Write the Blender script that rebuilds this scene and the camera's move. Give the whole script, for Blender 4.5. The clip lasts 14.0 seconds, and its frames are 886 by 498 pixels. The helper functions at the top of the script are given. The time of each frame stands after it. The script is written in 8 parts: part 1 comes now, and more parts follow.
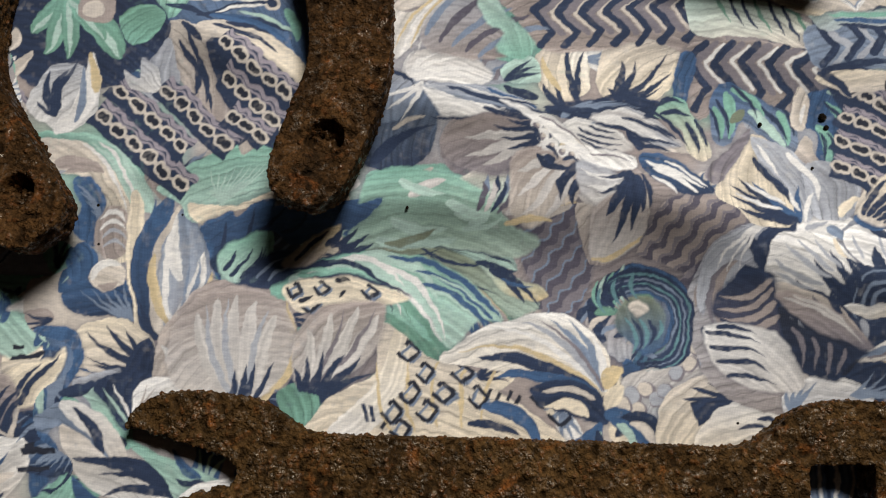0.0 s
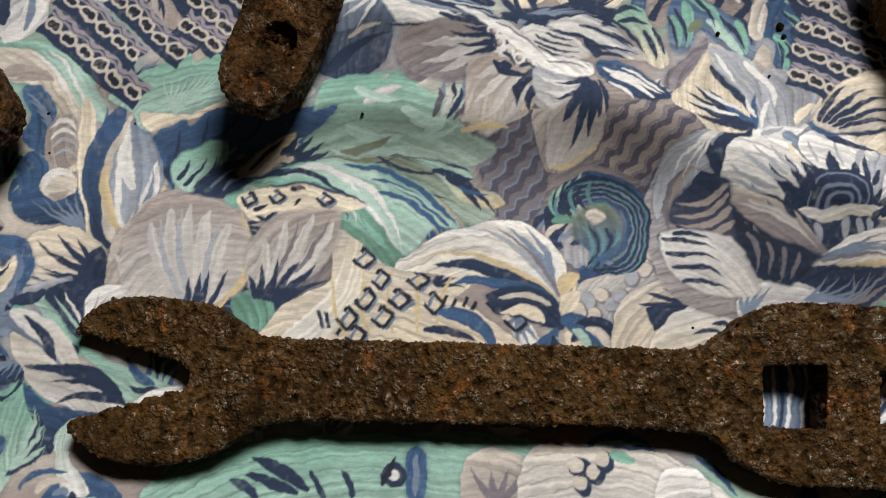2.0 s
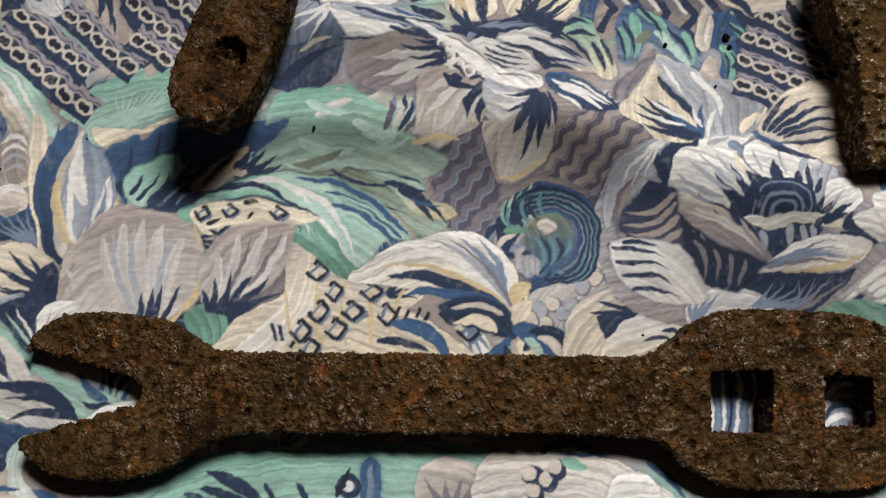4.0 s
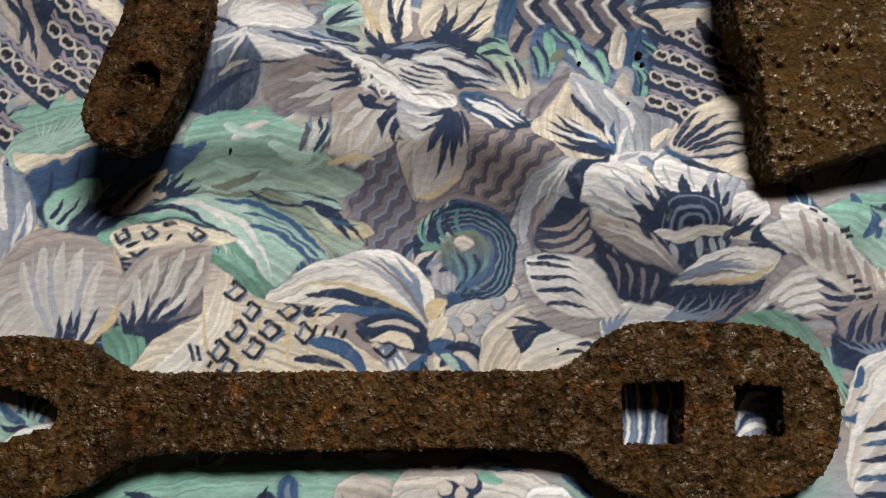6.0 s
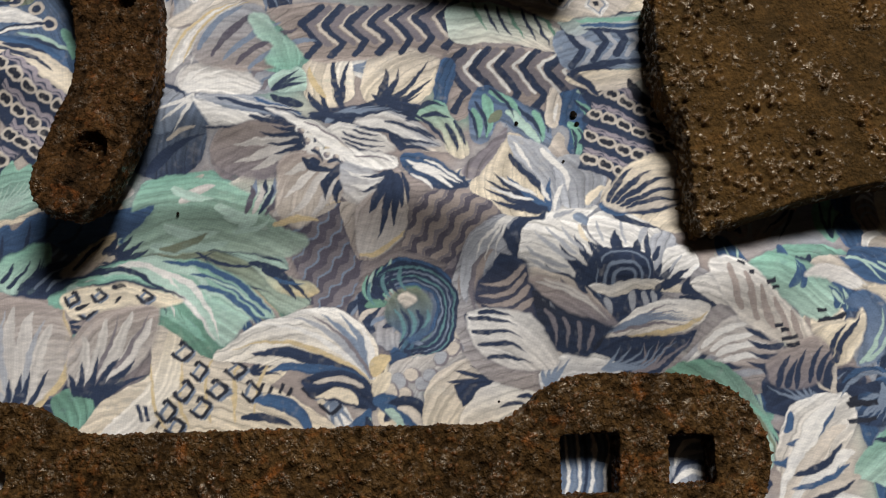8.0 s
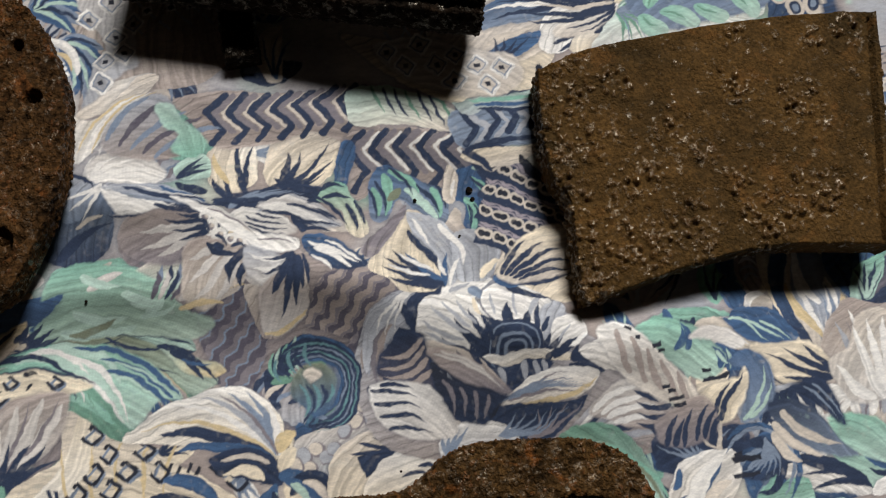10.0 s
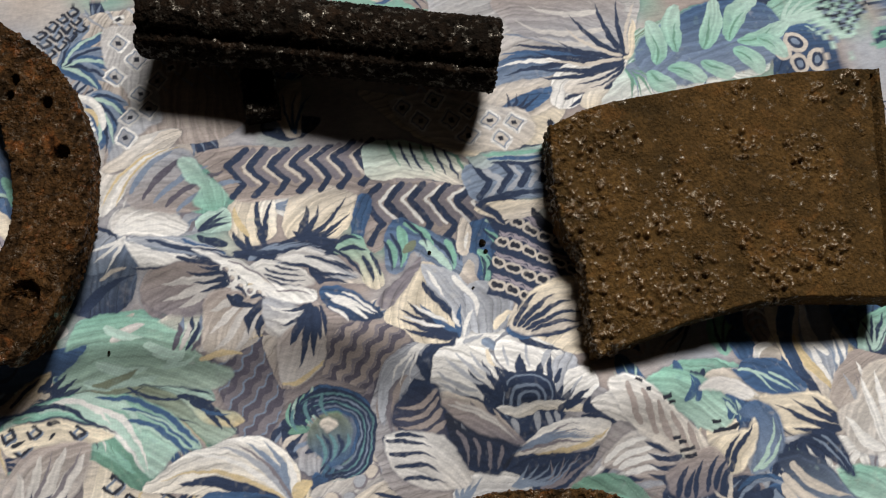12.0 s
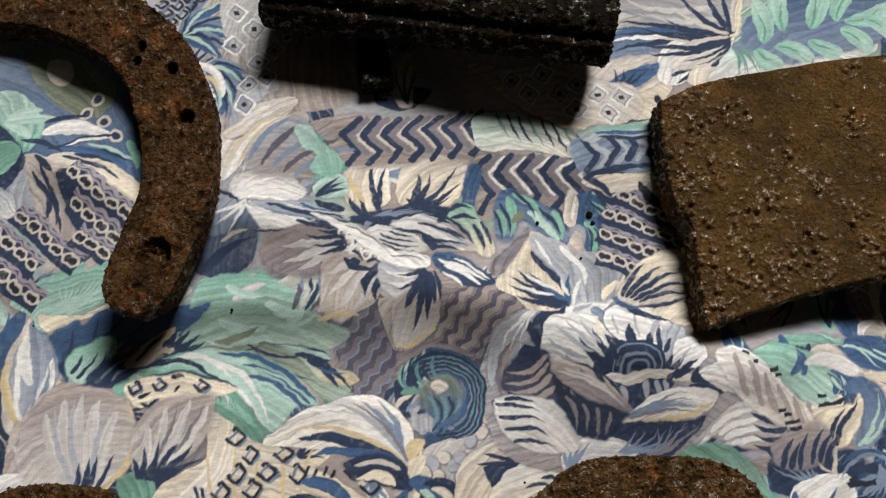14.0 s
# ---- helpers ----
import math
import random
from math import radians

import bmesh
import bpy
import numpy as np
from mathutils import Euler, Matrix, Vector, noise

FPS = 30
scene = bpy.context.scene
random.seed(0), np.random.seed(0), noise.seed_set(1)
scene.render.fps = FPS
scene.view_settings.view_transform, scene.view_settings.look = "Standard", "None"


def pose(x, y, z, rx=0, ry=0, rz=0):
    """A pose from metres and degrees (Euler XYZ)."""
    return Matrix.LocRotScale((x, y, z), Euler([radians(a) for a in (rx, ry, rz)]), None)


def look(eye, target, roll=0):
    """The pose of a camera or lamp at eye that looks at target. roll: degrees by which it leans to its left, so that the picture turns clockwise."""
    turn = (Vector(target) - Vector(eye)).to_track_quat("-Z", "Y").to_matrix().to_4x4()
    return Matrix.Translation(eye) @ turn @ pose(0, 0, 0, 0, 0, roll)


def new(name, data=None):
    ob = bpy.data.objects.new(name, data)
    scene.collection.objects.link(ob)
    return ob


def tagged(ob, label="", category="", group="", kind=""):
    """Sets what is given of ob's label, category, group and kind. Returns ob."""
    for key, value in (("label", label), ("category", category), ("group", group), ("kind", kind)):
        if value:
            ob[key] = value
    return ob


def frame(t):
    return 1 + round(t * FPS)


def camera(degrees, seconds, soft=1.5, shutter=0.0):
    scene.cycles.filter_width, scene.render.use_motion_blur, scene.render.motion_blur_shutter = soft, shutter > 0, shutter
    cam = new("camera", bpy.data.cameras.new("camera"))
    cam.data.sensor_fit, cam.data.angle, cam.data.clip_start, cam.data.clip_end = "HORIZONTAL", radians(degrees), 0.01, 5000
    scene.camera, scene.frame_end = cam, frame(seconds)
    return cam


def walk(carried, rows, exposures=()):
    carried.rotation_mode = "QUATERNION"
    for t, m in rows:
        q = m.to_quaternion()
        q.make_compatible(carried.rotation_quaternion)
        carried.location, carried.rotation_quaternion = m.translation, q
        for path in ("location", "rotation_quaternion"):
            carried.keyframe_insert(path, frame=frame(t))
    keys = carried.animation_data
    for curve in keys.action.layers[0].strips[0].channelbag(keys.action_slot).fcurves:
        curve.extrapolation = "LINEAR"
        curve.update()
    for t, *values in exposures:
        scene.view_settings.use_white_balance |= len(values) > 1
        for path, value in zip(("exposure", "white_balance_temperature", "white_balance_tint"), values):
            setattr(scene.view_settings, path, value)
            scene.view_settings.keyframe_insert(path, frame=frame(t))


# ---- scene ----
cam = camera(57.25, 14.0, soft=1.15)
PATH = [
    (0, (-0.00203, 0.00048, 0.21447), (0.00562, 0.37301, -1.75052), -4.022),
    (0.5, (-0.00174, -0.00949, 0.21117), (0.01716, 0.31845, -1.76167), -1.896),
    (1, (0.00118, -0.01526, 0.20818), (0.02082, 0.30019, -1.76669), -1.686),
    (1.5, (0.00296, -0.01708, 0.20870), (0.03037, 0.29947, -1.76590), -0.353),
    (2, (0.00385, -0.01953, 0.20966), (0.04402, 0.30607, -1.76325), 1.579),
    (4.3, (0.01572, -0.01847, 0.21249), (0.10347, 0.31243, -1.75800), 8.554),
    (4.5, (0.01954, -0.01906, 0.21287), (0.10775, 0.31919, -1.75634), 8.330),
    (5, (0.02676, -0.02300, 0.21371), (0.12165, 0.33488, -1.75172), 8.279),
    (5.5, (0.02953, -0.02265, 0.21535), (0.13288, 0.34032, -1.74873), 8.897),
    (6, (0.03251, -0.02111, 0.21559), (0.13715, 0.34432, -1.74795), 8.730),
    (6.5, (0.03404, -0.02031, 0.21774), (0.14070, 0.35097, -1.74459), 8.529),
    (7, (0.03799, -0.01896, 0.21996), (0.15088, 0.36946, -1.73871), 8.419),
    (7.5, (0.03928, -0.01798, 0.22129), (0.16083, 0.38752, -1.73340), 8.787),
    (8, (0.04366, -0.01601, 0.22484), (0.20474, 0.40841, -1.72296), 12.422),
    (8.5, (0.05077, -0.01370, 0.22822), (0.23266, 0.43010, -1.71341), 13.076),
    (9, (0.05831, -0.01269, 0.23175), (0.25594, 0.44637, -1.70479), 13.608),
    (9.2, (0.06056, -0.01104, 0.23412), (0.27438, 0.44330, -1.70182), 15.313),
    (11.3, (0.07265, -0.00578, 0.24384), (0.30295, 0.50591, -1.67583), 13.615),
    (11.5, (0.07210, -0.00472, 0.24435), (0.29873, 0.50565, -1.67610), 13.371),
    (12, (0.06588, -0.00187, 0.24804), (0.28568, 0.53983, -1.66462), 11.926),
    (12.5, (0.05771, -0.00204, 0.24871), (0.25910, 0.54404, -1.66472), 10.445),
    (13, (0.05366, -0.00306, 0.24833), (0.25278, 0.53778, -1.66684), 10.744),
    (13.5, (0.04811, -0.00246, 0.24832), (0.22313, 0.53855, -1.66914), 8.976),
    (14, (0.03855, -0.00540, 0.25057), (0.18615, 0.52396, -1.67245), 7.164),
]
walk(cam, [(t, look(eye, target, roll)) for t, eye, target, roll in PATH], [(0, 0.02), (2, 0.0), (4.3, -0.06), (8.5, -0.1), (11.3, -0.03), (14, 0.02)])

# ---- light: one window in the far wall, a little sky in the room ----
world = bpy.data.worlds.new("world")
scene.world = world
world.use_nodes = True
sky = world.node_tree.nodes.new("ShaderNodeTexSky")
sky.sky_type, sky.sun_disc, sky.sun_elevation, sky.sun_rotation = "NISHITA", False, radians(40), radians(0)
world.node_tree.links.new(sky.outputs[0], world.node_tree.nodes["Background"].inputs[0])
world.node_tree.nodes["Background"].inputs[1].default_value = 0.012
scene.view_settings.exposure = 0.0

window_light = new("window_light", bpy.data.lights.new("window_light", "AREA"))
window_light.data.shape, window_light.data.size, window_light.data.size_y = "RECTANGLE", 0.62, 0.38
window_light.data.energy, window_light.data.color = 49.0, (1.0, 0.98, 0.955)
window_light.matrix_world = look((0.65, 1.08, 1.50), (0.06, 0.05, 0.0))


# ---- materials ----
def srgb(r, g, b):
    return [((c / 255 + 0.055) / 1.055) ** 2.4 if c > 10 else c / 255 / 12.92 for c in (r, g, b)]


def material(name):
    m = bpy.data.materials.new(name)
    m.use_nodes = True
    t = m.node_tree
    return m, t, t.nodes["Principled BSDF"]


def node(t, kind, **sets):
    n = t.nodes.new(kind)
    for k, v in sets.items():
        n.inputs[k].default_value = v
    return n


def ramp(t, source, stops):
    r = t.nodes.new("ShaderNodeValToRGB")
    while len(r.color_ramp.elements) < len(stops):
        r.color_ramp.elements.new(0.5)
    for e, (at, c) in zip(r.color_ramp.elements, stops):
        e.position, e.color = at, (*c, 1)
    t.links.new(source, r.inputs[0])
    return r


def mix(t, factor, a, b, how="MIX"):
    n = t.nodes.new("ShaderNodeMix")
    n.data_type, n.blend_type = "RGBA", how
    for socket, v in ((n.inputs[0], factor), (n.inputs[6], a), (n.inputs[7], b)):
        if hasattr(v, "links"):
            t.links.new(v, socket)
        elif isinstance(v, (int, float)):
            socket.default_value = v
        else:
            socket.default_value = (*v, 1)
    return n.outputs[2]


def rust(name, dark, brown, orange, gloss, grain=1.0, fleck=0.6, pebble=620.0, crumbly=1.0, damp=0.53, cling=0.16, shiny=0.6):
    """Rusted iron: dark scale, brown crust, orange spots, and a pebbled, half wet skin that glints."""
    m, t, p = material(name)
    at = node(t, "ShaderNodeTexCoord").outputs["Object"]
    big = node(t, "ShaderNodeTexNoise", Scale=70.0 * grain, Detail=6.0, Roughness=0.65)
    spots = node(t, "ShaderNodeTexNoise", Scale=120.0 * grain, Detail=5.0, Roughness=0.6, Distortion=0.8)
    fine = node(t, "ShaderNodeTexNoise", Scale=900.0, Detail=5.0, Roughness=0.7)
    wet = node(t, "ShaderNodeTexNoise", Scale=330.0, Detail=4.0, Roughness=0.7)
    patch = node(t, "ShaderNodeTexNoise", Scale=160.0, Detail=3.0, Roughness=0.6)
    warp = node(t, "ShaderNodeTexNoise", Scale=700.0, Detail=2.0)
    for n in (big, spots, fine, wet, patch, warp):
        t.links.new(at, n.inputs["Vector"])
    bent = node(t, "ShaderNodeVectorMath")
    bent.operation = "MULTIPLY_ADD"
    bent.inputs[1].default_value = (0.0012, 0.0012, 0.0012)
    t.links.new(warp.outputs["Color"], bent.inputs[0])
    t.links.new(at, bent.inputs[2])
    base = ramp(t, big.outputs["Fac"], [(0.34, dark), (0.64, brown)])
    orange_at = ramp(t, spots.outputs["Fac"], [(0.57, (0, 0, 0)), (0.74, (0.85, 0.85, 0.85))])
    col = mix(t, orange_at.outputs[0], base.outputs[0], orange)
    speck = ramp(t, fine.outputs["Fac"], [(0.36, (0.12, 0.115, 0.11)), (0.64, (1.7, 1.62, 1.55))])
    col = mix(t, fleck, col, speck.outputs[0], "MULTIPLY")
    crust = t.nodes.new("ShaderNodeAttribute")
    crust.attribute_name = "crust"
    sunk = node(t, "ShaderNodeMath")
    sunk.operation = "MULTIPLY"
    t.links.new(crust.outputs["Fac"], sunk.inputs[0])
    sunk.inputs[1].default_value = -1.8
    # mixes in a darker tone where crust is negative: pits, rings round blisters
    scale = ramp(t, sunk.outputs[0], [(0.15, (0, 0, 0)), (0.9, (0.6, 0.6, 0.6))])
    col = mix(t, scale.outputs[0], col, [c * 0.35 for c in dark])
    raised = ramp(t, crust.outputs["Fac"], [(0.15, (0, 0, 0)), (0.6, (0.5, 0.5, 0.5))])
    col = mix(t, raised.outputs[0], col, [0.35 * x + 0.65 * y for x, y in zip(dark, orange)])
    t.links.new(col, p.inputs["Base Color"])
    lift = node(t, "ShaderNodeMath")
    lift.operation = "MULTIPLY_ADD"
    t.links.new(crust.outputs["Fac"], lift.inputs[0])
    lift.inputs[1].default_value = cling
    t.links.new(wet.outputs["Fac"], lift.inputs[2])
    film = ramp(t, lift.outputs[0], [(damp, (0, 0, 0)), (damp + 0.1, (1, 1, 1))])
    rough = ramp(t, film.outputs[0], [(0.0, (0.75, 0.75, 0.75)), (1.0, (gloss, gloss, gloss))])
    t.links.new(rough.outputs[0], p.inputs["Roughness"])
    shine = ramp(t, film.outputs[0], [(0.0, (0.06, 0.06, 0.06)), (1.0, (shiny, shiny, shiny))])
    t.links.new(shine.outputs[0], p.inputs["Specular IOR Level"])
    p.inputs["Specular Tint"].default_value = (1.0, 0.88, 0.7, 1)
    last = None
    for size, high in ((pebble, 0.0011), (pebble * 2.3, 0.0005)):
        cells = node(t, "ShaderNodeTexVoronoi", Scale=size)
        t.links.new(bent.outputs[0], cells.inputs["Vector"])
        dome = ramp(t, cells.outputs["Distance"], [(0.0, (1, 1, 1)), (0.35, (0.7, 0.7, 0.7)), (0.75, (0, 0, 0))])
        where = ramp(t, patch.outputs["Fac"], [(0.36, (0.12, 0.12, 0.12)), (0.6, (1, 1, 1))])
        high_map = mix(t, 1.0, dome.outputs[0], where.outputs[0], "MULTIPLY")
        bump = node(t, "ShaderNodeBump", Strength=0.85, Distance=high * crumbly)
        t.links.new(high_map, bump.inputs["Height"])
        if last:
            t.links.new(last, bump.inputs["Normal"])
        last = bump.outputs[0]
    bump = node(t, "ShaderNodeBump", Strength=0.7, Distance=0.0005 * crumbly)
    t.links.new(fine.outputs["Fac"], bump.inputs["Height"])
    t.links.new(last, bump.inputs["Normal"])
    t.links.new(bump.outputs[0], p.inputs["Normal"])
    return m


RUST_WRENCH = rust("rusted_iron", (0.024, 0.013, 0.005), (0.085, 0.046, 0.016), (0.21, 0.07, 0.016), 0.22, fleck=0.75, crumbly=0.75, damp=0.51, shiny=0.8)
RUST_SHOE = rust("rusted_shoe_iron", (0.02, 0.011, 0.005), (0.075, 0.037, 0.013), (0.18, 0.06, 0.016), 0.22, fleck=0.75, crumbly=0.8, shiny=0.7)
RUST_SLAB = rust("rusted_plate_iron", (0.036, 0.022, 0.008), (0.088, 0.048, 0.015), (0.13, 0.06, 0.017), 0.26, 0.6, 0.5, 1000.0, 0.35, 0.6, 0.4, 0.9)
RUST_ROD = rust("blackened_iron", (0.004, 0.003, 0.0022), (0.011, 0.0065, 0.004), (0.025, 0.014, 0.008), 0.24, 1.0, 0.6, 620.0, 0.55, 0.54, 0.1, 0.9)


def plain(name, colour, rough=0.8, vary=0.12, scale=6.0):
    m, t, p = material(name)
    n = node(t, "ShaderNodeTexNoise", Scale=scale, Detail=6.0)
    t.links.new(node(t, "ShaderNodeTexCoord").outputs["Object"], n.inputs["Vector"])
    r = ramp(t, n.outputs["Fac"], [(0.3, [c * (1 - vary) for c in colour]), (0.7, [c * (1 + vary) for c in colour])])
    t.links.new(r.outputs[0], p.inputs["Base Color"])
    p.inputs["Roughness"].default_value = rough
    return m


PLASTER = plain("plaster", (0.032, 0.02, 0.011))
BOARDS = plain("floor_wood", (0.08, 0.05, 0.03), 0.5, 0.3)
WOOD = plain("table_wood", (0.2, 0.12, 0.07), 0.5, 0.3)


def printed_cotton():
    """Woven cotton: the print lies in the mesh's colours, the threads and the fading in nodes."""
    m, t, p = material("printed_cotton")
    at = node(t, "ShaderNodeTexCoord").outputs["Object"]
    ink = t.nodes.new("ShaderNodeVertexColor")
    ink.layer_name = "print"
    weave = []
    for axis in ("X", "Y"):
        w = node(t, "ShaderNodeTexWave", Scale=760.0, Distortion=2.2, Detail=3.0)
        w.inputs["Detail Scale"].default_value = 0.35
        w.bands_direction = axis
        t.links.new(at, w.inputs["Vector"])
        weave.append(w.outputs["Fac"])
    thread = node(t, "ShaderNodeMath")
    thread.operation = "MULTIPLY"
    t.links.new(weave[0], thread.inputs[0])
    t.links.new(weave[1], thread.inputs[1])
    slub = node(t, "ShaderNodeTexNoise", Scale=420.0, Detail=5.0, Roughness=0.75)
    stretch = node(t, "ShaderNodeMapping")
    stretch.inputs["Scale"].default_value = (0.7, 1.8, 1.0)
    t.links.new(at, stretch.inputs["Vector"])
    t.links.new(stretch.outputs[0], slub.inputs["Vector"])
    fade = node(t, "ShaderNodeTexNoise", Scale=34.0, Detail=5.0, Roughness=0.6)
    t.links.new(at, fade.inputs["Vector"])
    grain = ramp(t, slub.outputs["Fac"], [(0.34, (0.76, 0.76, 0.78)), (0.66, (1.18, 1.17, 1.15))])
    col = mix(t, 0.75, ink.outputs["Color"], grain.outputs[0], "MULTIPLY")
    worn = ramp(t, fade.outputs["Fac"], [(0.35, (0.88, 0.88, 0.90)), (0.68, (1.1, 1.09, 1.07))])
    col = mix(t, 0.8, col, worn.outputs[0], "MULTIPLY")
    gaps = ramp(t, thread.outputs[0], [(0.0, (0.76, 0.76, 0.77)), (0.5, (1.16, 1.16, 1.15))])
    col = mix(t, 0.22, col, gaps.outputs[0], "MULTIPLY")
    t.links.new(col, p.inputs["Base Color"])
    bump = node(t, "ShaderNodeBump", Strength=0.2, Distance=0.0002)
    t.links.new(thread.outputs[0], bump.inputs["Height"])
    t.links.new(bump.outputs[0], p.inputs["Normal"])
    p.inputs["Roughness"].default_value = 0.85
    p.inputs["Specular IOR Level"].default_value = 0.25
    p.inputs["Sheen Weight"].default_value = 0.08
    return m


COTTON = printed_cotton()


# ---- mesh helpers ----
def mesh_object(name, bm, mat, parent=None, smooth=False):
    me = bpy.data.meshes.new(name)
    bm.to_mesh(me)
    bm.free()
    me.materials.append(mat)
    if smooth:
        me.polygons.foreach_set("use_smooth", [True] * len(me.polygons))
    ob = new(name, me)
    ob.parent = parent
    return ob


def part(name, bm, mat, parent, label=""):
    return tagged(mesh_object(name, bm, mat, parent, True), label)


def box(bm, lo, hi):
    c = [(a + b) / 2 for a, b in zip(lo, hi)]
    s = [b - a for a, b in zip(lo, hi)]
    bmesh.ops.create_cube(bm, size=1, matrix=Matrix.Translation(c) @ Matrix.Diagonal((*s, 1)))


def plain_box(name, boxes, mat, label, category, kind="structure"):
    bm = bmesh.new()
    for lo, hi in boxes:
        box(bm, lo, hi)
    return tagged(mesh_object(name, bm, mat), label, category, kind=kind)


# ---- the room that closes the place ----
LOW, HIGH = -0.79, 1.85
plain_box("floor", [((-2, -2.2, LOW - 0.1), (2.2, 1.1, LOW))], BOARDS, "plain brown wooden floor under the table", "floor")
plain_box("ceiling", [((-2, -2.2, HIGH), (2.2, 1.1, HIGH + 0.1))], PLASTER, "plain dim brown plaster ceiling", "ceiling")
plain_box("wall_south", [((-2, -2.3, LOW), (2.2, -2.2, HIGH))], PLASTER, "plain dim brown plaster wall", "wall")
plain_box("wall_west", [((-2.1, -2.3, LOW), (-2, 1.2, HIGH))], PLASTER, "plain dim brown plaster wall", "wall")
plain_box("wall_east", [((2.2, -2.3, LOW), (2.3, 1.2, HIGH))], PLASTER, "plain dim brown plaster wall", "wall")
plain_box("wall_north", [((-2, 1.1, LOW), (0.3, 1.2, HIGH)), ((1.0, 1.1, LOW), (2.2, 1.2, HIGH)), ((0.3, 1.1, LOW), (1.0, 1.2, 1.27)),
                         ((0.3, 1.1, 1.73), (1.0, 1.2, HIGH))], PLASTER, "plain dim brown plaster wall with a window opening", "wall")


table = tagged(new("table"), "plain brown wooden table under the printed cloth", "table")
bm = bmesh.new()
box(bm, (-0.55, -0.42, -0.05), (0.65, 0.45, -0.012))
part("tabletop", bm, WOOD, table)
for lx, ly in ((-0.5, -0.37), (0.6, -0.37), (-0.5, 0.4), (0.6, 0.4)):
    bm = bmesh.new()
    box(bm, (lx - 0.03, ly - 0.03, LOW), (lx + 0.03, ly + 0.03, -0.05))
    part("leg", bm, WOOD, table)


# ---- the cloth ----
FOLDS = [(112, 12, 20, 16, 5.0), (18, 76, 24, 14, 4.6), (66, 50, 18, 14, 2.2), (98, 70, 16, 14, -3.9), (40, 0, 30, 20, -1.9),
         (-85, 75, 35, 40, -3.2), (70, 97, 22, 14, -2.0), (0, 30, 26, 18, -2.4), (0, -30, 90, 14, -3.5), (105, -34, 26, 15, -4.5), (20, -26, 70, 11, -2.0),
         (-48, 38, 16, 12, -4.5), (-65, 134, 18, 16, -7.0), (-18, 71, 10, 10, -4.5), (50, 25, 16, 9, -3.5), (100, -4, 16, 9, -3.0), (200, 27, 26, 12, -8.0), (62, 20, 20, 12, -2.5)]

# soft creases: from x, y to x, y, half width, height
CREASES = [(-28, 58, 25, 49, 7.5, 5.0), (40, 54, 85, 40, 8, 5.0), (82, 31, 135, 16, 8.5, 5.4), (-110, 62, -60, 78, 7, 2.6), (60, 100, 115, 84, 8, 2.4),
           (-60, 30, 0, 22, 8, 2.0), (150, 110, 230, 120, 9, 2.6), (-12, 84, 20, 76, 6, 2.8), (-74, 118, -44, 96, 7, 3.6), (135, 8, 185, 22, 8, 3.0)]


def cloth_height(x, y):
    """The lie of the cloth over its folds: millimetres above the table's level at x, y millimetres."""
    z = 0.0 * x
    for fx, fy, sx, sy, up in FOLDS:
        z = z + up * np.exp(-((x - fx) / (1.4 * sx)) ** 2 - ((y - fy) / (1.4 * sy)) ** 2)
    for ax, ay, bx, by, wide, up in CREASES:
        n = np.hypot(bx - ax, by - ay)
        u, v = ((x - ax) * (bx - ax) + (y - ay) * (by - ay)) / n, ((y - ay) * (bx - ax) - (x - ax) * (by - ay)) / n
        z = z + up * np.exp(-(v / wide) ** 2) * np.exp(-((u - n / 2) / (0.7 * n)) ** 2)
    return z

STEP = 0.31
GX = np.arange(-160, 265, STEP)
GY = np.arange(-105, 215, STEP)
INK = np.zeros((len(GY), len(GX), 3))
NAVY, BLUE, STEEL, MINT, PALE = srgb(46, 58, 82), srgb(66, 94, 130), srgb(126, 140, 160), srgb(134, 182, 164), srgb(180, 206, 194)
TAUPE, GREY, CREAM, SAND, WHITE = srgb(166, 154, 148), srgb(170, 173, 180), srgb(230, 217, 194), srgb(212, 192, 152), srgb(232, 229, 224)
INKBLACK, MAUVE, GREEN, OLIVE, BEIGE = srgb(40, 44, 56), srgb(128, 122, 128), srgb(108, 148, 130), srgb(124, 132, 112), srgb(208, 198, 186)
SOFT = 0.15
SHADOW_MAUVE, LILAC = srgb(92, 88, 100), srgb(160, 152, 160)
SHIFT = np.zeros(2)  # where the repeat of the print is laid


def cloud(size, seed):
    """Smooth noise over the cloth, 0 to 1."""
    rng = np.random.default_rng(seed)
    n = rng.random((int(340 / size) + 4, int(440 / size) + 4))
    x, y = (GX - GX[0]) / size, (GY - GY[0]) / size
    i, j = x.astype(int), y.astype(int)
    u, v = (x - i), (y - j)
    u, v = (u * u * (3 - 2 * u))[None, :], (v * v * (3 - 2 * v))[:, None]
    return (n[np.ix_(j, i)] * (1 - u) + n[np.ix_(j, i + 1)] * u) * (1 - v) + (n[np.ix_(j + 1, i)] * (1 - u) + n[np.ix_(j + 1, i + 1)] * u) * v


# the hand of the painter: every edge wavers a little
WX, WY = np.meshgrid(GX, GY)
WX = WX + 0.6 * (cloud(2.2, 31) - 0.5) + 1.6 * (cloud(7, 32) - 0.5) + 0.3 * (cloud(0.9, 35) - 0.5)
WY = WY + 0.6 * (cloud(2.2, 33) - 0.5) + 1.6 * (cloud(7, 34) - 0.5) + 0.3 * (cloud(0.9, 36) - 0.5)
DRY = cloud(1.1, 41) * 0.6 + cloud(3.0, 42) * 0.4
HAIRS = np.random.default_rng(7).random(4096) - 0.5


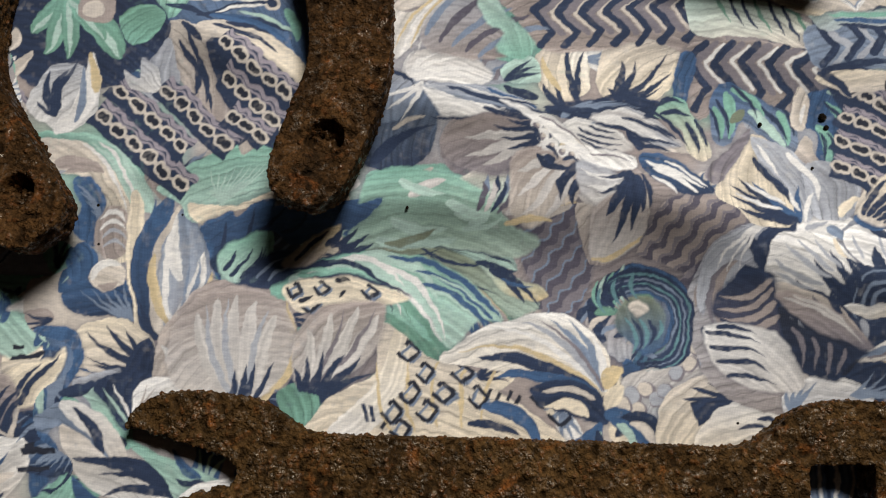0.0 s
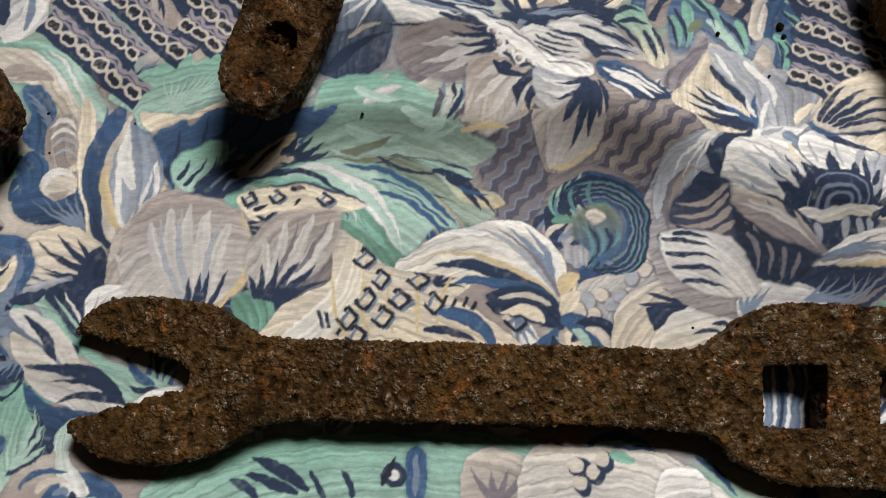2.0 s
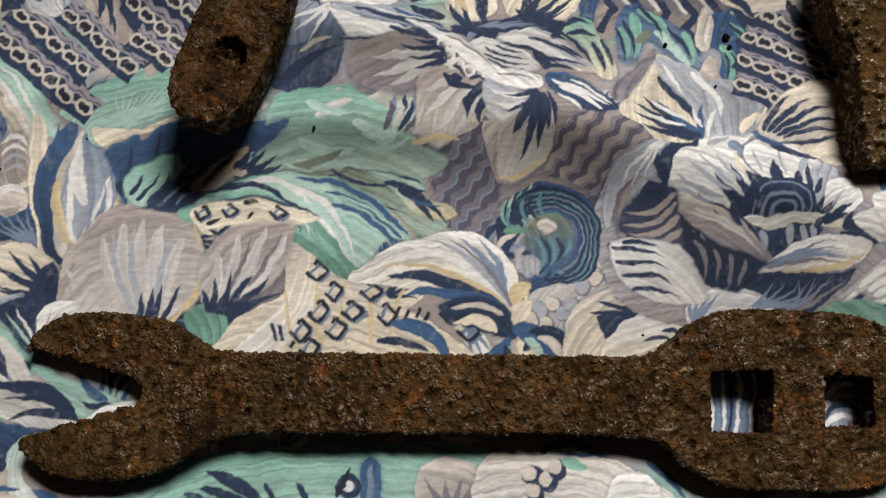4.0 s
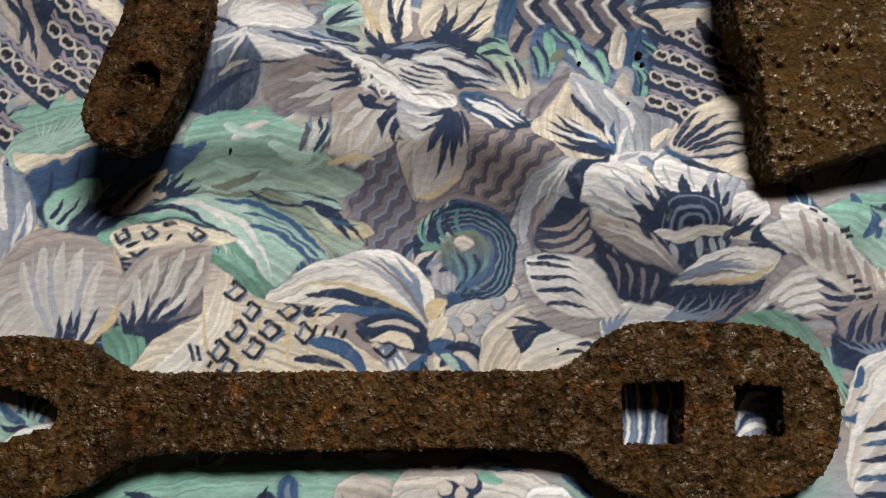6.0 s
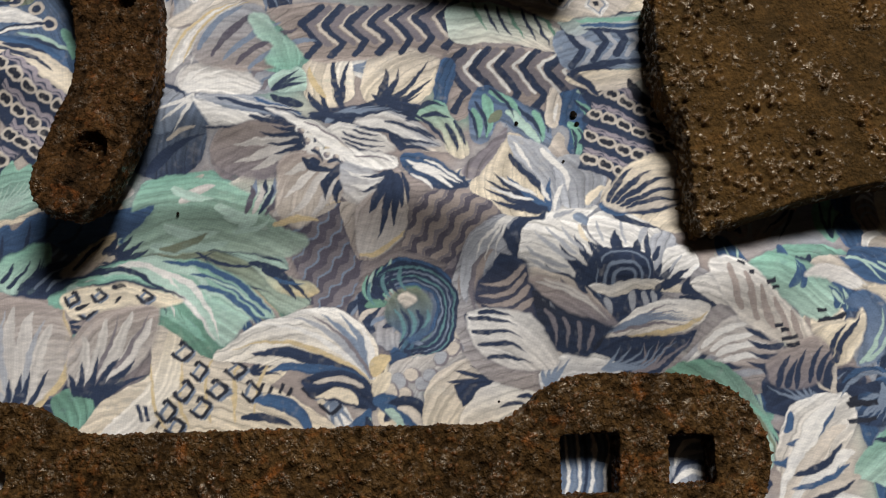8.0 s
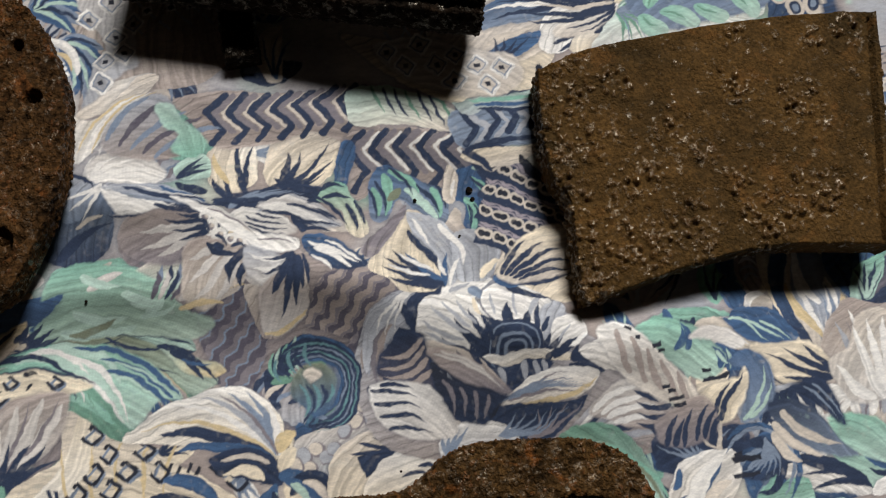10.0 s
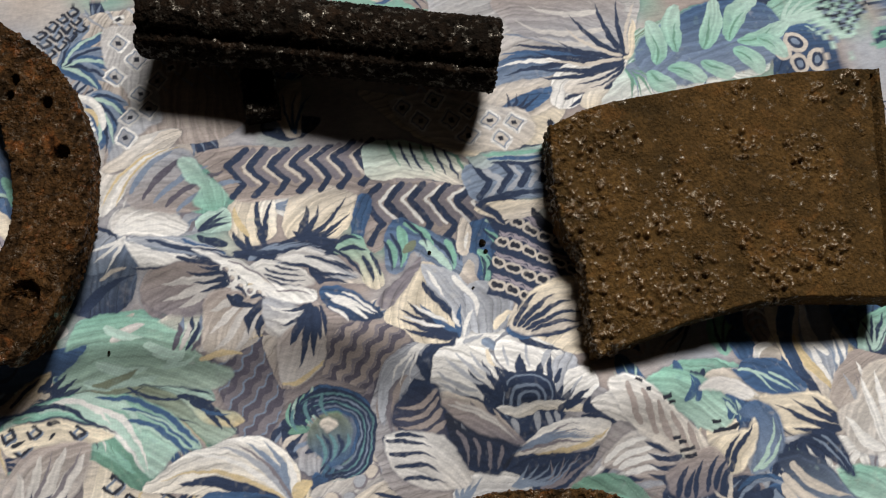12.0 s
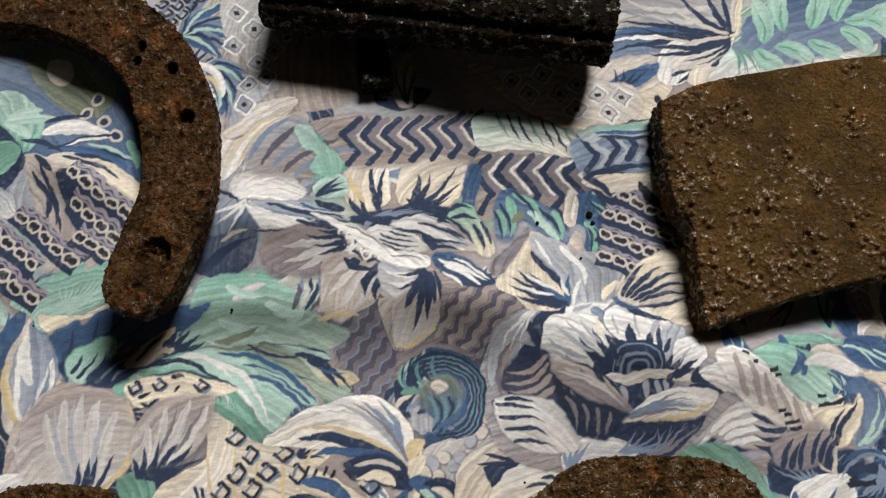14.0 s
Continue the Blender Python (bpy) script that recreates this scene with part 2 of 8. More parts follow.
def hairs(v, u, seed):
    """Brush hairs: light and dark lines along u, -0.5 to 0.5."""
    s = v / 0.75 + 0.12 * u + 997 * (seed % 1)
    k = np.floor(s).astype(int)
    f = s - k
    f = f * f * (3 - 2 * f)
    return HAIRS[k % 4096] * (1 - f) + HAIRS[(k + 1) % 4096] * f


def window_of(lo, hi):
    i0, i1 = np.searchsorted(GX, (lo[0], hi[0]))
    j0, j1 = np.searchsorted(GY, (lo[1], hi[1]))
    return slice(j0, j1), slice(i0, i1)


def lay(where, cover, colour):
    cover = cover * np.clip(1.42 - 0.7 * DRY[where], 0, 1)
    INK[where] += cover[..., None] * (np.asarray(colour) - INK[where])


def blade(a, b, w, colour, bend=0.0, p=0.5, q=0.7, end=None):
    """A tapered brush mark from a to b, w wide, bent to its left by that share of its length; p and q: how blunt its two ends are. end: the colour it runs into."""
    a, b = np.array(a, float) + SHIFT, np.array(b, float) + SHIFT
    d = b - a
    mid = (a + b) / 2 + bend * np.array((-d[1], d[0])) * 2
    s = np.linspace(0, 1, 28)[:, None]
    line = (1 - s) ** 2 * a + 2 * s * (1 - s) * mid + s ** 2 * b
    lo, hi = line.min(0) - w, line.max(0) + w
    where = window_of(lo, hi)
    X, Y = WX[where], WY[where]
    if X.size == 0:
        return
    s = s[:, 0]
    top = (p / (p + q)) ** p * (q / (p + q)) ** q
    half = 0.5 * w * s ** p * (1 - s) ** q / top
    best, along, side = np.full(X.shape, -1e9), np.zeros(X.shape), np.zeros(X.shape)
    for k in range(27):
        sx, sy = line[k + 1] - line[k]
        n = max(sx * sx + sy * sy, 1e-9)
        f = np.clip(((X - line[k][0]) * sx + (Y - line[k][1]) * sy) / n, 0, 1)
        inside = half[k] + f * (half[k + 1] - half[k]) - np.hypot(X - line[k][0] - f * sx, Y - line[k][1] - f * sy)
        near = inside > best
        best[near] = inside[near]
        side[near] = ((Y - line[k][1]) * sx - (X - line[k][0]) * sy)[near] / math.sqrt(n)
        along[near] = s[k] + f[near] / 27
    cover = np.clip(best / (2 * SOFT) + 0.5, 0, 1)
    c = np.asarray(colour)
    if end is not None:
        c = c + along[..., None] * (np.asarray(end) - c)
    if w > 2.2:
        c = c * (1 + 0.36 * hairs(side, 3 * along, a[0] * 0.37 + b[1] * 0.11)[..., None])
    lay(where, cover, c)


def fan(base, first, last, n, w, colour, bend=0.0, bend_last=None, p=0.25, q=0.9, start=0.0, bow=0.0):
    """n brush marks that spread from base to tips on the line first-last (bowed outward by that share); start: the share of the way where they begin."""
    base, first, last = (np.array(v, float) for v in (base, first, last))
    bend_last = bend if bend_last is None else bend_last
    for k in range(n):
        f = k / (n - 1) if n > 1 else 0.5
        tip = first + f * (last - first)
        tip = tip + bow * 4 * f * (1 - f) * (tip - base)
        blade(base + start * (tip - base), tip, w, colour, bend + f * (bend_last - bend), p, q)


def shape(points, colour, smooth=True, end=None, soft=SOFT, stripes=None, hair=0.48, vein_depth=0.42):
    """A filled closed form through some points; end: the colour of its lower side; stripes: (degrees, pitch, swing, wavelength, colours...) fill it with wavy lines."""
    P = np.array(points, float) + SHIFT
    if smooth:
        out = []
        for k in range(len(P)):
            a, b, c, d = P[k - 1], P[k], P[(k + 1) % len(P)], P[(k + 2) % len(P)]
            for s in (0, 0.25, 0.5, 0.75):
                out.append(0.5 * (2 * b + (c - a) * s + (2 * a - 5 * b + 4 * c - d) * s * s + (3 * b - a - 3 * c + d) * s ** 3))
        P = np.array(out)
    where = window_of(P.min(0) - 1.6, P.max(0) + 1.6)
    X, Y = WX[where], WY[where]
    if X.size == 0:
        return
    dist, odd = np.full(X.shape, 1e9), np.zeros(X.shape, bool)
    for k in range(len(P)):
        (ax, ay), (bx, by) = P[k - 1], P[k]
        f = np.clip(((X - ax) * (bx - ax) + (Y - ay) * (by - ay)) / max((bx - ax) ** 2 + (by - ay) ** 2, 1e-9), 0, 1)
        dist = np.minimum(dist, np.hypot(X - ax - f * (bx - ax), Y - ay - f * (by - ay)))
        if ay != by:
            odd ^= ((ay > Y) != (by > Y)) & (X < (bx - ax) * (Y - ay) / (by - ay) + ax)
    inside = np.where(odd, dist, -dist)
    cover = np.clip(inside / (2 * soft) + 0.5, 0, 1)
    if smooth:
        lay(where, 0.28 * np.clip(1 + inside / 1.2, 0, 1) * (inside < 0), NAVY)
    c = np.asarray(colour)
    if smooth:
        c = c * (1 + 0.1 * np.clip(1.2 - inside, 0, 1) - 0.12 * np.clip(inside / 4 - 0.3, 0, 1))[..., None]
    if end is not None:
        f = np.clip((P[:, 1].max() - Y) / (np.ptp(P[:, 1]) + 1e-9), 0, 1)
        c = c + f[..., None] * (np.asarray(end) - c)
    Q = P - P.mean(0)
    turn = 0.5 * math.atan2(2 * (Q[:, 0] * Q[:, 1]).mean(), (Q[:, 0] ** 2).mean() - (Q[:, 1] ** 2).mean())
    turn, pitch, swing, length = turn if stripes is None else radians(stripes[0]), *((1, 0, 1) if stripes is None else stripes[1:4])
    U, V = X - P[:, 0].mean(), Y - P[:, 1].mean()
    U, V = U * math.cos(turn) + V * math.sin(turn), V * math.cos(turn) - U * math.sin(turn)
    if stripes is None:
        size = max(np.ptp(P[:, 0]), np.ptp(P[:, 1]))
        c = c * (1 + hair * hairs(V * (1 + 0.3 * U / size) + 0.5 * U * U / size, U * 0.4, P[0, 0] * 0.37 + P[0, 1] * 0.11)[..., None])
        s = (V * (1 + 0.5 * U / size) + 0.5 * U * U / size) / 2.7 + 0.35 * hairs(V * 0.2, U * 0.8, P[1, 0] * 0.21)
        vein = np.clip(1 - np.abs(s - np.round(s)) / 0.11, 0, 1) * np.clip(0.75 + 1.3 * U / size * (1 if int(abs(P[0, 0]) * 10) % 2 else -1), 0, 1)
        c = c * (1 - vein_depth * vein[..., None]) if np.mean(colour) > 0.12 else c
    else:
        s = (V + swing * np.sin(2 * np.pi * U / length)) / pitch
        s = s - np.floor(s)
        edge, at = 0.12 / pitch, 0.0
        c = np.broadcast_to(c, (*X.shape, 3)).copy()
        for share, col in stripes[4:]:
            k = np.clip((s - at) / edge, 0, 1) * np.clip((at + share - s) / edge, 0, 1)
            c += k[..., None] * (np.asarray(col) - c)
            at += share
    lay(where, cover, c)


def spot(c, r, colour, r_in=0.0):
    c = np.array(c, float) + SHIFT
    where = window_of((c[0] - r - 1, c[1] - r - 1), (c[0] + r + 1, c[1] + r + 1))
    X, Y = WX[where], WY[where]
    d = np.hypot(X - c[0], Y - c[1])
    cover = np.clip((r - d) / (2 * SOFT) + 0.5, 0, 1) * (np.clip((d - r_in) / (2 * SOFT) + 0.5, 0, 1) if r_in else 1)
    lay(where, cover, colour)


def bar(a, b, w, colour):
    a, b = np.array(a, float), np.array(b, float)
    n = np.array((-(b - a)[1], (b - a)[0])) / max(np.hypot(*(b - a)), 1e-9) * w / 2
    shape([a + n, b + n, b - n, a - n], colour, False)


def band(a, b, w, colour, amp=0.0, waves=1.0, corner=False, phase=0.0):
    """A stripe from a to b that swings to both sides amp wide, so many times; corner: in a zigzag."""
    a, b = np.array(a, float) + SHIFT, np.array(b, float) + SHIFT
    n = np.hypot(*(b - a))
    ux, uy = (b - a) / n
    m = amp + w
    where = window_of(np.minimum(a, b) - m, np.maximum(a, b) + m)
    X, Y = WX[where] - a[0], WY[where] - a[1]
    u, v = X * ux + Y * uy, Y * ux - X * uy
    s = u / n * waves + phase
    if corner:
        swing, steep = amp * (4 * np.abs(s - np.floor(s + 0.5)) - 1), np.hypot(1, 4 * amp * waves / n)
    else:
        swing, steep = amp * np.sin(2 * np.pi * s), np.hypot(1, 2 * np.pi * amp * waves / n * np.abs(np.cos(2 * np.pi * s)))
    inside = np.minimum(w / 2 - np.abs(v - swing) / steep, np.minimum(u, n - u))
    lay(where, np.clip(inside / (2 * SOFT) + 0.5, 0, 1), colour)


def spiral(c, r0, r1, a0, a1, w, colour):
    """A brush mark round c, from radius r0 at a0 degrees to r1 at a1."""
    n = 24
    at = [(c[0] + (r0 + (r1 - r0) * k / n) * math.cos(radians(a0 + (a1 - a0) * k / n)), c[1] + (r0 + (r1 - r0) * k / n) * math.sin(radians(a0 + (a1 - a0) * k / n))) for k in range(n + 1)]
    out, back = [], []
    for k, (x, y) in enumerate(at):
        half = 0.5 * w * min(1.0, 0.25 + 5 * k / n, 0.12 + 4 * (1 - k / n))
        d = np.array((x - c[0], y - c[1])) / max(np.hypot(x - c[0], y - c[1]), 1e-6)
        out.append((x + d[0] * half, y + d[1] * half))
        back.append((x - d[0] * half, y - d[1] * half))
    shape(out + back[::-1], colour, False)


def key(c, size=3.0, turn=45, dark=None, mouth=True):
    """A small square key mark: dark frame, one side open, with a paler shade behind it."""
    dark = INKBLACK if dark is None else dark
    t = radians(turn)
    e, f = np.array((math.cos(t), math.sin(t))) * size / 2, np.array((-math.sin(t), math.cos(t))) * size / 2
    c = np.array(c, float)
    o = np.array((0.7, -0.7))
    for k, (a, b) in enumerate(((-e - f, e - f), (e - f, e + f), (e + f, f - e), (f - e, -e - f))):
        bar(c + o + a, c + o + b, 0.9, STEEL)
    for k, (a, b) in enumerate(((-e - f, e - f), (e - f, e + f), (e + f, f - e), (f - e, -e - f))):
        if not (mouth and k == 2):
            bar(c + a * 1.12, c + b * 1.12, 1.0, dark)
        else:
            bar(c + a * 1.12, c + a + (b - a) * 0.35, 1.0, dark)


def chain(a, b, n, r=1.6):
    """A row of n beads between two scalloped lines on navy."""
    a, b = np.array(a, float), np.array(b, float)
    band(a, b, 7.0 * r / 1.6, NAVY)
    d = (b - a) / np.hypot(*(b - a))
    o = np.array((-d[1], d[0])) * 3.0 * r / 1.6
    band(a + o, b + o, 1.2, LILAC, 0.55, n, phase=0.25)
    band(a + 0.62 * o, b + 0.62 * o, 0.6, LILAC, 0.4, n, phase=0.25)
    band(a, b, 1.1, BEIGE)
    for k in range(n):
        c, e = a + (b - a) * (k + 0.5) / n, 0.42 * r * d
        for at in (c - e, c + e):
            spot(at, r * 1.02, BEIGE)
        for at in (c - e, c + e):
            spot(at, r * 0.6, INKBLACK)


# the ground of the print: soft clouds of taupe, grey and mint
INK[:] = TAUPE
lay(np.s_[:, :], np.clip(cloud(22, 3) * 2.4 - 0.9, 0, 1), GREY)
lay(np.s_[:, :], np.clip(cloud(26, 5) * 3.0 - 1.7, 0, 1), MINT)
lay(np.s_[:, :], np.clip(cloud(20, 8) * 3.0 - 1.8, 0, 1), BEIGE)

# small leaves under everything
rng = random.Random(5)
for k in range(420):
    x, y, turn, size = rng.uniform(-158, 262), rng.uniform(-103, 212), rng.uniform(0, 6.28), rng.uniform(9, 20)
    tip = (x + size * math.cos(turn), y + size * math.sin(turn))
    body, vein = rng.choice(((TAUPE, NAVY), (GREY, NAVY), (BEIGE, BLUE), (MINT, NAVY), (WHITE, STEEL), (BLUE, PALE), (NAVY, STEEL), (CREAM, NAVY)))
    blade((x, y), tip, size * 0.5, body, rng.uniform(-0.15, 0.15), 0.5, 0.7)
    for j in range(3):
        spread = turn + (j - 1) * 0.35
        blade((x, y), (x + size * 0.8 * math.cos(spread), y + size * 0.8 * math.sin(spread)), 1.2, vein, 0.08, 0.3, 0.9)

# left part of the print, laid again one repeat further on
for SHIFT[:] in ((0, 0), (283, -25)):
    # beige and mint ribbon
    blade((-119.1, 80.3), (-80.7, 58.5), 9, MINT, 0.22, 0.4, 0.5, PALE)
    shape([(-113.1, 82.3), (-101.0, 82.5), (-91.5, 73.7), (-84.7, 60.4), (-86.2, 47.0), (-92.2, 47.6), (-95.1, 64.9), (-102.4, 72.3), (-113.1, 75.0)], BEIGE, end=CREAM)
    blade((-107.1, 75.3), (-92.9, 71.2), 5, TAUPE, 0.1)
    for k in range(4):
        blade(((-99.5, 81.3)[0] + 2.4 * k, (-99.5, 81.3)[1]), ((-87.5, 58.3)[0] + 1.5 * k, (-87.5, 58.3)[1]), 1.1, PALE if k % 2 else WHITE, 0.12)
    blade((-111.4, 94.5), (-95.3, 95.7), 9, STEEL, 0.1)
    blade((-107.0, 85.9), (-95.1, 101.5), 5, WHITE, -0.2)
    fan((-106.2, 87.5), (-111.4, 96.1), (-100.5, 100.3), 4, 1.4, NAVY, 0.1)
    # blue plumes
    shape([(-101.9, 70.6), (-95.1, 68.9), (-93.0, 63.2), (-94.0, 57.2), (-95.9, 51.1), (-99.9, 53.8), (-102.1, 57.8), (-99.3, 62.9)], BLUE)
    for k in range(4):
        blade((-93.9, 55.7), ((-100.5, 68.7)[0] + 1.2 * k, (-100.5, 68.7)[1] - 2.5 * k), 0.9, STEEL, -0.12)
    shape([(-103.4, 50.1), (-98.9, 52.6), (-95.2, 47.9), (-95.4, 42.4), (-101.1, 41.3), (-103.8, 45.4)], BLUE)
    shape([(-103.7, 39.2), (-97.4, 41.4), (-90.6, 37.7), (-87.7, 41.2), (-84.9, 35.6), (-85.4, 29.5), (-92.1, 31.0), (-101.0, 32.5), (-104.2, 35.5)], BLUE, end=NAVY)
    fan((-85.4, 29.8), (-99.6, 38.8), (-87.6, 39.3), 5, 1.0, STEEL, 0.1)
    # round shells
    shape([(-94.6, 59.6), (-90.3, 61.5), (-86.3, 57.4), (-87.4, 48.7), (-93.4, 47.4), (-96.4, 52.7)], TAUPE)
    for k in range(4):
        blade(((-94.4, 58.5)[0], (-94.4, 58.5)[1] - 2.6 * k), ((-87.3, 57.0)[0], (-87.3, 57.0)[1] - 2.4 * k), 1.3 - 0.15 * k, WHITE if k < 2 else GREY, 0.3)
    shape([(-96.4, 44.5), (-92.5, 47.3), (-87.7, 44.3), (-87.9, 39.3), (-93.3, 37.9), (-96.9, 40.9)], BEIGE)
    blade((-96.3, 40.9), (-88.4, 44.9), 2.6, WHITE, 0.35)
    blade((-94.4, 39.6), (-89.1, 40.2), 2.2, TAUPE, -0.2)
    # yellow strip and bud with its leaves
    blade((-84.2, 65.6), (-82.5, 24.9), 5, CREAM, -0.03, 0.3, 0.3)
    blade((-74.8, 63.7), (-78.5, 23.8), 6.6, BLUE, -0.15, 0.35, 0.3, NAVY)
    fan((-80.0, 55.2), (-79.7, 63.1), (-72.5, 60.8), 5, 1.1, BLUE)
    fan((-78.5, 24.6), (-85.4, 35.9), (-84.6, 32.0), 2, 1.6, NAVY)
    blade((-75.8, 25.5), (-72.5, 60.4), 16.5, BEIGE, -0.04, 0.55, 0.75)
    blade((-74.5, 26.4), (-71.9, 59.2), 14, GREY, -0.05, 0.6, 0.75, STEEL)
    blade((-72.6, 39.4), (-73.8, 58.3), 3.4, WHITE, 0.08)
    blade((-75.9, 36.6), (-74.1, 57.3), 1.6, WHITE, 0.05)
    blade((-74.8, 27.2), (-79.3, 48.0), 3.6, SAND, 0.12)
    blade((-74.8, 27.2), (-76.8, 41.4), 1.4, WHITE, 0.05)
    blade((-74.5, 28.7), (-67.2, 47.1), 4.0, WHITE, -0.1)
    blade((-74.2, 28.7), (-68.0, 45.3), 1.2, STEEL, -0.1)
    blade((-74.5, 27.2), (-64.5, 41.0), 3.0, SAND, -0.12)
    fan((-74.8, 26.5), (-70.7, 45.5), (-65.0, 42.1), 3, 0.9, STEEL, -0.05)
    # cream fan with navy veins
    shape([(-100.7, 27.9), (-94.3, 30.3), (-86.1, 29.5), (-80.3, 24.4), (-79.7, 17.2), (-83.4, 15.3), (-92.1, 16.5), (-98.7, 18.6)], CREAM, end=BEIGE)
    for tip, w in (((-98.7, 27.1), 2.0), ((-92.5, 28.3), 2.4), ((-87.2, 27.2), 2.2), ((-96.8, 19.4), 1.8), ((-99.8, 22.0), 0.8)):
        blade((-79.7, 15.7), tip, w, NAVY, 0.06, 0.35, 0.8)
    shape([(-86.3, 20.8), (-81.0, 24.8), (-79.2, 15.6), (-84.8, 14.7), (-87.7, 17.2)], NAVY)
    # deep blue leaf on the rim
    shape([(-112.6, 27.7), (-105.4, 29.5), (-100.1, 26.3), (-99.7, 17.5), (-103.1, 11.2), (-106.7, 3.5), (-112.4, 4.0)], BLUE)
    fan((-108.1, 4.3), (-109.0, 25.9), (-101.7, 25.2), 5, 1.3, STEEL, -0.06)
    blade((-109.5, 6.6), (-106.0, 22.6), 2.4, PALE, 0.1)
    shape([(-100.9, 14.7), (-89.2, 17.3), (-87.8, 10.5), (-96.5, 8.4)], GREY)
    shape([(-99.4, 13.3), (-92.2, 11.6), (-85.8, 0.8), (-88.1, -4.0), (-95.1, 6.0)], PALE, end=MINT)
    blade((-95.8, 14.2), (-105.2, 11.4), 3.2, NAVY, 0.1)
    shape([(-95.8, 13.9), (-87.8, 16.4), (-79.7, 14.9), (-85.2, 9.5), (-86.1, 4.5), (-87.7, 1.0), (-91.9, 6.2)], NAVY)
    blade((-86.7, 4.5), (-90.3, 13.4), 1.0, WHITE, 0.05)
    blade((-87.2, 3.1), (-93.3, 12.5), 0.9, PALE, 0.05)
    blade((-88.0, -2.3), (-105.9, 11.0), 4.4, NAVY, 0.13, 0.35, 0.6)
    shape([(-112.4, 5.4), (-103.8, 9.0), (-96.6, 2.5), (-92.5, -6.5), (-101.0, -2.8), (-105.2, 3.3), (-112.4, -1.8)], STEEL)
    blade((-103.8, 8.3), (-88.4, -11.2), 6.0, WHITE, 0.14, 0.4, 0.7, BEIGE)
    blade((-100.9, 7.6), (-94.3, -4.6), 2.8, NAVY, 0.1, 0.7, 0.5)
    # striped tongue under the jaw
    shape([(-104.5, 3.0), (-98.8, 1.0), (-93.2, -5.0), (-84.0, -9.0), (-75.0, -14.1), (-74.6, -18.9), (-83.1, -18.8), (-92.9, -15.7), (-101.2, -8.6)], BEIGE, end=WHITE)
    for tip, w in (((-101.8, -5.1), 4.0), ((-94.3, -5.6), 3.0), ((-86.8, -7.6), 2.4), ((-95.2, -9.5), 2.0), ((-94.3, -15.2), 2.6)):
        blade((-74.7, -17.0), tip, w, NAVY, -0.1, 0.3, 0.75)
    shape([(-102.3, -9.2), (-98.5, -12.4), (-93.7, -16.1), (-81.7, -18.6), (-84.6, -20.0), (-93.2, -20.9), (-95.1, -26.1), (-101.9, -27.6), (-98.1, -20.2), (-101.1, -14.2)], BLUE, end=NAVY)
    shape([(-112.4, 2.3), (-106.4, 0.8), (-104.2, -5.4), (-106.3, -12.6), (-112.8, -15.3)], BLUE)
    blade((-111.3, -13.3), (-107.4, -0.8), 2, STEEL, -0.3)
    shape([(-112.8, -16.7), (-103.3, -8.4), (-101.4, -14.2), (-100.4, -22.8), (-104.7, -30.8), (-113.0, -38.2)], MINT, end=PALE)
    for tip in ((-99.3, -15.1), (-98.1, -20.2), (-97.9, -25.1)):
        blade((-106.1, -30.6), tip, 2.0, PALE, -0.1)
        blade((-107.5, -31.9), tip, 0.9, NAVY, -0.14)
    shape([(-113.0, -22.3), (-108.8, -21.3), (-106.9, -23.6), (-108.2, -27.0), (-113.1, -29.3)], BLUE)
    shape([(-95.5, -24.7), (-93.2, -20.7), (-87.4, -19.1), (-84.6, -20.0), (-90.6, -25.1), (-91.4, -30.6), (-86.5, -38.0), (-93.5, -37.3)], PALE, end=WHITE)
    for k in range(4):
        blade(((-104.0, -36.3)[0] + 4.2 * k, (-104.0, -36.3)[1] - 0.5 * k), ((-92.1, -33.3)[0], (-92.1, -33.3)[1] - 2.4 * k), 1.8, (BLUE, BEIGE, STEEL, NAVY)[k], 0.25)
    # in the open jaw
    shape([(-88.0, 0.3), (-79.5, -6.3), (-66.9, -11.7), (-61.4, -15.1), (-74.5, -18.2), (-77.7, -12.2), (-83.9, -7.3)], MINT, end=PALE)
    blade((-67.1, -13.9), (-74.8, -12.1), 1.8, NAVY, 0.12)
    blade((-68.4, -13.0), (-75.9, -5.2), 2.4, BLUE, 0.08)
    shape([(-76.7, -19.4), (-73.7, -16.1), (-62.7, -12.8), (-55.6, -14.2), (-64.5, -18.4), (-73.2, -20.4)], WHITE)
    # mint field with a scalloped rim
    shape([(-78.7, 65.3), (-73.0, 69.4), (-66.8, 72.0), (-64.4, 73.7), (-56.5, 76.1), (-54.5, 72.8), (-47.2, 76.9), (-37.2, 75.5), (-37.9, 59.1), (-48.8, 59.7), (-59.8, 57.9), (-66.2, 54.6), (-70.4, 56.6), (-72.5, 60.8)], MINT, end=PALE)
    shape([(-70.3, 60.1), (-64.4, 60.0), (-56.6, 59.1), (-44.0, 62.4), (-45.7, 59.2), (-58.3, 57.2), (-65.9, 53.9)], CREAM)
    fan((-61.3, 59.6), (-63.9, 70.2), (-45.3, 70.0), 9, 0.7, PALE)
    # blue scalloped leaf and its mint pair
    shape([(-49.5, 49.3), (-38.6, 51.6), (-24.9, 50.1), (-25.6, 42.7), (-39.4, 39.3), (-45.5, 34.8), (-60.5, 35.7), (-59.6, 44.4)], NAVY, end=MAUVE)
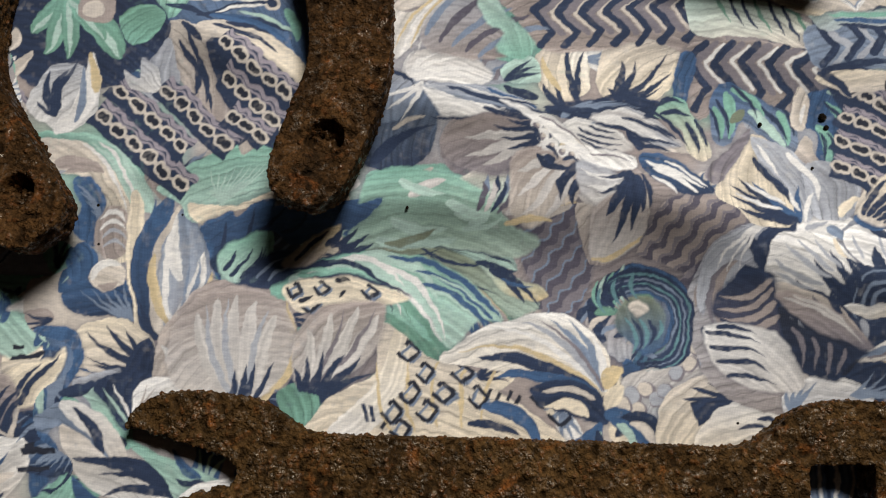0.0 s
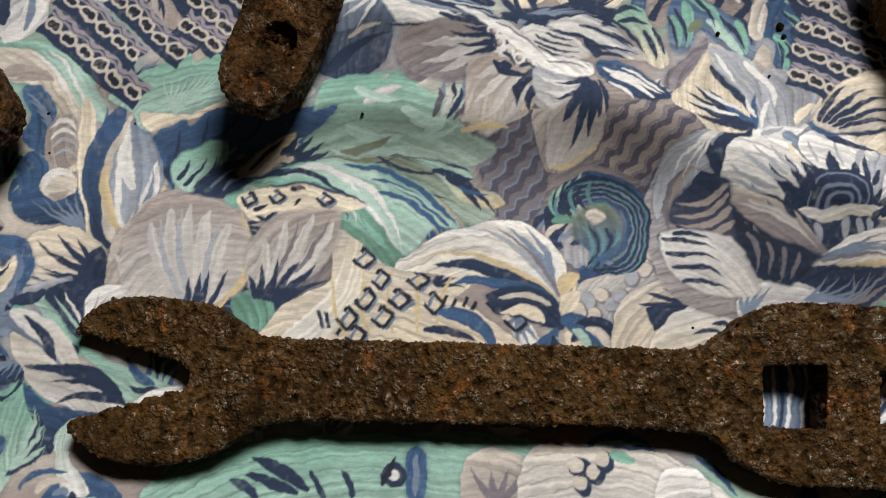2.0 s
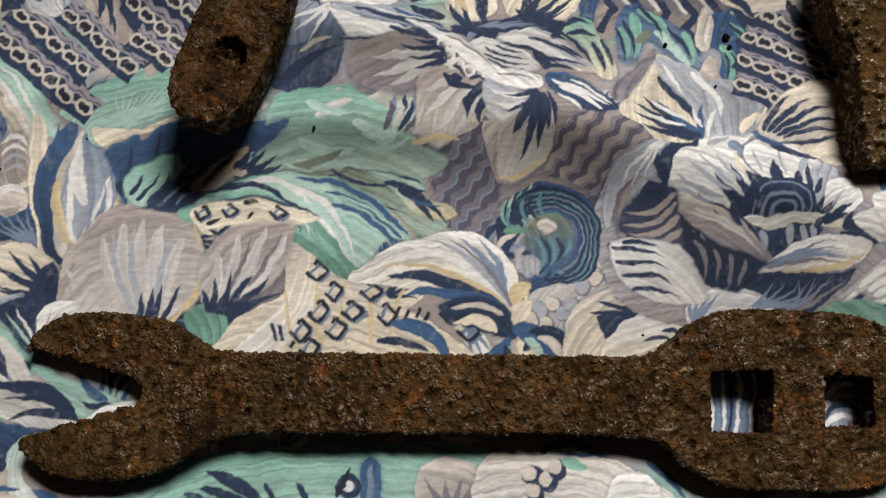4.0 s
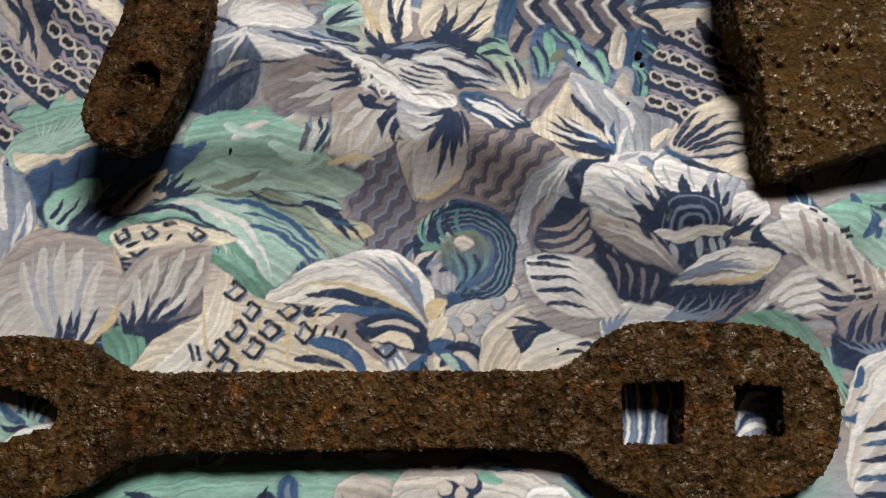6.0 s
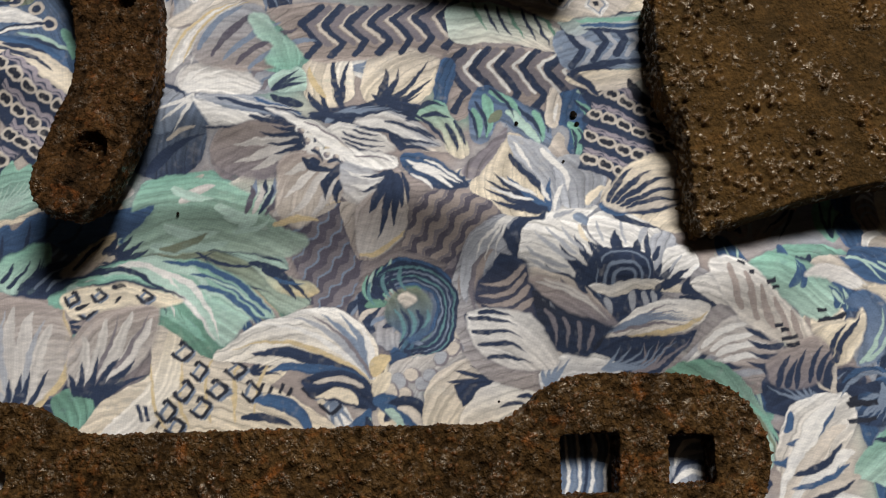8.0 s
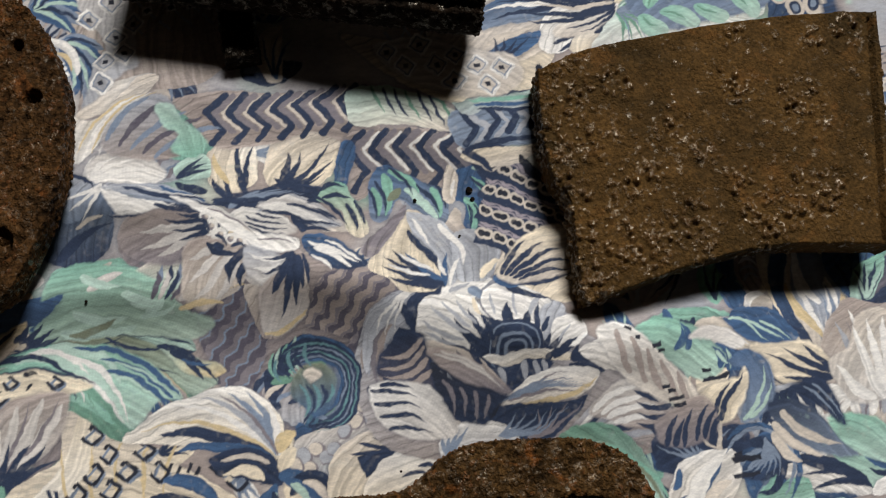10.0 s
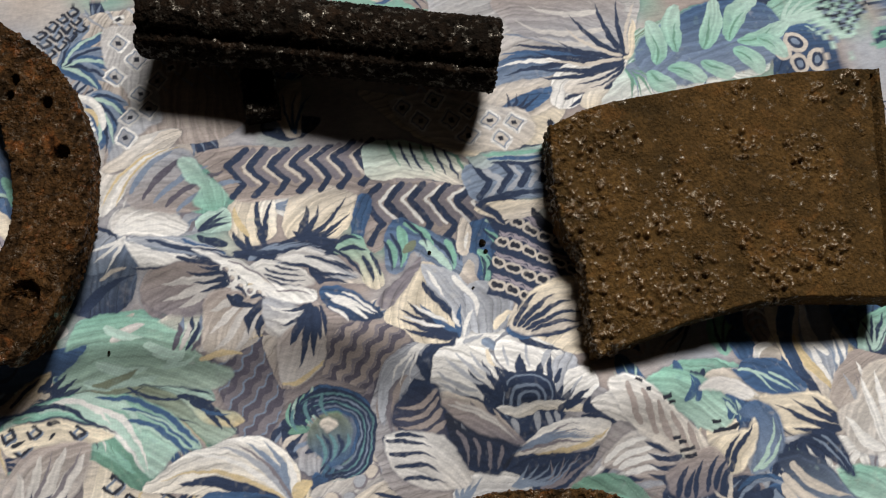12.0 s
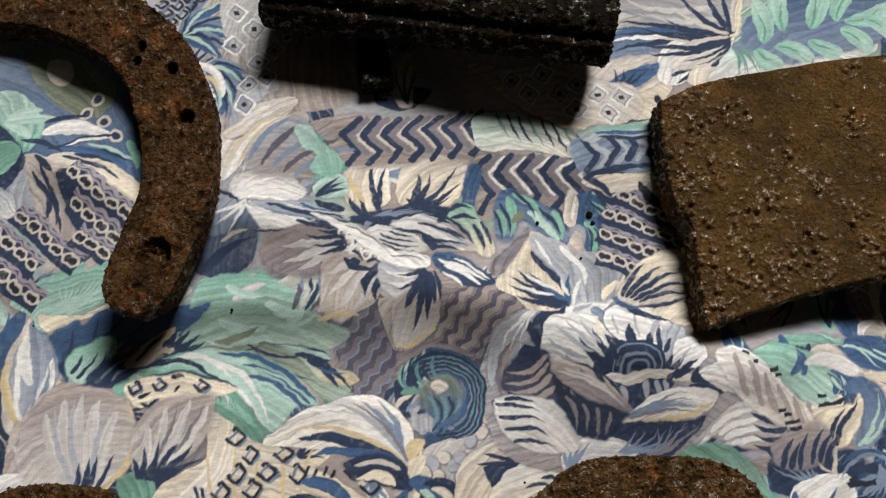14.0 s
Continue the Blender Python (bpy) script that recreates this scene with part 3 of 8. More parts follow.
    shape([(-66.5, 53.7), (-59.9, 56.7), (-55.3, 55.6), (-46.5, 59.2), (-47.1, 56.5), (-39.5, 59.3), (-30.4, 56.0), (-17.5, 56.5), (-24.9, 50.4), (-34.1, 50.2), (-46.3, 51.5), (-54.0, 49.8), (-59.6, 44.4), (-61.7, 37.5), (-64.1, 41.7)], BLUE)
    fan((-62.3, 39.2), (-63.2, 52.7), (-45.9, 56.2), 4, 1.0, NAVY, -0.1)
    shape([(-62.3, 38.0), (-60.1, 44.1), (-54.9, 49.0), (-48.1, 51.1), (-48.4, 46.1), (-51.7, 41.7), (-57.2, 36.9)], MINT, end=PALE)
    for tip in ((-57.2, 47.3), (-53.8, 48.9), (-50.2, 49.4), (-49.4, 45.7)):
        blade((-59.3, 37.3), tip, 1.3, NAVY, -0.06)
    fan((-58.2, 38.0), (-58.0, 46.6), (-48.8, 47.2), 3, 1.0, PALE, -0.06)
    shape([(-65.0, 40.2), (-59.0, 37.2), (-49.9, 40.3), (-43.7, 42.8), (-39.4, 39.3), (-45.5, 34.8), (-57.5, 35.5)], NAVY)
    shape([(-40.4, 43.1), (-35.1, 47.4), (-28.1, 49.3), (-29.2, 44.9), (-33.3, 41.5), (-39.3, 41.2)], BEIGE, end=CREAM)
    blade((-39.3, 41.6), (-29.7, 48.0), 1.6, NAVY, -0.05)
    fan((-29.4, 42.3), (-22.3, 49.1), (-19.5, 43.7), 4, 1.8, NAVY, 0.05)
    # shell flower
    shape([(-79.9, 19.4), (-77.5, 26.7), (-71.4, 34.2), (-63.5, 38.8), (-55.7, 35.8), (-47.0, 34.5), (-43.0, 28.9), (-42.5, 21.1), (-46.0, 12.5), (-50.7, 5.9), (-61.9, -0.7), (-73.5, 0.4), (-79.8, 11.2)], TAUPE, end=BEIGE)
    blade((-52.9, 4.3), (-44.8, 31.9), 4, SAND, -0.14)
    for base, tip, w, c in (((-72.7, 3.2), (-78.5, 22.3), 3.4, WHITE), ((-70.5, 3.0), (-70.8, 31.7), 3.6, GREY), ((-68.3, 2.8), (-65.0, 35.5), 4.0, WHITE), ((-64.7, 2.5), (-59.8, 34.2), 3.2, GREY), ((-61.8, 2.2), (-57.3, 30.0), 2.4, WHITE), ((-59.6, 2.7), (-46.4, 28.9), 3.0, GREY), ((-58.8, 2.7), (-49.4, 27.7), 2.0, WHITE), ((-66.1, 2.6), (-62.3, 33.3), 1.0, MAUVE), ((-70.5, 3.0), (-67.3, 31.8), 0.9, MAUVE), ((-61.0, 2.1), (-54.2, 34.4), 1.0, MAUVE)):
        blade(base, tip, w, c, -0.08, 0.4, 0.8)
    for base, tip in (((-61.7, 5.1), (-59.1, 13.7)), ((-58.8, 4.1), (-54.1, 17.7)), ((-55.6, 3.8), (-51.7, 14.5)), ((-57.0, 4.0), (-56.3, 20.9))):
        blade(base, tip, 2.2, NAVY, -0.04, 0.3, 0.9)
    shape([(-85.6, 11.0), (-80.7, 14.6), (-75.3, 12.6), (-73.5, 7.7), (-85.0, 2.9)], WHITE)
    fan((-84.2, 5.8), (-81.9, 12.9), (-75.4, 9.3), 4, 0.6, TAUPE)
    # second flower
    shape([(-44.1, 10.9), (-42.9, 21.1), (-38.4, 26.7), (-30.8, 30.3), (-20.6, 27.9), (-17.5, 24.9), (-20.4, 14.7), (-23.4, 9.3), (-29.5, 5.8), (-37.3, 2.9)], TAUPE, end=MAUVE)
    for base, tip, w, c in (((-42.4, 10.7), (-35.4, 27.2), 2.6, GREY), ((-40.3, 9.0), (-28.7, 28.1), 2.4, BEIGE), ((-38.1, 8.1), (-22.9, 26.9), 3.4, STEEL), ((-36.7, 7.2), (-20.1, 23.6), 2.8, TAUPE), ((-41.0, 9.1), (-32.4, 28.4), 1.0, MAUVE), ((-36.0, 6.4), (-21.4, 17.0), 2.0, BEIGE)):
        blade(base, tip, w, c, 0.1, 0.4, 0.8)
    for tip in ((-42.4, 15.5), (-39.5, 15.2), (-33.9, 15.3), (-26.7, 18.5), (-26.7, 13.4), (-22.8, 9.8)):
        blade((-37.7, 2.9), tip, 2.2, NAVY, 0.07, 0.3, 0.9)
    shape([(-45.4, 8.0), (-40.9, 11.3), (-36.8, 5.7), (-37.0, 2.1), (-41.2, 6.1)], NAVY)
    shape([(-47.9, 5.6), (-43.7, 8.7), (-38.5, 7.7), (-36.7, 3.4), (-39.4, -2.8), (-44.3, -2.3)], GREEN, end=MINT)
    # cream leaf and the ground of the key pattern
    shape([(-39.5, -8.5), (-36.3, 2.5), (-29.5, 6.3), (-22.5, 10.1), (-19.8, 22.0), (-14.7, 26.5), (-10.2, 23.5), (-6.6, 16.5), (1.5, 8.2), (15.4, -1.9), (23.0, -14.3)], BEIGE, end=CREAM)
    blade((-37.8, -8.7), (-13.6, 25.8), 8, WHITE, -0.16, 0.4, 0.6, CREAM)
    for k in range(5):
        blade(((-17.3, -6.2)[0] + 5.5 * k, (-17.3, -6.2)[1]), ((-21.7, 13.3)[0] + 9 * k, (-21.7, 13.3)[1]), 1.0, SAND, 0.1)
    for c in ((-9.1, 19.4), (-12.7, 15.2), (-8.8, 8.7), (-13.2, 4.3), (-4.2, 2.8), (-8.7, -1.2), (-17.9, 0.2), (1.0, 7.5), (-16.0, -4.9), (4.3, 1.3), (21.4, -0.3), (25.4, -5.0)):
        key(c, 3.7, 42)
    bar((-25.7, 1.8), (-25.0, -2.9), 1.2, NAVY)
    bar((-23.7, 1.6), (-23.1, -2.5), 1.2, NAVY)
    for c in ((6.8, 1.1), (9.3, -0.2), (12.5, -0.5), (-21.2, -4.2), (14.6, -1.8)):
        bar(c, (c[0] + 1.5, c[1] + 2.0), 1.0, INKBLACK)
SHIFT[:] = 0
# middle: mint field, feather, wavy ground, scroll
shape([(-20.1, 63.6), (-11.5, 66.1), (4.3, 63.0), (10.6, 57.6), (3.4, 52.8), (12.9, 50.8), (20.0, 45.7), (25.3, 36.4), (17.5, 34.8), (2.7, 37.9), (-13.7, 40.8), (-25.6, 42.7), (-27.2, 50.3), (-17.5, 56.5)], MINT, end=PALE)
blade((-10.5, 57.3), (-1.7, 63.7), 3, BEIGE, 0.1)
blade((-13.4, 44.3), (-4.0, 46.6), 3, GREEN, 0.1)
shape([(-28.0, 49.7), (-17.4, 56.5), (-20.4, 49.6), (-25.3, 46.9)], BLUE)
shape([(-25.5, 44.2), (-13.4, 44.3), (-1.4, 42.4), (9.9, 34.2), (17.8, 22.6), (10.7, 18.7), (0.3, 28.1), (-12.5, 37.7)], OLIVE, end=GREEN)
blade((-13.8, 40.2), (14.5, 19.1), 6, TAUPE, 0.06)
for k in range(6):
    blade(((-19.6, 42.2)[0] + 2.0 * k, (-19.6, 42.2)[1] + 1.2 * k), ((16.3, 22.0)[0] - 2.0 * k, (16.3, 22.0)[1] - 1.0 * k), 0.8, (GREEN, SAND, NAVY)[k % 3], 0.1)
blade((-10.5, 42.9), (17.7, 36.3), 1.8, NAVY, 0.06)
blade((-49.3, 34.5), (-2.8, 13.1), 13, MINT, 0.2, 0.4, 0.3, GREEN)
blade((-44.0, 36.6), (-5.8, 17.1), 10, PALE, 0.19, 0.45, 0.5, MINT)
blade((-31.9, 39.9), (-4.3, 16.0), 3.4, WHITE, 0.15, 0.5, 0.6)
for k in range(7):
    blade(((-42.5, 37.2)[0] + 4.0 * k, (-42.5, 37.2)[1] + 1.0 * k), ((-6.4, 19.4)[0] - 2.5 * k, (-6.4, 19.4)[1] + 1.5 * k), 1.0, (WHITE, STEEL, GREEN, WHITE, NAVY)[k % 5], 0.17)
blade((-44.0, 35.3), (-10.4, 29.8), 2.2, NAVY, 0.13)
blade((-25.6, 42.7), (-45.4, 38.3), 1.6, NAVY, -0.06)
for a, b, w in (((-6.9, 32.1), (5.6, 16.9), 3.0), ((-3.4, 34.6), (10.8, 19.7), 3.6), ((-4.6, 32.4), (8.4, 18.1), 2.2)):
    blade(a, b, w, BLUE, 0.06, 0.3, 0.25)
for a, b in (((-4.5, 33.2), (7.7, 18.9)), ((-5.4, 31.4), (4.7, 18.5)), ((-1.6, 32.2), (9.4, 20.3))):
    blade(a, b, 0.9, PALE, 0.06)
shape([(10.0, 34.9), (17.3, 32.7), (24.8, 31.9), (28.7, 26.1), (23.9, 23.5), (16.7, 25.8)], PALE, end=SAND)
blade((9.3, 35.3), (24.6, 22.4), 2.8, NAVY, -0.12)
blade((12.8, 32.4), (23.0, 29.3), 1.4, NAVY, -0.05)
blade((16.9, 27.8), (28.1, 27.3), 2.4, SAND, 0.05)
for k in range(3):
    bar(((-42.9, 31.4)[0] + 5.5 * k, (-42.9, 31.4)[1] + 0.6 * k), ((-39.9, 34.3)[0] + 5.5 * k, (-39.9, 34.3)[1] + 0.6 * k), 1.4, INKBLACK)
shape([(-44.1, 32.1), (-38.1, 35.2), (-20.2, 34.5), (-14.6, 28.5), (-26.4, 29.5), (-38.3, 27.4)], CREAM)
for c in ((-41.4, 32.8), (-37.9, 29.7), (-29.2, 32.4), (-20.4, 31.7)):
    key(c, 2.8, 30)
bar((-26.7, 35.0), (-24.6, 35.2), 1.4, INKBLACK)

# wavy ground
shape([(18.1, 57.7), (42.9, 63.3), (57.9, 53.2), (68.8, 46.6), (85.4, 48.8), (88.7, 36.8), (72.4, 19.4), (62.0, 5.5), (45.3, 1.2), (31.9, 14.4), (23.7, 21.3), (17.8, 37.2)], TAUPE, end=MAUVE)
shape([(18.4, 44.5), (26.3, 48.6), (35.4, 49.9), (38.7, 43.8), (40.2, 36.3), (37.1, 27.5), (32.6, 20.4), (23.7, 21.3), (21.8, 32.2)], MAUVE, stripes=(44, 4.5, 0.6, 5.2, (0.5, SHADOW_MAUVE), (0.16, STEEL)))
shape([(51.2, 35.0), (57.1, 46.4), (64.5, 48.5), (75.1, 47.1), (85.1, 47.9), (89.1, 38.4), (74.7, 26.5), (66.3, 17.0), (59.3, 7.3), (65.0, 24.6), (57.7, 32.8)], TAUPE, stripes=(44, 4.6, 0.6, 5.4, (0.4, SHADOW_MAUVE), (0.2, MAUVE)))
shape([(61.6, 28.0), (73.7, 33.9), (76.2, 27.8), (67.8, 16.9), (62.0, 11.5)], MAUVE, stripes=(44, 4.6, 0.6, 5.4, (0.5, SHADOW_MAUVE)))
for k in range(6):
    blade(((29.6, 20.7)[0] + 5 * k, (29.6, 20.7)[1] - 2.2 * k), ((37.3, 29.0)[0] + 4.4 * k, (37.3, 29.0)[1] - 2.4 * k), 2.0, STEEL if k % 2 else MAUVE, 0.1)

# scroll
C = (50.4, 17.4)
shape([(C[0] + 12.6 * math.cos(a), C[1] + 14.2 * math.sin(a)) for a in np.linspace(0, 2 * math.pi, 14)[:-1]], STEEL, end=NAVY)
shape([(36.3, 20.0), (46.4, 24.3), (52.0, 20.7), (51.1, 12.6), (44.4, 5.8), (37.7, 12.4)], TAUPE, end=GREY)
spiral(C, 11.6, 12.4, 205, -105, 6.4, NAVY)
spiral(C, 14.0, 13.6, 120, -100, 2.4, BLUE)
shape([(46.1, 26.3), (50.6, 28.8), (54.8, 26.4), (53.7, 22.5), (49.5, 24.8)], GREEN)
spiral(C, 8.2, 8.0, 110, -70, 1.4, BLUE)
for r, c in ((9.2, GREEN), (11.0, STEEL), (12.8, MINT)):
    spiral(C, r, r - 0.3, 110, -95, 0.6, c)
for k in range(4):
    blade(((40.7, 29.4)[0] + 2.4 * k, (40.7, 29.4)[1] + 1.0 * k), ((39.9, 22.0)[0] + 2.6 * k, (39.9, 22.0)[1] - 0.2 * k), 1.0, MINT if k % 2 == 0 else PALE, -0.22)
blade((38.6, 21.0), (45.3, 20.4), 2.4, GREEN, 0.12)
spot((50.6, 21.3), 2.6, BEIGE)
shape([(45.8, 18.4), (51.0, 18.3), (52.5, 12.4), (49.6, 6.0), (45.8, 5.3), (49.2, 12.0)], GREEN, end=BLUE)
for k in range(3):
    blade(((47.2, 17.8)[0] + 2.2 * k, (47.2, 17.8)[1]), ((45.1, 5.7)[0] + 2.4 * k, (45.1, 5.7)[1] + 0.6), 1.3, NAVY, 0.22)
blade((54.2, 19.5), (53.2, 10.9), 2.0, OLIVE, 0.1)
shape([(43.8, 7.3), (50.0, 3.7), (54.6, 4.8), (50.4, 0.4), (43.1, 1.1)], BLUE, end=NAVY)
for k in range(6):
    blade(((33.1, 18.1)[0] + 3.2 * k, (33.1, 18.1)[1] - 1.6 * k), ((38.2, 23.6)[0] + 3.0 * k, (38.2, 23.6)[1] - 3.4 * k), 1.6, (NAVY, BEIGE, STEEL)[k % 3], 0.1)

# pebbles under the scroll
shape([(42.4, 1.5), (51.7, 5.1), (60.7, 7.1), (67.2, 12.4), (67.7, -1.0), (57.2, -10.2), (42.5, -10.3)], BEIGE, end=GREY)
for k, c in enumerate(((44.9, -2.4), (48.7, -0.9), (51.3, -4.1), (45.6, -6.2), (53.8, -1.8), (63.9, 9.1), (65.6, 5.2), (61.2, 4.9), (57.3, 3.0), (41.7, -4.3))):
    spot(c, 2.4, MAUVE)
    spot((c[0] - 0.3, c[1] + 0.3), 2.0, BEIGE if k % 2 else GREY)

# white shell and blue veined leaf
shape([(-4.8, 11.5), (2.3, 17.2), (16.1, 20.8), (31.1, 20.3), (38.5, 13.1), (40.1, 4.7), (36.4, -1.6), (21.8, 3.4), (7.5, 8.4)], WHITE, end=CREAM)
for tip, w, c in (((-0.2, 13.6), 1.4, SAND), ((7.0, 19.0), 1.6, WHITE), ((17.5, 19.6), 2.2, GREY), ((25.7, 19.3), 2.6, STEEL), ((30.9, 19.1), 2.2, STEEL), ((35.8, 15.6), 2.0, WHITE), ((22.0, 19.6), 1.2, MAUVE)):
    blade((37.0, -0.2), tip, w, c, -0.12, 0.3, 0.8)
blade((36.1, -1.6), (4.8, 11.2), 3.2, NAVY, -0.1)
blade((36.1, -1.6), (9.5, 5.7), 3.4, BLUE, -0.1)
shape([(18.7, 2.2), (26.4, 4.2), (36.2, -0.9), (37.6, -8.4), (29.8, -5.4), (21.2, -2.4)], NAVY)
blade((34.6, -1.9), (20.9, 1.3), 1.8, BEIGE, -0.08)
blade((33.4, -5.8), (21.2, -2.7), 2.4, CREAM, -0.12)
blade((36.1, -8.2), (20.8, -14.1), 4.6, BLUE, 0.16)
blade((36.0, -9.7), (28.1, -14.8), 1.6, PALE, 0.16)
blade((35.2, -9.6), (32.3, -16.6), 2.4, NAVY, 0.1)
blade((5.1, -1.0), (20.0, -14.0), 4.0, BLUE, 0.18)
blade((0.3, -5.2), (14.6, -9.9), 2.2, NAVY, 0.1)
blade((37.9, 1.2), (42.7, 4.4), 4.2, SAND, 0.1)
blade((38.1, -4.0), (42.2, 0.0), 4.4, CREAM, 0.1)
blade((37.9, -5.5), (45.9, -19.3), 6.0, BLUE, 0.16)
blade((39.8, -8.6), (43.5, -17.6), 2.2, PALE, 0.1)
blade((40.7, -6.9), (52.6, -18.5), 4.0, NAVY, 0.2)
blade((42.7, -8.8), (49.0, -18.1), 2.6, BEIGE, 0.18)

# cream leaves by the wrench
shape([(49.9, -16.8), (51.9, -5.3), (58.4, -0.0), (68.0, 1.2), (74.0, -3.1), (67.8, -6.8), (62.1, -17.9)], BEIGE, end=CREAM)
for tip, w in (((58.0, -3.7), 2.0), ((60.4, -1.4), 1.6), ((65.6, -0.7), 1.2)):
    blade((78.1, -4.2), tip, w, NAVY, 0.08, 0.4, 0.6)
shape([(59.9, -5.3), (65.1, -4.8), (74.2, -3.8), (68.5, -6.9), (61.4, -12.0)], NAVY, False)
shape([(60.7, -17.8), (63.8, -10.1), (70.0, -5.9), (79.5, -4.3), (93.4, -6.5), (95.5, -15.3), (77.5, -22.3)], WHITE, end=CREAM)
for a, b in (((71.4, -13.0), (80.0, -13.1)), ((76.7, -10.6), (82.9, -12.7)), ((80.5, -8.4), (84.5, -10.6))):
    blade(a, b, 1.1, NAVY, 0.1)
fan((87.0, -14.5), (85.2, -4.2), (96.4, -3.9), 5, 1.6, STEEL, 0.1)
# plumes right of the rose
shape([(146.9, 13.7), (158.1, 19.8), (177.8, 17.1), (180.6, 7.7), (171.2, 0.7), (162.3, 1.5), (154.2, 5.6)], MINT, end=PALE)
blade((159.2, 20.5), (157.6, 11.9), 3.0, BLUE, 0.1)
for a, b in (((163.5, 16.2), (159.5, 8.4)), ((164.3, 15.7), (163.0, 6.6)), ((167.1, 15.5), (163.4, 12.6))):
    blade(a, b, 2.2, NAVY, 0.1)
shape([(164.7, 10.6), (169.7, 15.0), (179.1, 15.1), (185.4, 5.1), (179.6, 4.4), (171.5, 8.5)], BEIGE, end=CREAM)
for k in range(3):
    blade(((166.5, 10.3)[0] + 2.5 * k, (166.5, 10.3)[1] - 1.5 * k), ((180.8, 8.5)[0] + 1.5 * k, (180.8, 8.5)[1] - 1.6 * k), 1.5, WHITE, 0.2)
shape([(178.6, 13.4), (181.5, 16.8), (189.0, 16.9), (195.6, 13.9), (199.4, 5.1), (189.4, 6.1), (182.6, 8.2)], BLUE)
fan((198.4, 4.7), (180.0, 14.9), (193.8, 14.2), 4, 1.1, STEEL, 0.1)
shape([(183.6, 5.4), (190.0, 5.1), (187.6, -5.8), (183.4, -1.6)], CREAM)
shape([(170.3, 0.9), (173.6, 8.1), (178.6, 4.2), (177.9, -1.4), (174.2, -1.6)], BLUE)
blade((174.8, 5.6), (173.9, -1.2), 1.2, PALE, 0.1)
shape([(177.2, 1.3), (181.3, 4.0), (186.2, 1.7), (187.5, -5.0), (183.3, -15.2), (174.9, -25.3), (169.9, -26.0), (178.7, -11.0)], STEEL, end=GREY)
blade((179.1, 2.7), (179.4, -17.9), 3.6, BLUE, 0.1)
blade((185.9, -5.5), (177.1, -22.4), 3.0, NAVY, 0.1)
shape([(167.9, -14.0), (171.1, -6.1), (177.7, -1.9), (178.2, -6.6), (173.0, -15.0)], NAVY)
blade((171.6, -13.8), (177.9, -2.6), 3.0, CREAM, 0.05)
blade((173.9, -15.1), (178.9, -4.2), 2.0, GREY, 0.05)
shape([(151.8, -17.5), (158.6, -12.2), (166.7, -8.7), (173.9, -15.1), (174.5, -25.2), (158.0, -27.2), (148.1, -25.3)], TAUPE, end=MAUVE)
for tip in ((154.3, -11.3), (159.2, -9.8), (163.4, -8.9), (168.4, -7.7), (157.3, -13.6)):
    blade((164.4, -23.2), tip, 2.6, NAVY, 0.08)
    blade((166.4, -23.6), (tip[0] + 2, tip[1]), 1.0, WHITE, 0.08)
shape([(147.7, -20.0), (156.7, -19.3), (166.6, -22.0), (161.4, -27.9), (146.1, -26.2)], NAVY)
shape([(168.6, -27.3), (175.5, -22.1), (182.7, -21.9), (184.2, -28.8), (178.9, -34.3), (167.2, -31.9)], BLUE, end=NAVY)
for k in range(3):
    blade(((169.3, -30.7)[0] + 2.5 * k, (169.3, -30.7)[1]), ((183.0, -26.9)[0] + 1.5 * k, (183.0, -26.9)[1] - 2 * k), 1.2, STEEL, 0.25)
shape([(161.8, -0.1), (172.7, -0.4), (169.7, -10.9), (160.7, -10.9), (159.4, -5.6)], CREAM, end=BEIGE)
# rose
shape([(63.4, 25.1), (73.7, 37.8), (89.2, 40.5), (117.5, 36.2), (132.6, 15.9), (142.4, 11.3), (143.1, -1.9), (153.0, -11.7), (138.9, -20.5), (91.1, -12.1), (69.7, -5.1), (62.6, 10.5)], GREY, end=TAUPE)
shape([(68.2, 24.2), (80.9, 31.6), (89.2, 22.7), (95.4, 12.5), (103.3, 3.1), (107.7, -9.5), (98.9, -4.0), (85.1, 0.0), (74.5, 13.3)], NAVY)
for k in range(5):
    blade(((73.1, 29.0)[0] + 3.2 * k, (73.1, 29.0)[1] + 1.8 * k), ((65.0, 19.9)[0] + 2.0 * k, (65.0, 19.9)[1] - 3 * k), 2.2, (TAUPE, GREY, MAUVE)[k % 3], -0.2)
for a, b, w, c in (((82.2, 24.9), (71.7, 21.1), 2.4, MAUVE), ((80.9, 21.9), (73.5, 16.7), 2.6, TAUPE), ((84.5, 23.7), (73.3, 25.8), 1.0, STEEL), ((80.5, 19.5), (74.8, 14.8), 1.6, INKBLACK)):
    blade(a, b, w, c, 0.12)
# grey leaf on its left
shape([(74.5, 37.6), (82.3, 39.7), (86.2, 38.2), (82.7, 28.0), (75.8, 30.9), (70.3, 27.1), (66.3, 18.0), (65.8, 24.7), (68.6, 32.2)], GREY)
shape([(84.6, 38.5), (93.3, 39.9), (92.0, 37.9), (86.2, 33.9), (82.9, 24.0), (81.2, 28.3), (79.9, 33.4)], NAVY)
blade((77.7, 37.1), (81.8, 27.4), 2.4, NAVY, 0.1)
fan((83.9, 39.4), (71.3, 28.5), (77.0, 28.3), 3, 1.0, WHITE, -0.15)
# top small leaf
shape([(91.7, 36.5), (94.7, 40.7), (101.4, 41.0), (108.7, 39.1), (105.2, 35.9), (100.2, 33.2), (96.8, 36.6)], WHITE)
blade((94.5, 37.5), (101.7, 38.7), 1.2, GREY)
blade((101.2, 36.9), (104.6, 32.5), 3, STEEL, 0.1)
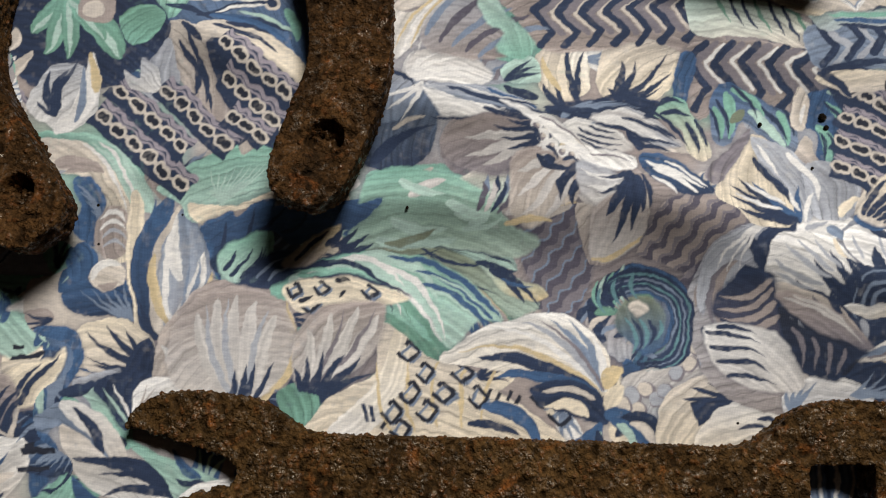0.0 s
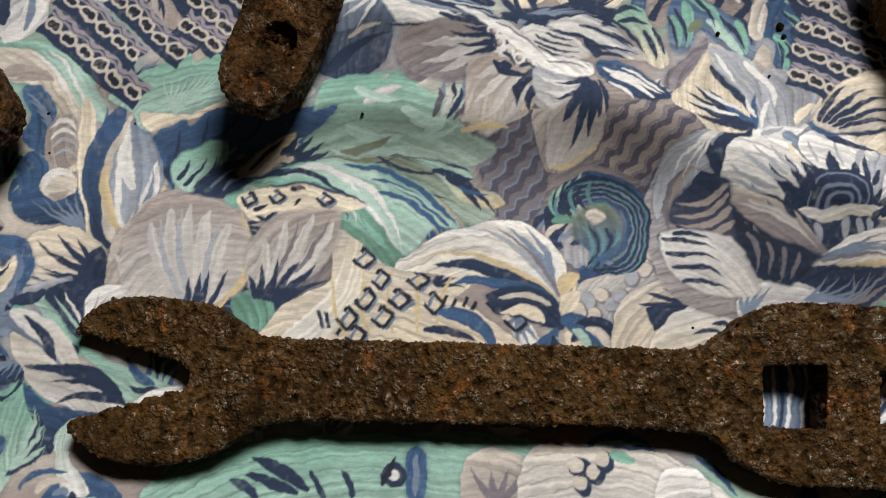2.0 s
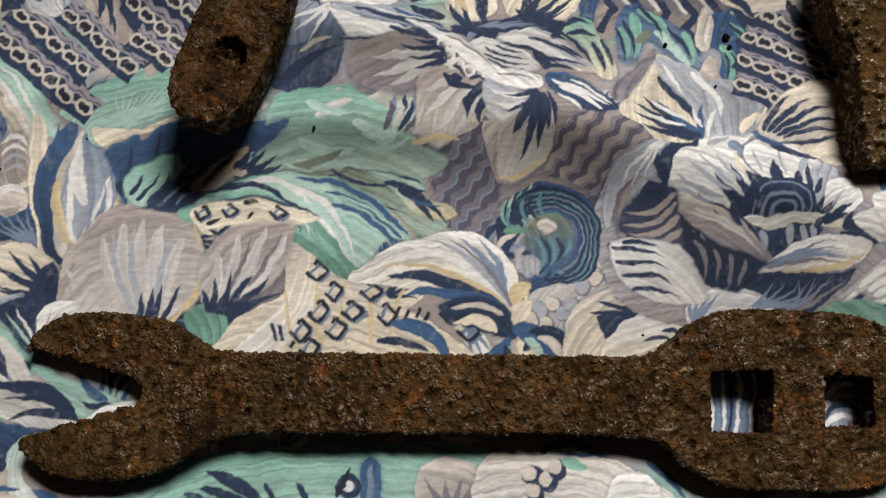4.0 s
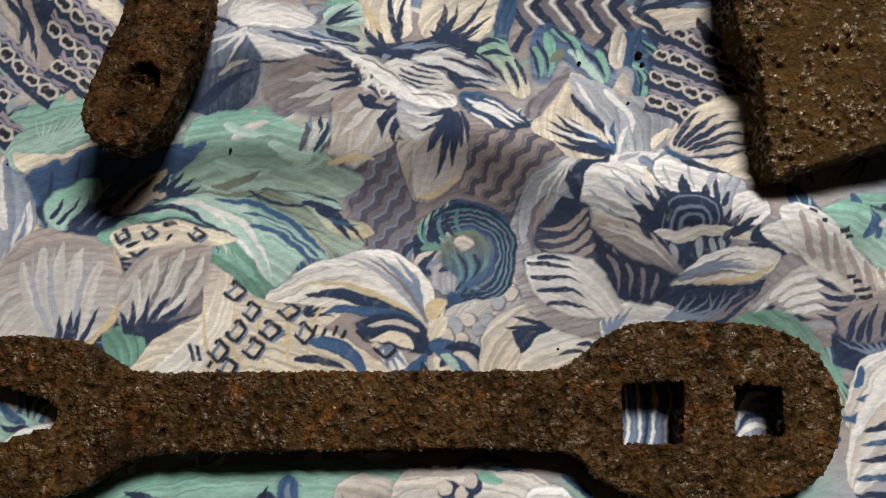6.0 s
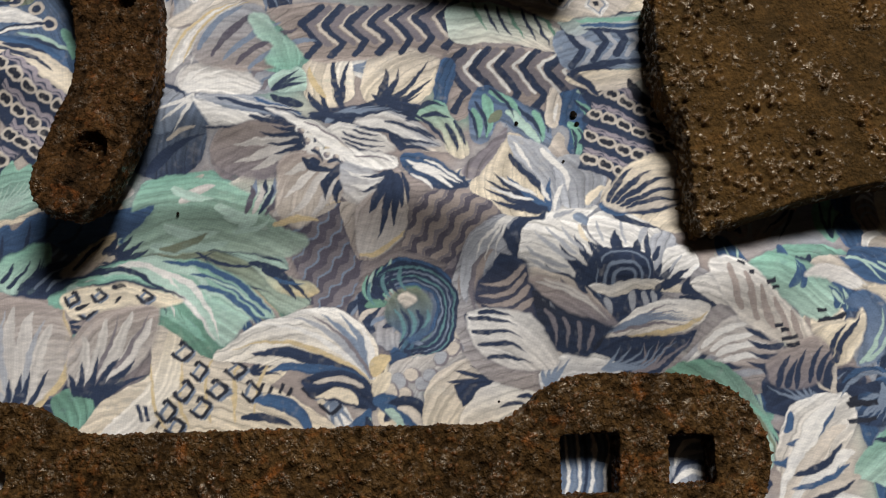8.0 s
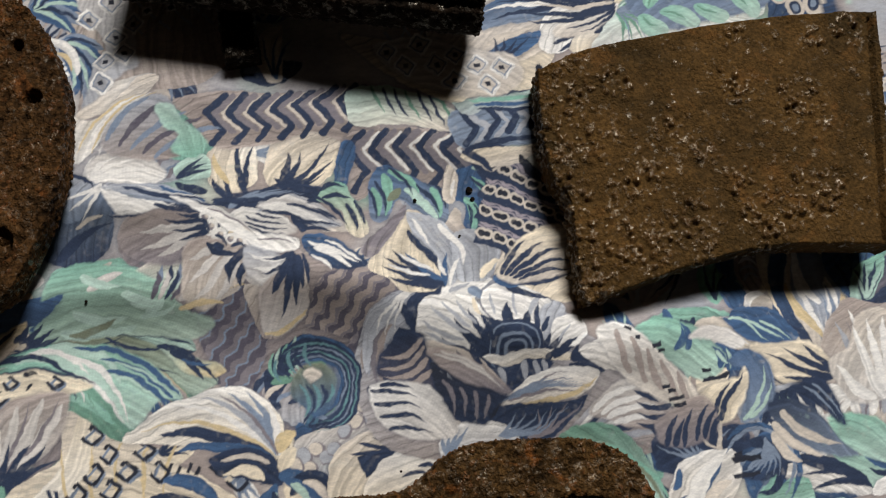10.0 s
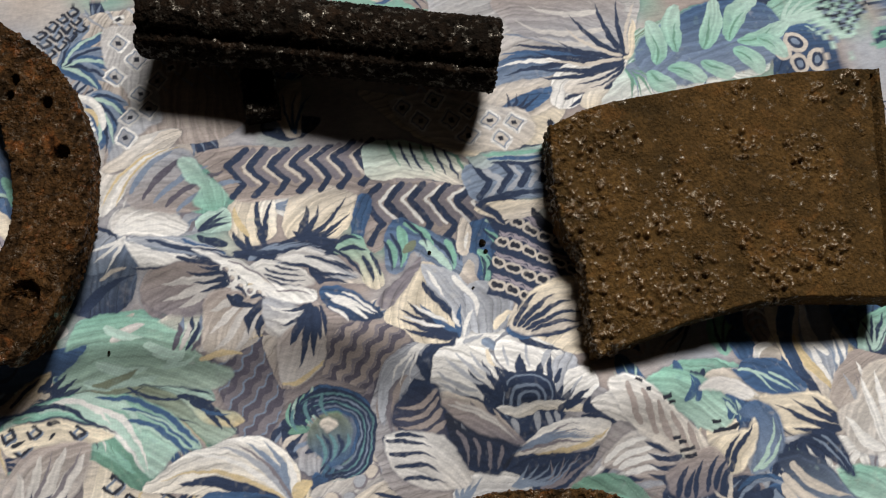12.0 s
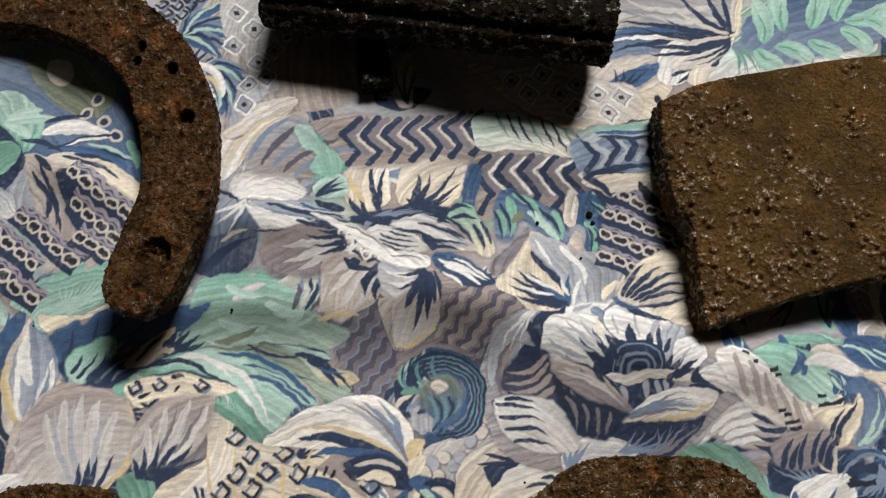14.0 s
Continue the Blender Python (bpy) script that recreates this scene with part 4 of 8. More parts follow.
# white upper petals
shape([(82.6, 24.0), (83.9, 31.8), (87.0, 36.4), (94.4, 37.0), (100.6, 34.7), (103.9, 28.0), (105.6, 20.2), (101.6, 15.4), (93.5, 19.5), (89.1, 22.3)], WHITE)
shape([(96.7, 14.8), (99.4, 21.5), (107.6, 26.4), (117.0, 24.0), (122.3, 16.6), (121.2, 10.4), (111.2, 10.4)], NAVY)
shape([(103.7, 31.7), (107.1, 36.3), (113.3, 36.9), (119.2, 33.1), (123.6, 27.7), (123.6, 21.3), (119.0, 17.1), (116.4, 21.5), (112.2, 24.7), (106.4, 24.9)], WHITE)
shape([(118.1, 24.7), (124.8, 28.5), (127.2, 25.3), (123.0, 20.5), (122.2, 14.2), (118.2, 17.2)], GREY)
shape([(120.4, 17.7), (121.6, 21.6), (126.7, 23.9), (131.5, 22.0), (132.9, 17.5), (127.8, 13.4), (122.5, 12.6)], WHITE)
for a, b, w in (((101.3, 17.9), (93.5, 29.1), 3.0), ((102.3, 19.3), (99.5, 30.6), 2.4), ((100.1, 15.7), (89.5, 24.3), 2.6), ((104.9, 20.4), (102.5, 29.1), 1.8), ((107.7, 23.0), (102.9, 27.3), 1.6), ((109.4, 23.5), (110.7, 30.0), 2.4), ((113.4, 22.8), (116.1, 26.5), 2.6), ((116.3, 20.7), (119.4, 28.3), 1.8), ((121.0, 13.6), (125.1, 17.8), 2.2), ((119.4, 14.7), (120.6, 18.4), 2.0), ((123.3, 12.5), (129.1, 16.4), 2.0)):
    blade(a, b, w, NAVY, 0.05, 0.25, 0.9)
for a, b, w in (((97.4, 23.5), (87.8, 33.6), 1.4), ((98.4, 24.9), (91.4, 35.1), 1.4), ((95.6, 22.2), (84.6, 29.3), 1.3), ((93.8, 21.3), (84.9, 26.3), 1.2), ((100.5, 25.2), (96.4, 34.8), 1.2), ((106.8, 26.5), (107.2, 33.6), 1.0), ((111.6, 25.7), (114.5, 34.8), 0.9), ((115.6, 25.1), (121.2, 30.9), 1.6), ((123.0, 15.7), (127.5, 20.8), 1.0)):
    blade(a, b, w, GREY, 0.05)
blade((101.6, 33.9), (102.9, 27.3), 1.4, CREAM, -0.1)
# heart of the rose
for r in (2.2, 4.2):
    spot((109.8, 16.0), r + 0.8, STEEL, r)
spot((109.8, 16.3), 7.4, STEEL, 6.9)
shape([(99.7, 5.3), (100.1, 11.7), (109.9, 12.3), (121.1, 9.6), (111.8, 4.7), (106.6, 3.3)], NAVY)
shape([(100.5, 15.5), (103.4, 16.2), (112.1, 15.0), (121.8, 13.5), (126.9, 11.2), (124.5, 9.6), (116.4, 11.7), (109.1, 12.3), (103.7, 13.7)], WHITE, end=CREAM)
for x in ((105.1, 12.3), (111.4, 11.5), (114.9, 10.9), (117.9, 10.5)):
    blade(x, (x[0] - 0.3, x[1] - 5.0), 2.0, GREY, 0.05, 0.3, 0.9)
blade((125.1, 8.2), (136.0, 5.8), 3.0, NAVY, -0.05)
fan((126.2, 9.7), (129.6, 14.0), (136.1, 6.1), 4, 1.8, NAVY, 0.05)
# lower left petal
shape([(84.3, 22.9), (90.7, 22.0), (97.9, 17.0), (103.2, 11.1), (106.1, 4.9), (102.3, 6.1), (95.3, 11.8), (88.1, 16.4)], BEIGE, end=TAUPE)
for k in range(3):
    blade(((86.4, 20.5)[0] + 2.5 * k, (86.4, 20.5)[1] - 0.8 * k), ((103.6, 6.2)[0] - 4 * k, (103.6, 6.2)[1] + 1.6 * k), 0.9, MAUVE if k % 2 else WHITE, 0.04)
# lower right petal
shape([(102.4, 2.4), (107.8, 5.4), (115.7, 8.1), (127.6, 7.5), (134.1, 5.3), (127.9, 0.6), (119.2, -0.4), (109.3, 0.1)], WHITE, end=BEIGE)
fan((105.7, 2.6), (124.0, 6.8), (128.0, 1.3), 4, 0.9, MAUVE, 0.04)
blade((109.5, 1.2), (133.0, 4.3), 1.6, SAND, -0.1)
shape([(101.0, 1.1), (109.5, 1.2), (122.4, -1.0), (129.6, 0.3), (125.0, -5.4), (117.4, -10.4), (106.0, -10.0), (102.0, -4.6)], NAVY)
fan((109.4, -9.0), (114.0, -1.2), (127.4, -1.8), 4, 1.2, MAUVE, -0.12)
# dark lower left with stripes
shape([(84.9, 17.0), (92.3, 13.1), (99.2, 7.0), (104.8, 4.4), (100.2, -1.1), (92.9, -1.4), (88.1, 3.5), (85.2, 9.6)], INKBLACK)
for a, b in (((86.9, 14.2), (88.8, 2.5)), ((88.8, 13.0), (91.6, 0.4)), ((91.2, 6.9), (93.8, -0.8)), ((94.8, 4.6), (96.2, -1.2)), ((98.4, 2.4), (98.5, -1.6))):
    blade(a, b, 1.1, GREY, 0.06)
# pale feathered leaf
shape([(67.2, 13.8), (77.9, 14.3), (83.4, 8.4), (88.5, 1.0), (91.2, -1.9), (83.0, -3.1), (73.9, 0.5), (69.2, 6.1)], WHITE, end=BEIGE)
blade((66.8, 13.8), (80.7, -2.0), 3.0, NAVY, -0.16)
for a, b, w in (((68.3, 13.1), (77.3, 10.8), 2.4), ((68.6, 9.5), (78.3, 6.9), 2.2), ((69.9, 5.7), (80.8, 2.7), 2.2), ((70.8, 15.6), (79.5, 13.6), 1.6), ((79.2, 12.4), (85.9, 4.7), 1.0), ((77.0, 8.7), (85.4, 1.6), 1.0)):
    blade(a, b, w, NAVY if w > 1.5 else GREY, 0.06, 0.35, 0.8)
shape([(84.3, -4.6), (92.9, -1.4), (102.3, -3.1), (107.5, -10.3), (97.3, -13.2), (84.8, -11.0)], WHITE, end=GREY)
fan((86.4, -11.2), (84.6, -3.0), (93.4, -3.1), 4, 1.6, STEEL, 0.08)
# grey striped leaf on its right
shape([(120.9, -14.2), (126.7, -5.6), (136.0, -2.3), (148.2, -2.7), (153.0, -11.7), (149.4, -19.1), (137.0, -13.8)], GREY, end=TAUPE)
shape([(140.3, 1.0), (146.1, 3.4), (152.6, 0.7), (153.6, -3.6), (146.5, -2.4)], NAVY)
for k in range(6):
    blade(((124.1, -10.3)[0] + 0.6 * k, (124.1, -10.3)[1] - 1.2 * k), ((151.0, -1.8)[0] + 0.9 * k, (151.0, -1.8)[1] - 3.2 * k), 1.5, (WHITE, NAVY, GREY)[k % 3], 0.12)
for k in range(4):
    blade(((153.7, -5.3)[0], (153.7, -5.3)[1] - 3.8 * k), ((146.0, -1.0)[0], (146.0, -1.0)[1] - 4.0 * k), 2.2, NAVY, 0.12)
shape([(117.0, -12.7), (126.1, -8.7), (137.4, -12.2), (143.8, -21.4), (144.8, -37.3), (139.2, -42.4), (139.9, -27.0), (132.8, -17.8)], GREEN, end=PALE)
for k in range(4):
    blade(((122.2, -11.6)[0] + 2 * k, (122.2, -11.6)[1] - k), ((141.6, -39.8)[0] + 1.5 * k, (141.6, -39.8)[1]), 1.2, (NAVY, PALE, OLIVE, MINT)[k], 0.2)
# pale rays and short dashes
shape([(128.4, 11.7), (135.9, 14.7), (145.8, 17.6), (152.9, 9.8), (157.9, -6.0), (156.7, -10.7), (150.7, 0.2), (142.9, 4.7), (136.0, 5.8)], WHITE, end=BEIGE)
for k in range(7):
    a = np.array((144.4, 16.1)) + np.array((3.0, -2.6)) * k
    blade(a, a + np.array((1.0, -16.0 + 0.8 * k)), 1.8, MAUVE if k % 2 else TAUPE, -0.05, 0.3, 0.3)
for a, b in (((145.6, 16.8), (147.8, 16.1)), ((147.9, 13.9), (149.6, 13.5)), ((153.0, 10.4), (156.2, 10.3)), ((154.4, 8.4), (157.5, 8.1)), ((152.6, -2.8), (156.1, -2.7)), ((153.2, -5.2), (157.2, -5.2)), ((166.4, -0.1), (169.9, -0.3)), ((166.8, -2.1), (173.3, -1.9)), ((155.0, -7.1), (159.0, -7.1))):
    bar(a, b, 1.1, INKBLACK)
# star flower: taupe petals behind
shape([(-11.4, 90.6), (-2.3, 87.9), (0.3, 77.2), (-2.4, 67.5), (-14.2, 64.6), (-23.7, 69.9), (-21.1, 83.3)], STEEL, end=NAVY)
fan((-19.0, 67.2), (-9.9, 75.8), (0.2, 75.5), 6, 2.0, NAVY, 0.1)
blade((-11.4, 77.0), (-2.9, 78.2), 1.2, BEIGE, 0.05)
shape([(1.3, 71.0), (4.3, 75.5), (13.5, 76.5), (24.5, 73.1), (27.0, 67.6), (21.8, 65.0), (18.5, 58.9), (4.9, 60.3), (1.4, 65.2)], TAUPE, end=MAUVE)
fan((27.5, 70.9), (4.2, 73.9), (6.7, 61.7), 5, 1.4, BEIGE, 0.1)
for tip in ((16.9, 70.8), (17.6, 67.6), (19.6, 66.2), (21.6, 69.2)):
    blade((29.2, 72.1), tip, 2.0, NAVY, 0.06)
shape([(16.9, 59.2), (20.0, 63.6), (26.9, 66.8), (33.1, 64.2), (37.2, 57.4), (35.2, 49.5), (25.6, 46.3), (18.7, 48.1)], TAUPE, end=BEIGE)
for tip, w, c in (((18.4, 58.1), 2.6, BEIGE), ((20.7, 50.2), 2.8, GREY), ((25.1, 47.9), 2.2, TAUPE), ((29.3, 48.8), 2.8, GREY), ((22.5, 51.5), 1.0, MAUVE)):
    blade((31.5, 61.8), tip, w, c, 0.08)
blade((19.4, 47.6), (36.0, 49.4), 3, SAND, 0.12)
for a, b, w in (((28.0, 62.4), (36.7, 60.1), 3.2), ((34.6, 63.1), (32.3, 49.2), 3.6), ((35.9, 60.2), (29.3, 54.1), 2.4)):
    blade(a, b, w, NAVY, -0.12, 0.35, 0.8)
shape([(35.0, 59.5), (43.8, 58.0), (46.1, 50.7), (43.0, 47.3), (38.4, 48.9), (35.7, 52.6)], GREY, end=BEIGE)
blade((37.1, 56.6), (45.3, 56.8), 2.2, NAVY, -0.15)
blade((37.6, 54.8), (45.6, 52.4), 2.4, WHITE, -0.1)
shape([(36.0, 49.4), (45.6, 47.6), (53.0, 52.7), (53.2, 41.5), (46.8, 34.5), (38.4, 33.6), (35.5, 41.4)], BEIGE, end=TAUPE)
for tip, w in (((43.2, 38.4), 2.4), ((46.7, 42.7), 2.6), ((52.0, 46.4), 2.2), ((42.6, 49.7), 1.8)):
    blade((50.3, 57.3), tip, w, NAVY, 0.06, 0.35, 0.8)
fan((50.6, 53.1), (41.1, 35.5), (50.5, 37.1), 3, 1.2, SAND, 0.04)
# mint tips and blue dart
shape([(54.2, 61.6), (60.7, 61.0), (68.1, 54.3), (71.4, 49.0), (65.4, 48.0), (59.4, 51.6), (55.4, 56.0)], BLUE, end=NAVY)
for a, b, w in (((55.9, 59.5), (69.0, 49.8), 1.4), ((57.7, 57.3), (67.2, 48.6), 1.8), ((60.5, 59.2), (69.9, 50.1), 1.0), ((56.6, 54.9), (62.3, 49.0), 1.0)):
    blade(a, b, w, WHITE, 0.03)
shape([(2.3, 57.3), (11.7, 62.5), (19.3, 58.8), (17.8, 52.3), (10.3, 50.2), (2.2, 49.9)], BEIGE, end=PALE)
for k in range(4):
    blade(((7.0, 49.9)[0] + 3.6 * k, (7.0, 49.9)[1] + 0.8 * k), ((12.2, 59.9)[0] + 2.6 * k, (12.2, 59.9)[1] - 0.4 * k), 1.8, NAVY if k % 2 else STEEL, -0.1)
shape([(-1.1, 49.7), (8.8, 50.7), (16.2, 47.7), (16.5, 45.4), (6.0, 45.5)], PALE, end=WHITE)
# long blue leaf
shape([(-1.8, 87.6), (7.7, 86.9), (19.0, 82.5), (26.7, 77.7), (29.5, 74.2), (20.0, 76.3), (7.0, 76.8), (1.9, 79.6)], GREY, end=STEEL)
shape([(-1.8, 87.6), (1.2, 84.7), (7.3, 80.3), (15.3, 78.0), (19.9, 75.5), (8.6, 76.5), (2.5, 78.6), (0.1, 82.7)], WHITE)
for a, b, w, c in (((28.2, 77.0), (14.1, 84.1), 2.0, BLUE), ((28.1, 76.1), (12.3, 81.2), 1.8, NAVY), ((29.5, 74.2), (15.3, 78.0), 1.6, NAVY), ((29.5, 73.8), (-1.3, 77.9), 2.0, NAVY), ((26.7, 78.1), (7.6, 85.3), 1.2, WHITE), ((28.5, 79.7), (19.1, 84.4), 3.0, NAVY), ((27.3, 76.6), (16.4, 81.8), 0.8, WHITE)):
    blade(a, b, w, c, 0.05)
# cream upper petals
shape([(28.2, 85.4), (29.7, 93.2), (35.2, 98.4), (40.4, 98.7), (40.9, 88.9), (40.0, 79.8), (34.8, 78.0), (30.2, 81.0)], BEIGE, end=CREAM)
shape([(40.5, 99.7), (44.0, 93.4), (43.8, 84.6), (40.8, 79.8), (38.5, 81.3)], WHITE, end=CREAM)
for a, b, w in (((39.7, 77.5), (39.3, 99.8), 2.0), ((39.5, 78.4), (43.6, 94.5), 1.6), ((34.7, 77.1), (29.4, 84.3), 2.4), ((36.0, 77.0), (33.3, 86.8), 1.6), ((33.9, 76.8), (31.3, 83.1), 1.0), ((40.3, 97.8), (37.3, 102.0), 2.0)):
    blade(a, b, w, NAVY, 0.05, 0.3, 0.8)
blade((35.2, 81.7), (31.3, 93.0), 2.4, SAND, 0.08)
shape([(46.5, 79.1), (47.1, 91.1), (52.2, 97.2), (61.2, 98.8), (68.6, 95.8), (69.6, 87.4), (66.3, 81.1), (58.1, 77.8)], BEIGE, end=CREAM)
blade((58.1, 77.8), (68.3, 88.5), 3.6, CREAM, -0.15)
for tip, w in (((53.5, 90.4), 2.8), ((57.2, 90.0), 2.2), ((66.2, 91.6), 1.8), ((67.0, 85.8), 1.8), ((48.5, 82.2), 1.6), ((63.8, 81.4), 1.2)):
    blade((49.8, 78.8), tip, w, NAVY, -0.1, 0.3, 0.9)
shape([(29.7, 75.9), (36.4, 77.8), (46.5, 79.1), (56.5, 78.8), (64.5, 74.6), (58.8, 70.6), (48.6, 70.1), (39.0, 72.1)], NAVY)
fan((34.3, 73.6), (46.4, 78.6), (56.1, 75.6), 4, 1.0, STEEL, 0.08)
# white wing feathers
shape([(42.6, 74.4), (51.1, 76.2), (59.0, 72.4), (64.9, 66.1), (69.1, 60.9), (60.9, 62.0), (55.0, 67.4), (48.9, 71.8)], GREY, end=BEIGE)
shape([(44.2, 74.2), (51.1, 75.6), (58.1, 71.6), (64.1, 66.5), (58.3, 67.0), (52.1, 71.1)], WHITE)
for a, b, w in (((55.3, 70.1), (65.6, 65.0), 1.6), ((54.8, 66.5), (66.0, 62.6), 2.2), ((52.2, 71.4), (54.3, 62.9), 5.0), ((57.4, 72.6), (64.0, 71.8), 2.0)):
    blade(a, b, w, NAVY, 0.08)
shape([(34.1, 71.8), (42.4, 72.6), (50.0, 67.7), (51.2, 64.3), (47.7, 63.0), (53.2, 60.7), (52.0, 57.6), (45.5, 58.1), (39.2, 60.9)], WHITE)
for tip, w in (((46.2, 70.7), 1.4), ((48.3, 67.4), 1.2), ((50.8, 64.0), 1.0), ((52.7, 60.4), 1.6), ((44.0, 72.4), 1.0)):
    blade((37.0, 68.9), tip, w, NAVY if w > 1.1 else STEEL, -0.06)
shape([(15.5, 80.7), (23.5, 78.2), (31.9, 73.9), (38.4, 67.8), (44.8, 59.7), (47.1, 57.8), (39.2, 60.2), (34.7, 63.9), (29.1, 70.7), (22.4, 76.0)], WHITE)
blade((36.8, 68.0), (44.0, 59.4), 0.9, SAND, 0.03)
for c, r in (((25.9, 71.5), 1.9), ((27.2, 68.4), 2.2), ((29.6, 65.2), 2.2), ((32.0, 62.1), 1.9), ((29.6, 68.6), 1.6)):
    spot(c, r, WHITE)
    spot((c[0] + 0.7, c[1]), r * 0.45, NAVY)
blade((26.7, 71.4), (23.3, 72.4), 1.2, WHITE, 0.3)
spot((28.9, 69.6), 0.8, CREAM)
spot((33.3, 65.9), 0.8, SAND)

# wavy stripes and shell by the star
shape([(-16.1, 106.7), (-2.0, 115.3), (9.2, 118.6), (19.6, 112.9), (28.0, 105.4), (26.7, 91.2), (17.4, 84.6), (5.3, 88.8), (-8.4, 101.4)], TAUPE, end=GREY)
shape([(-6.4, 104.1), (1.3, 111.8), (10.8, 115.9), (19.7, 113.3), (18.9, 104.8), (27.0, 95.3), (26.4, 88.2), (17.5, 86.1), (9.0, 92.2), (0.6, 100.8)], GREY, stripes=(33, 5.2, 0.6, 6.0, (0.34, MAUVE), (0.2, STEEL)))
shape([(-6.6, 93.1), (-3.2, 98.5), (4.0, 99.2), (9.3, 91.1), (9.1, 87.7), (-0.0, 89.5), (-10.6, 91.9)], BEIGE, end=WHITE)
fan((-8.0, 91.4), (-4.1, 98.2), (9.2, 88.1), 6, 1.0, WHITE, 0.12)
shape([(-11.5, 93.1), (-6.2, 91.1), (-2.0, 86.3), (-7.7, 79.8), (-15.7, 79.6), (-15.2, 88.9)], GREY, end=STEEL)
fan((-2.7, 88.4), (-15.4, 85.2), (-9.6, 78.3), 3, 1.6, WHITE, 0.1)
fan((-8.8, 92.0), (-13.1, 95.4), (-5.5, 87.0), 4, 1.4, NAVY, 0.1)
shape([(14.8, 110.6), (23.3, 112.7), (27.6, 101.4), (28.6, 93.0), (23.1, 90.7), (18.1, 94.7), (19.2, 104.8)], GREEN, end=MINT)
shape([(15.8, 111.0), (24.2, 112.6), (24.1, 106.1), (18.6, 105.9)], MINT)
shape([(19.5, 89.3), (26.9, 93.3), (30.2, 90.7), (28.8, 84.8), (21.0, 85.6)], PALE)
fan((20.1, 86.1), (28.5, 92.0), (29.9, 87.6), 3, 1.4, NAVY)
# chevrons
shape([(21.6, 114.2), (49.0, 111.6), (78.4, 105.9), (83.4, 91.0), (79.1, 87.9), (70.1, 90.3), (61.8, 96.4), (46.6, 93.6), (30.6, 95.8), (24.4, 106.0)], TAUPE)
shape([(72.4, 92.8), (83.7, 92.9), (102.1, 89.9), (108.5, 83.1), (104.4, 70.8), (95.2, 72.3), (84.8, 77.6), (72.5, 71.1), (68.4, 79.6)], TAUPE)
def zig(points, w, colour):
    for a, b in zip(points, points[1:]):
        blade(a, b, w, colour, 0, 0.03, 0.03)
for k in range(7):
    x = 6.9 * k
    o = np.array((x, -0.35 * k))
    zig([o + (37.0, 111.9), o + (30.0, 106.8), o + (35.1, 100.7), o + (30.7, 96.4)], 2.2, NAVY)
    zig([o + (39.7, 111.5), o + (32.7, 106.4), o + (37.9, 99.9)], 1.9, MAUVE)
    zig([o + (41.5, 110.8), o + (35.1, 106.4), o + (40.1, 100.0)], 1.0, BEIGE)
for k in range(5):
    o = np.array((7.6 * k, -1.2 * k))
    zig([o + (78.1, 93.4), o + (71.7, 88.7), o + (77.5, 80.4), o + (71.6, 74.2)], 2.3, NAVY)
    zig([o + (80.9, 92.9), o + (74.5, 88.2), o + (80.5, 79.7)], 1.9, MAUVE)
    zig([o + (83.0, 92.0), o + (76.8, 87.9), o + (82.6, 79.8)], 1.0, WHITE)
shape([(70.1, 90.3), (74.5, 88.6), (69.3, 73.5), (71.6, 71.2), (66.9, 69.9), (66.6, 79.9)], BLUE)
# pale fringe over the chevrons
shape([(74.9, 107.9), (86.6, 109.1), (102.3, 100.2), (110.4, 92.7), (105.8, 89.0), (91.3, 93.3), (76.6, 95.6), (74.0, 102.8)], PALE, end=BEIGE)
for k in range(9):
    blade(((82.8, 109.7)[0] + 3.6 * k, (82.8, 109.7)[1] - 1.2 * k), ((85.6, 98.4)[0] + 3.8 * k, (85.6, 98.4)[1] - 1.4 * k), 1.1, NAVY if k % 3 else GREEN, -0.06)
# chevrons by the plate
shape([(107.1, 95.3), (135.5, 92.7), (132.7, 80.8), (123.1, 80.4), (108.5, 83.1)], STEEL)
for k in range(4):
    o = np.array((7.0 * k, 0.6 * k))
    zig([o + (110.5, 95.2), o + (114.4, 88.9), o + (109.6, 83.9)], 2.4, NAVY)
    zig([o + (113.5, 93.8), o + (117.9, 87.7), o + (112.7, 83.3)], 1.6, GREY)
# pale and blue bands
shape([(108.1, 100.9), (123.6, 100.7), (139.4, 101.2), (135.4, 92.3), (120.3, 94.1), (110.7, 94.3)], PALE, end=GREY)
for k in range(4):
    blade(((111.8, 99.6)[0] + 1.2 * k, (111.8, 99.6)[1] - 1.6 * k), ((137.3, 100.6)[0], (137.3, 100.6)[1] - 2.5 * k), 1.5, (NAVY, MINT, BLUE, NAVY)[k], -0.05)
# diamond trellis
shape([(85.6, 125.8), (115.5, 117.9), (142.7, 115.6), (142.1, 104.9), (135.2, 99.9), (115.6, 99.6), (107.6, 98.3), (90.7, 110.4), (76.1, 127.2)], BEIGE, end=CREAM)
for k in range(9):
    a = np.array((89.7, 127.3)) + np.array((7.0, 0)) * k
    bar(a, a + np.array((9, -11)), 0.9, GREY)
    bar(a + (9, 0), a + np.array((0, -11)), 0.9, GREY)
for c in ((91.5, 119.6), (96.2, 113.2), (102.8, 120.4), (106.6, 112.9), (111.1, 105.9), (116.8, 110.2), (128.0, 107.8), (122.0, 102.4), (123.8, 115.5), (135.0, 112.5), (138.3, 105.5)):
    key(c, 1.5, 45, NAVY, False)
    spot(c, 1.2, INKBLACK)
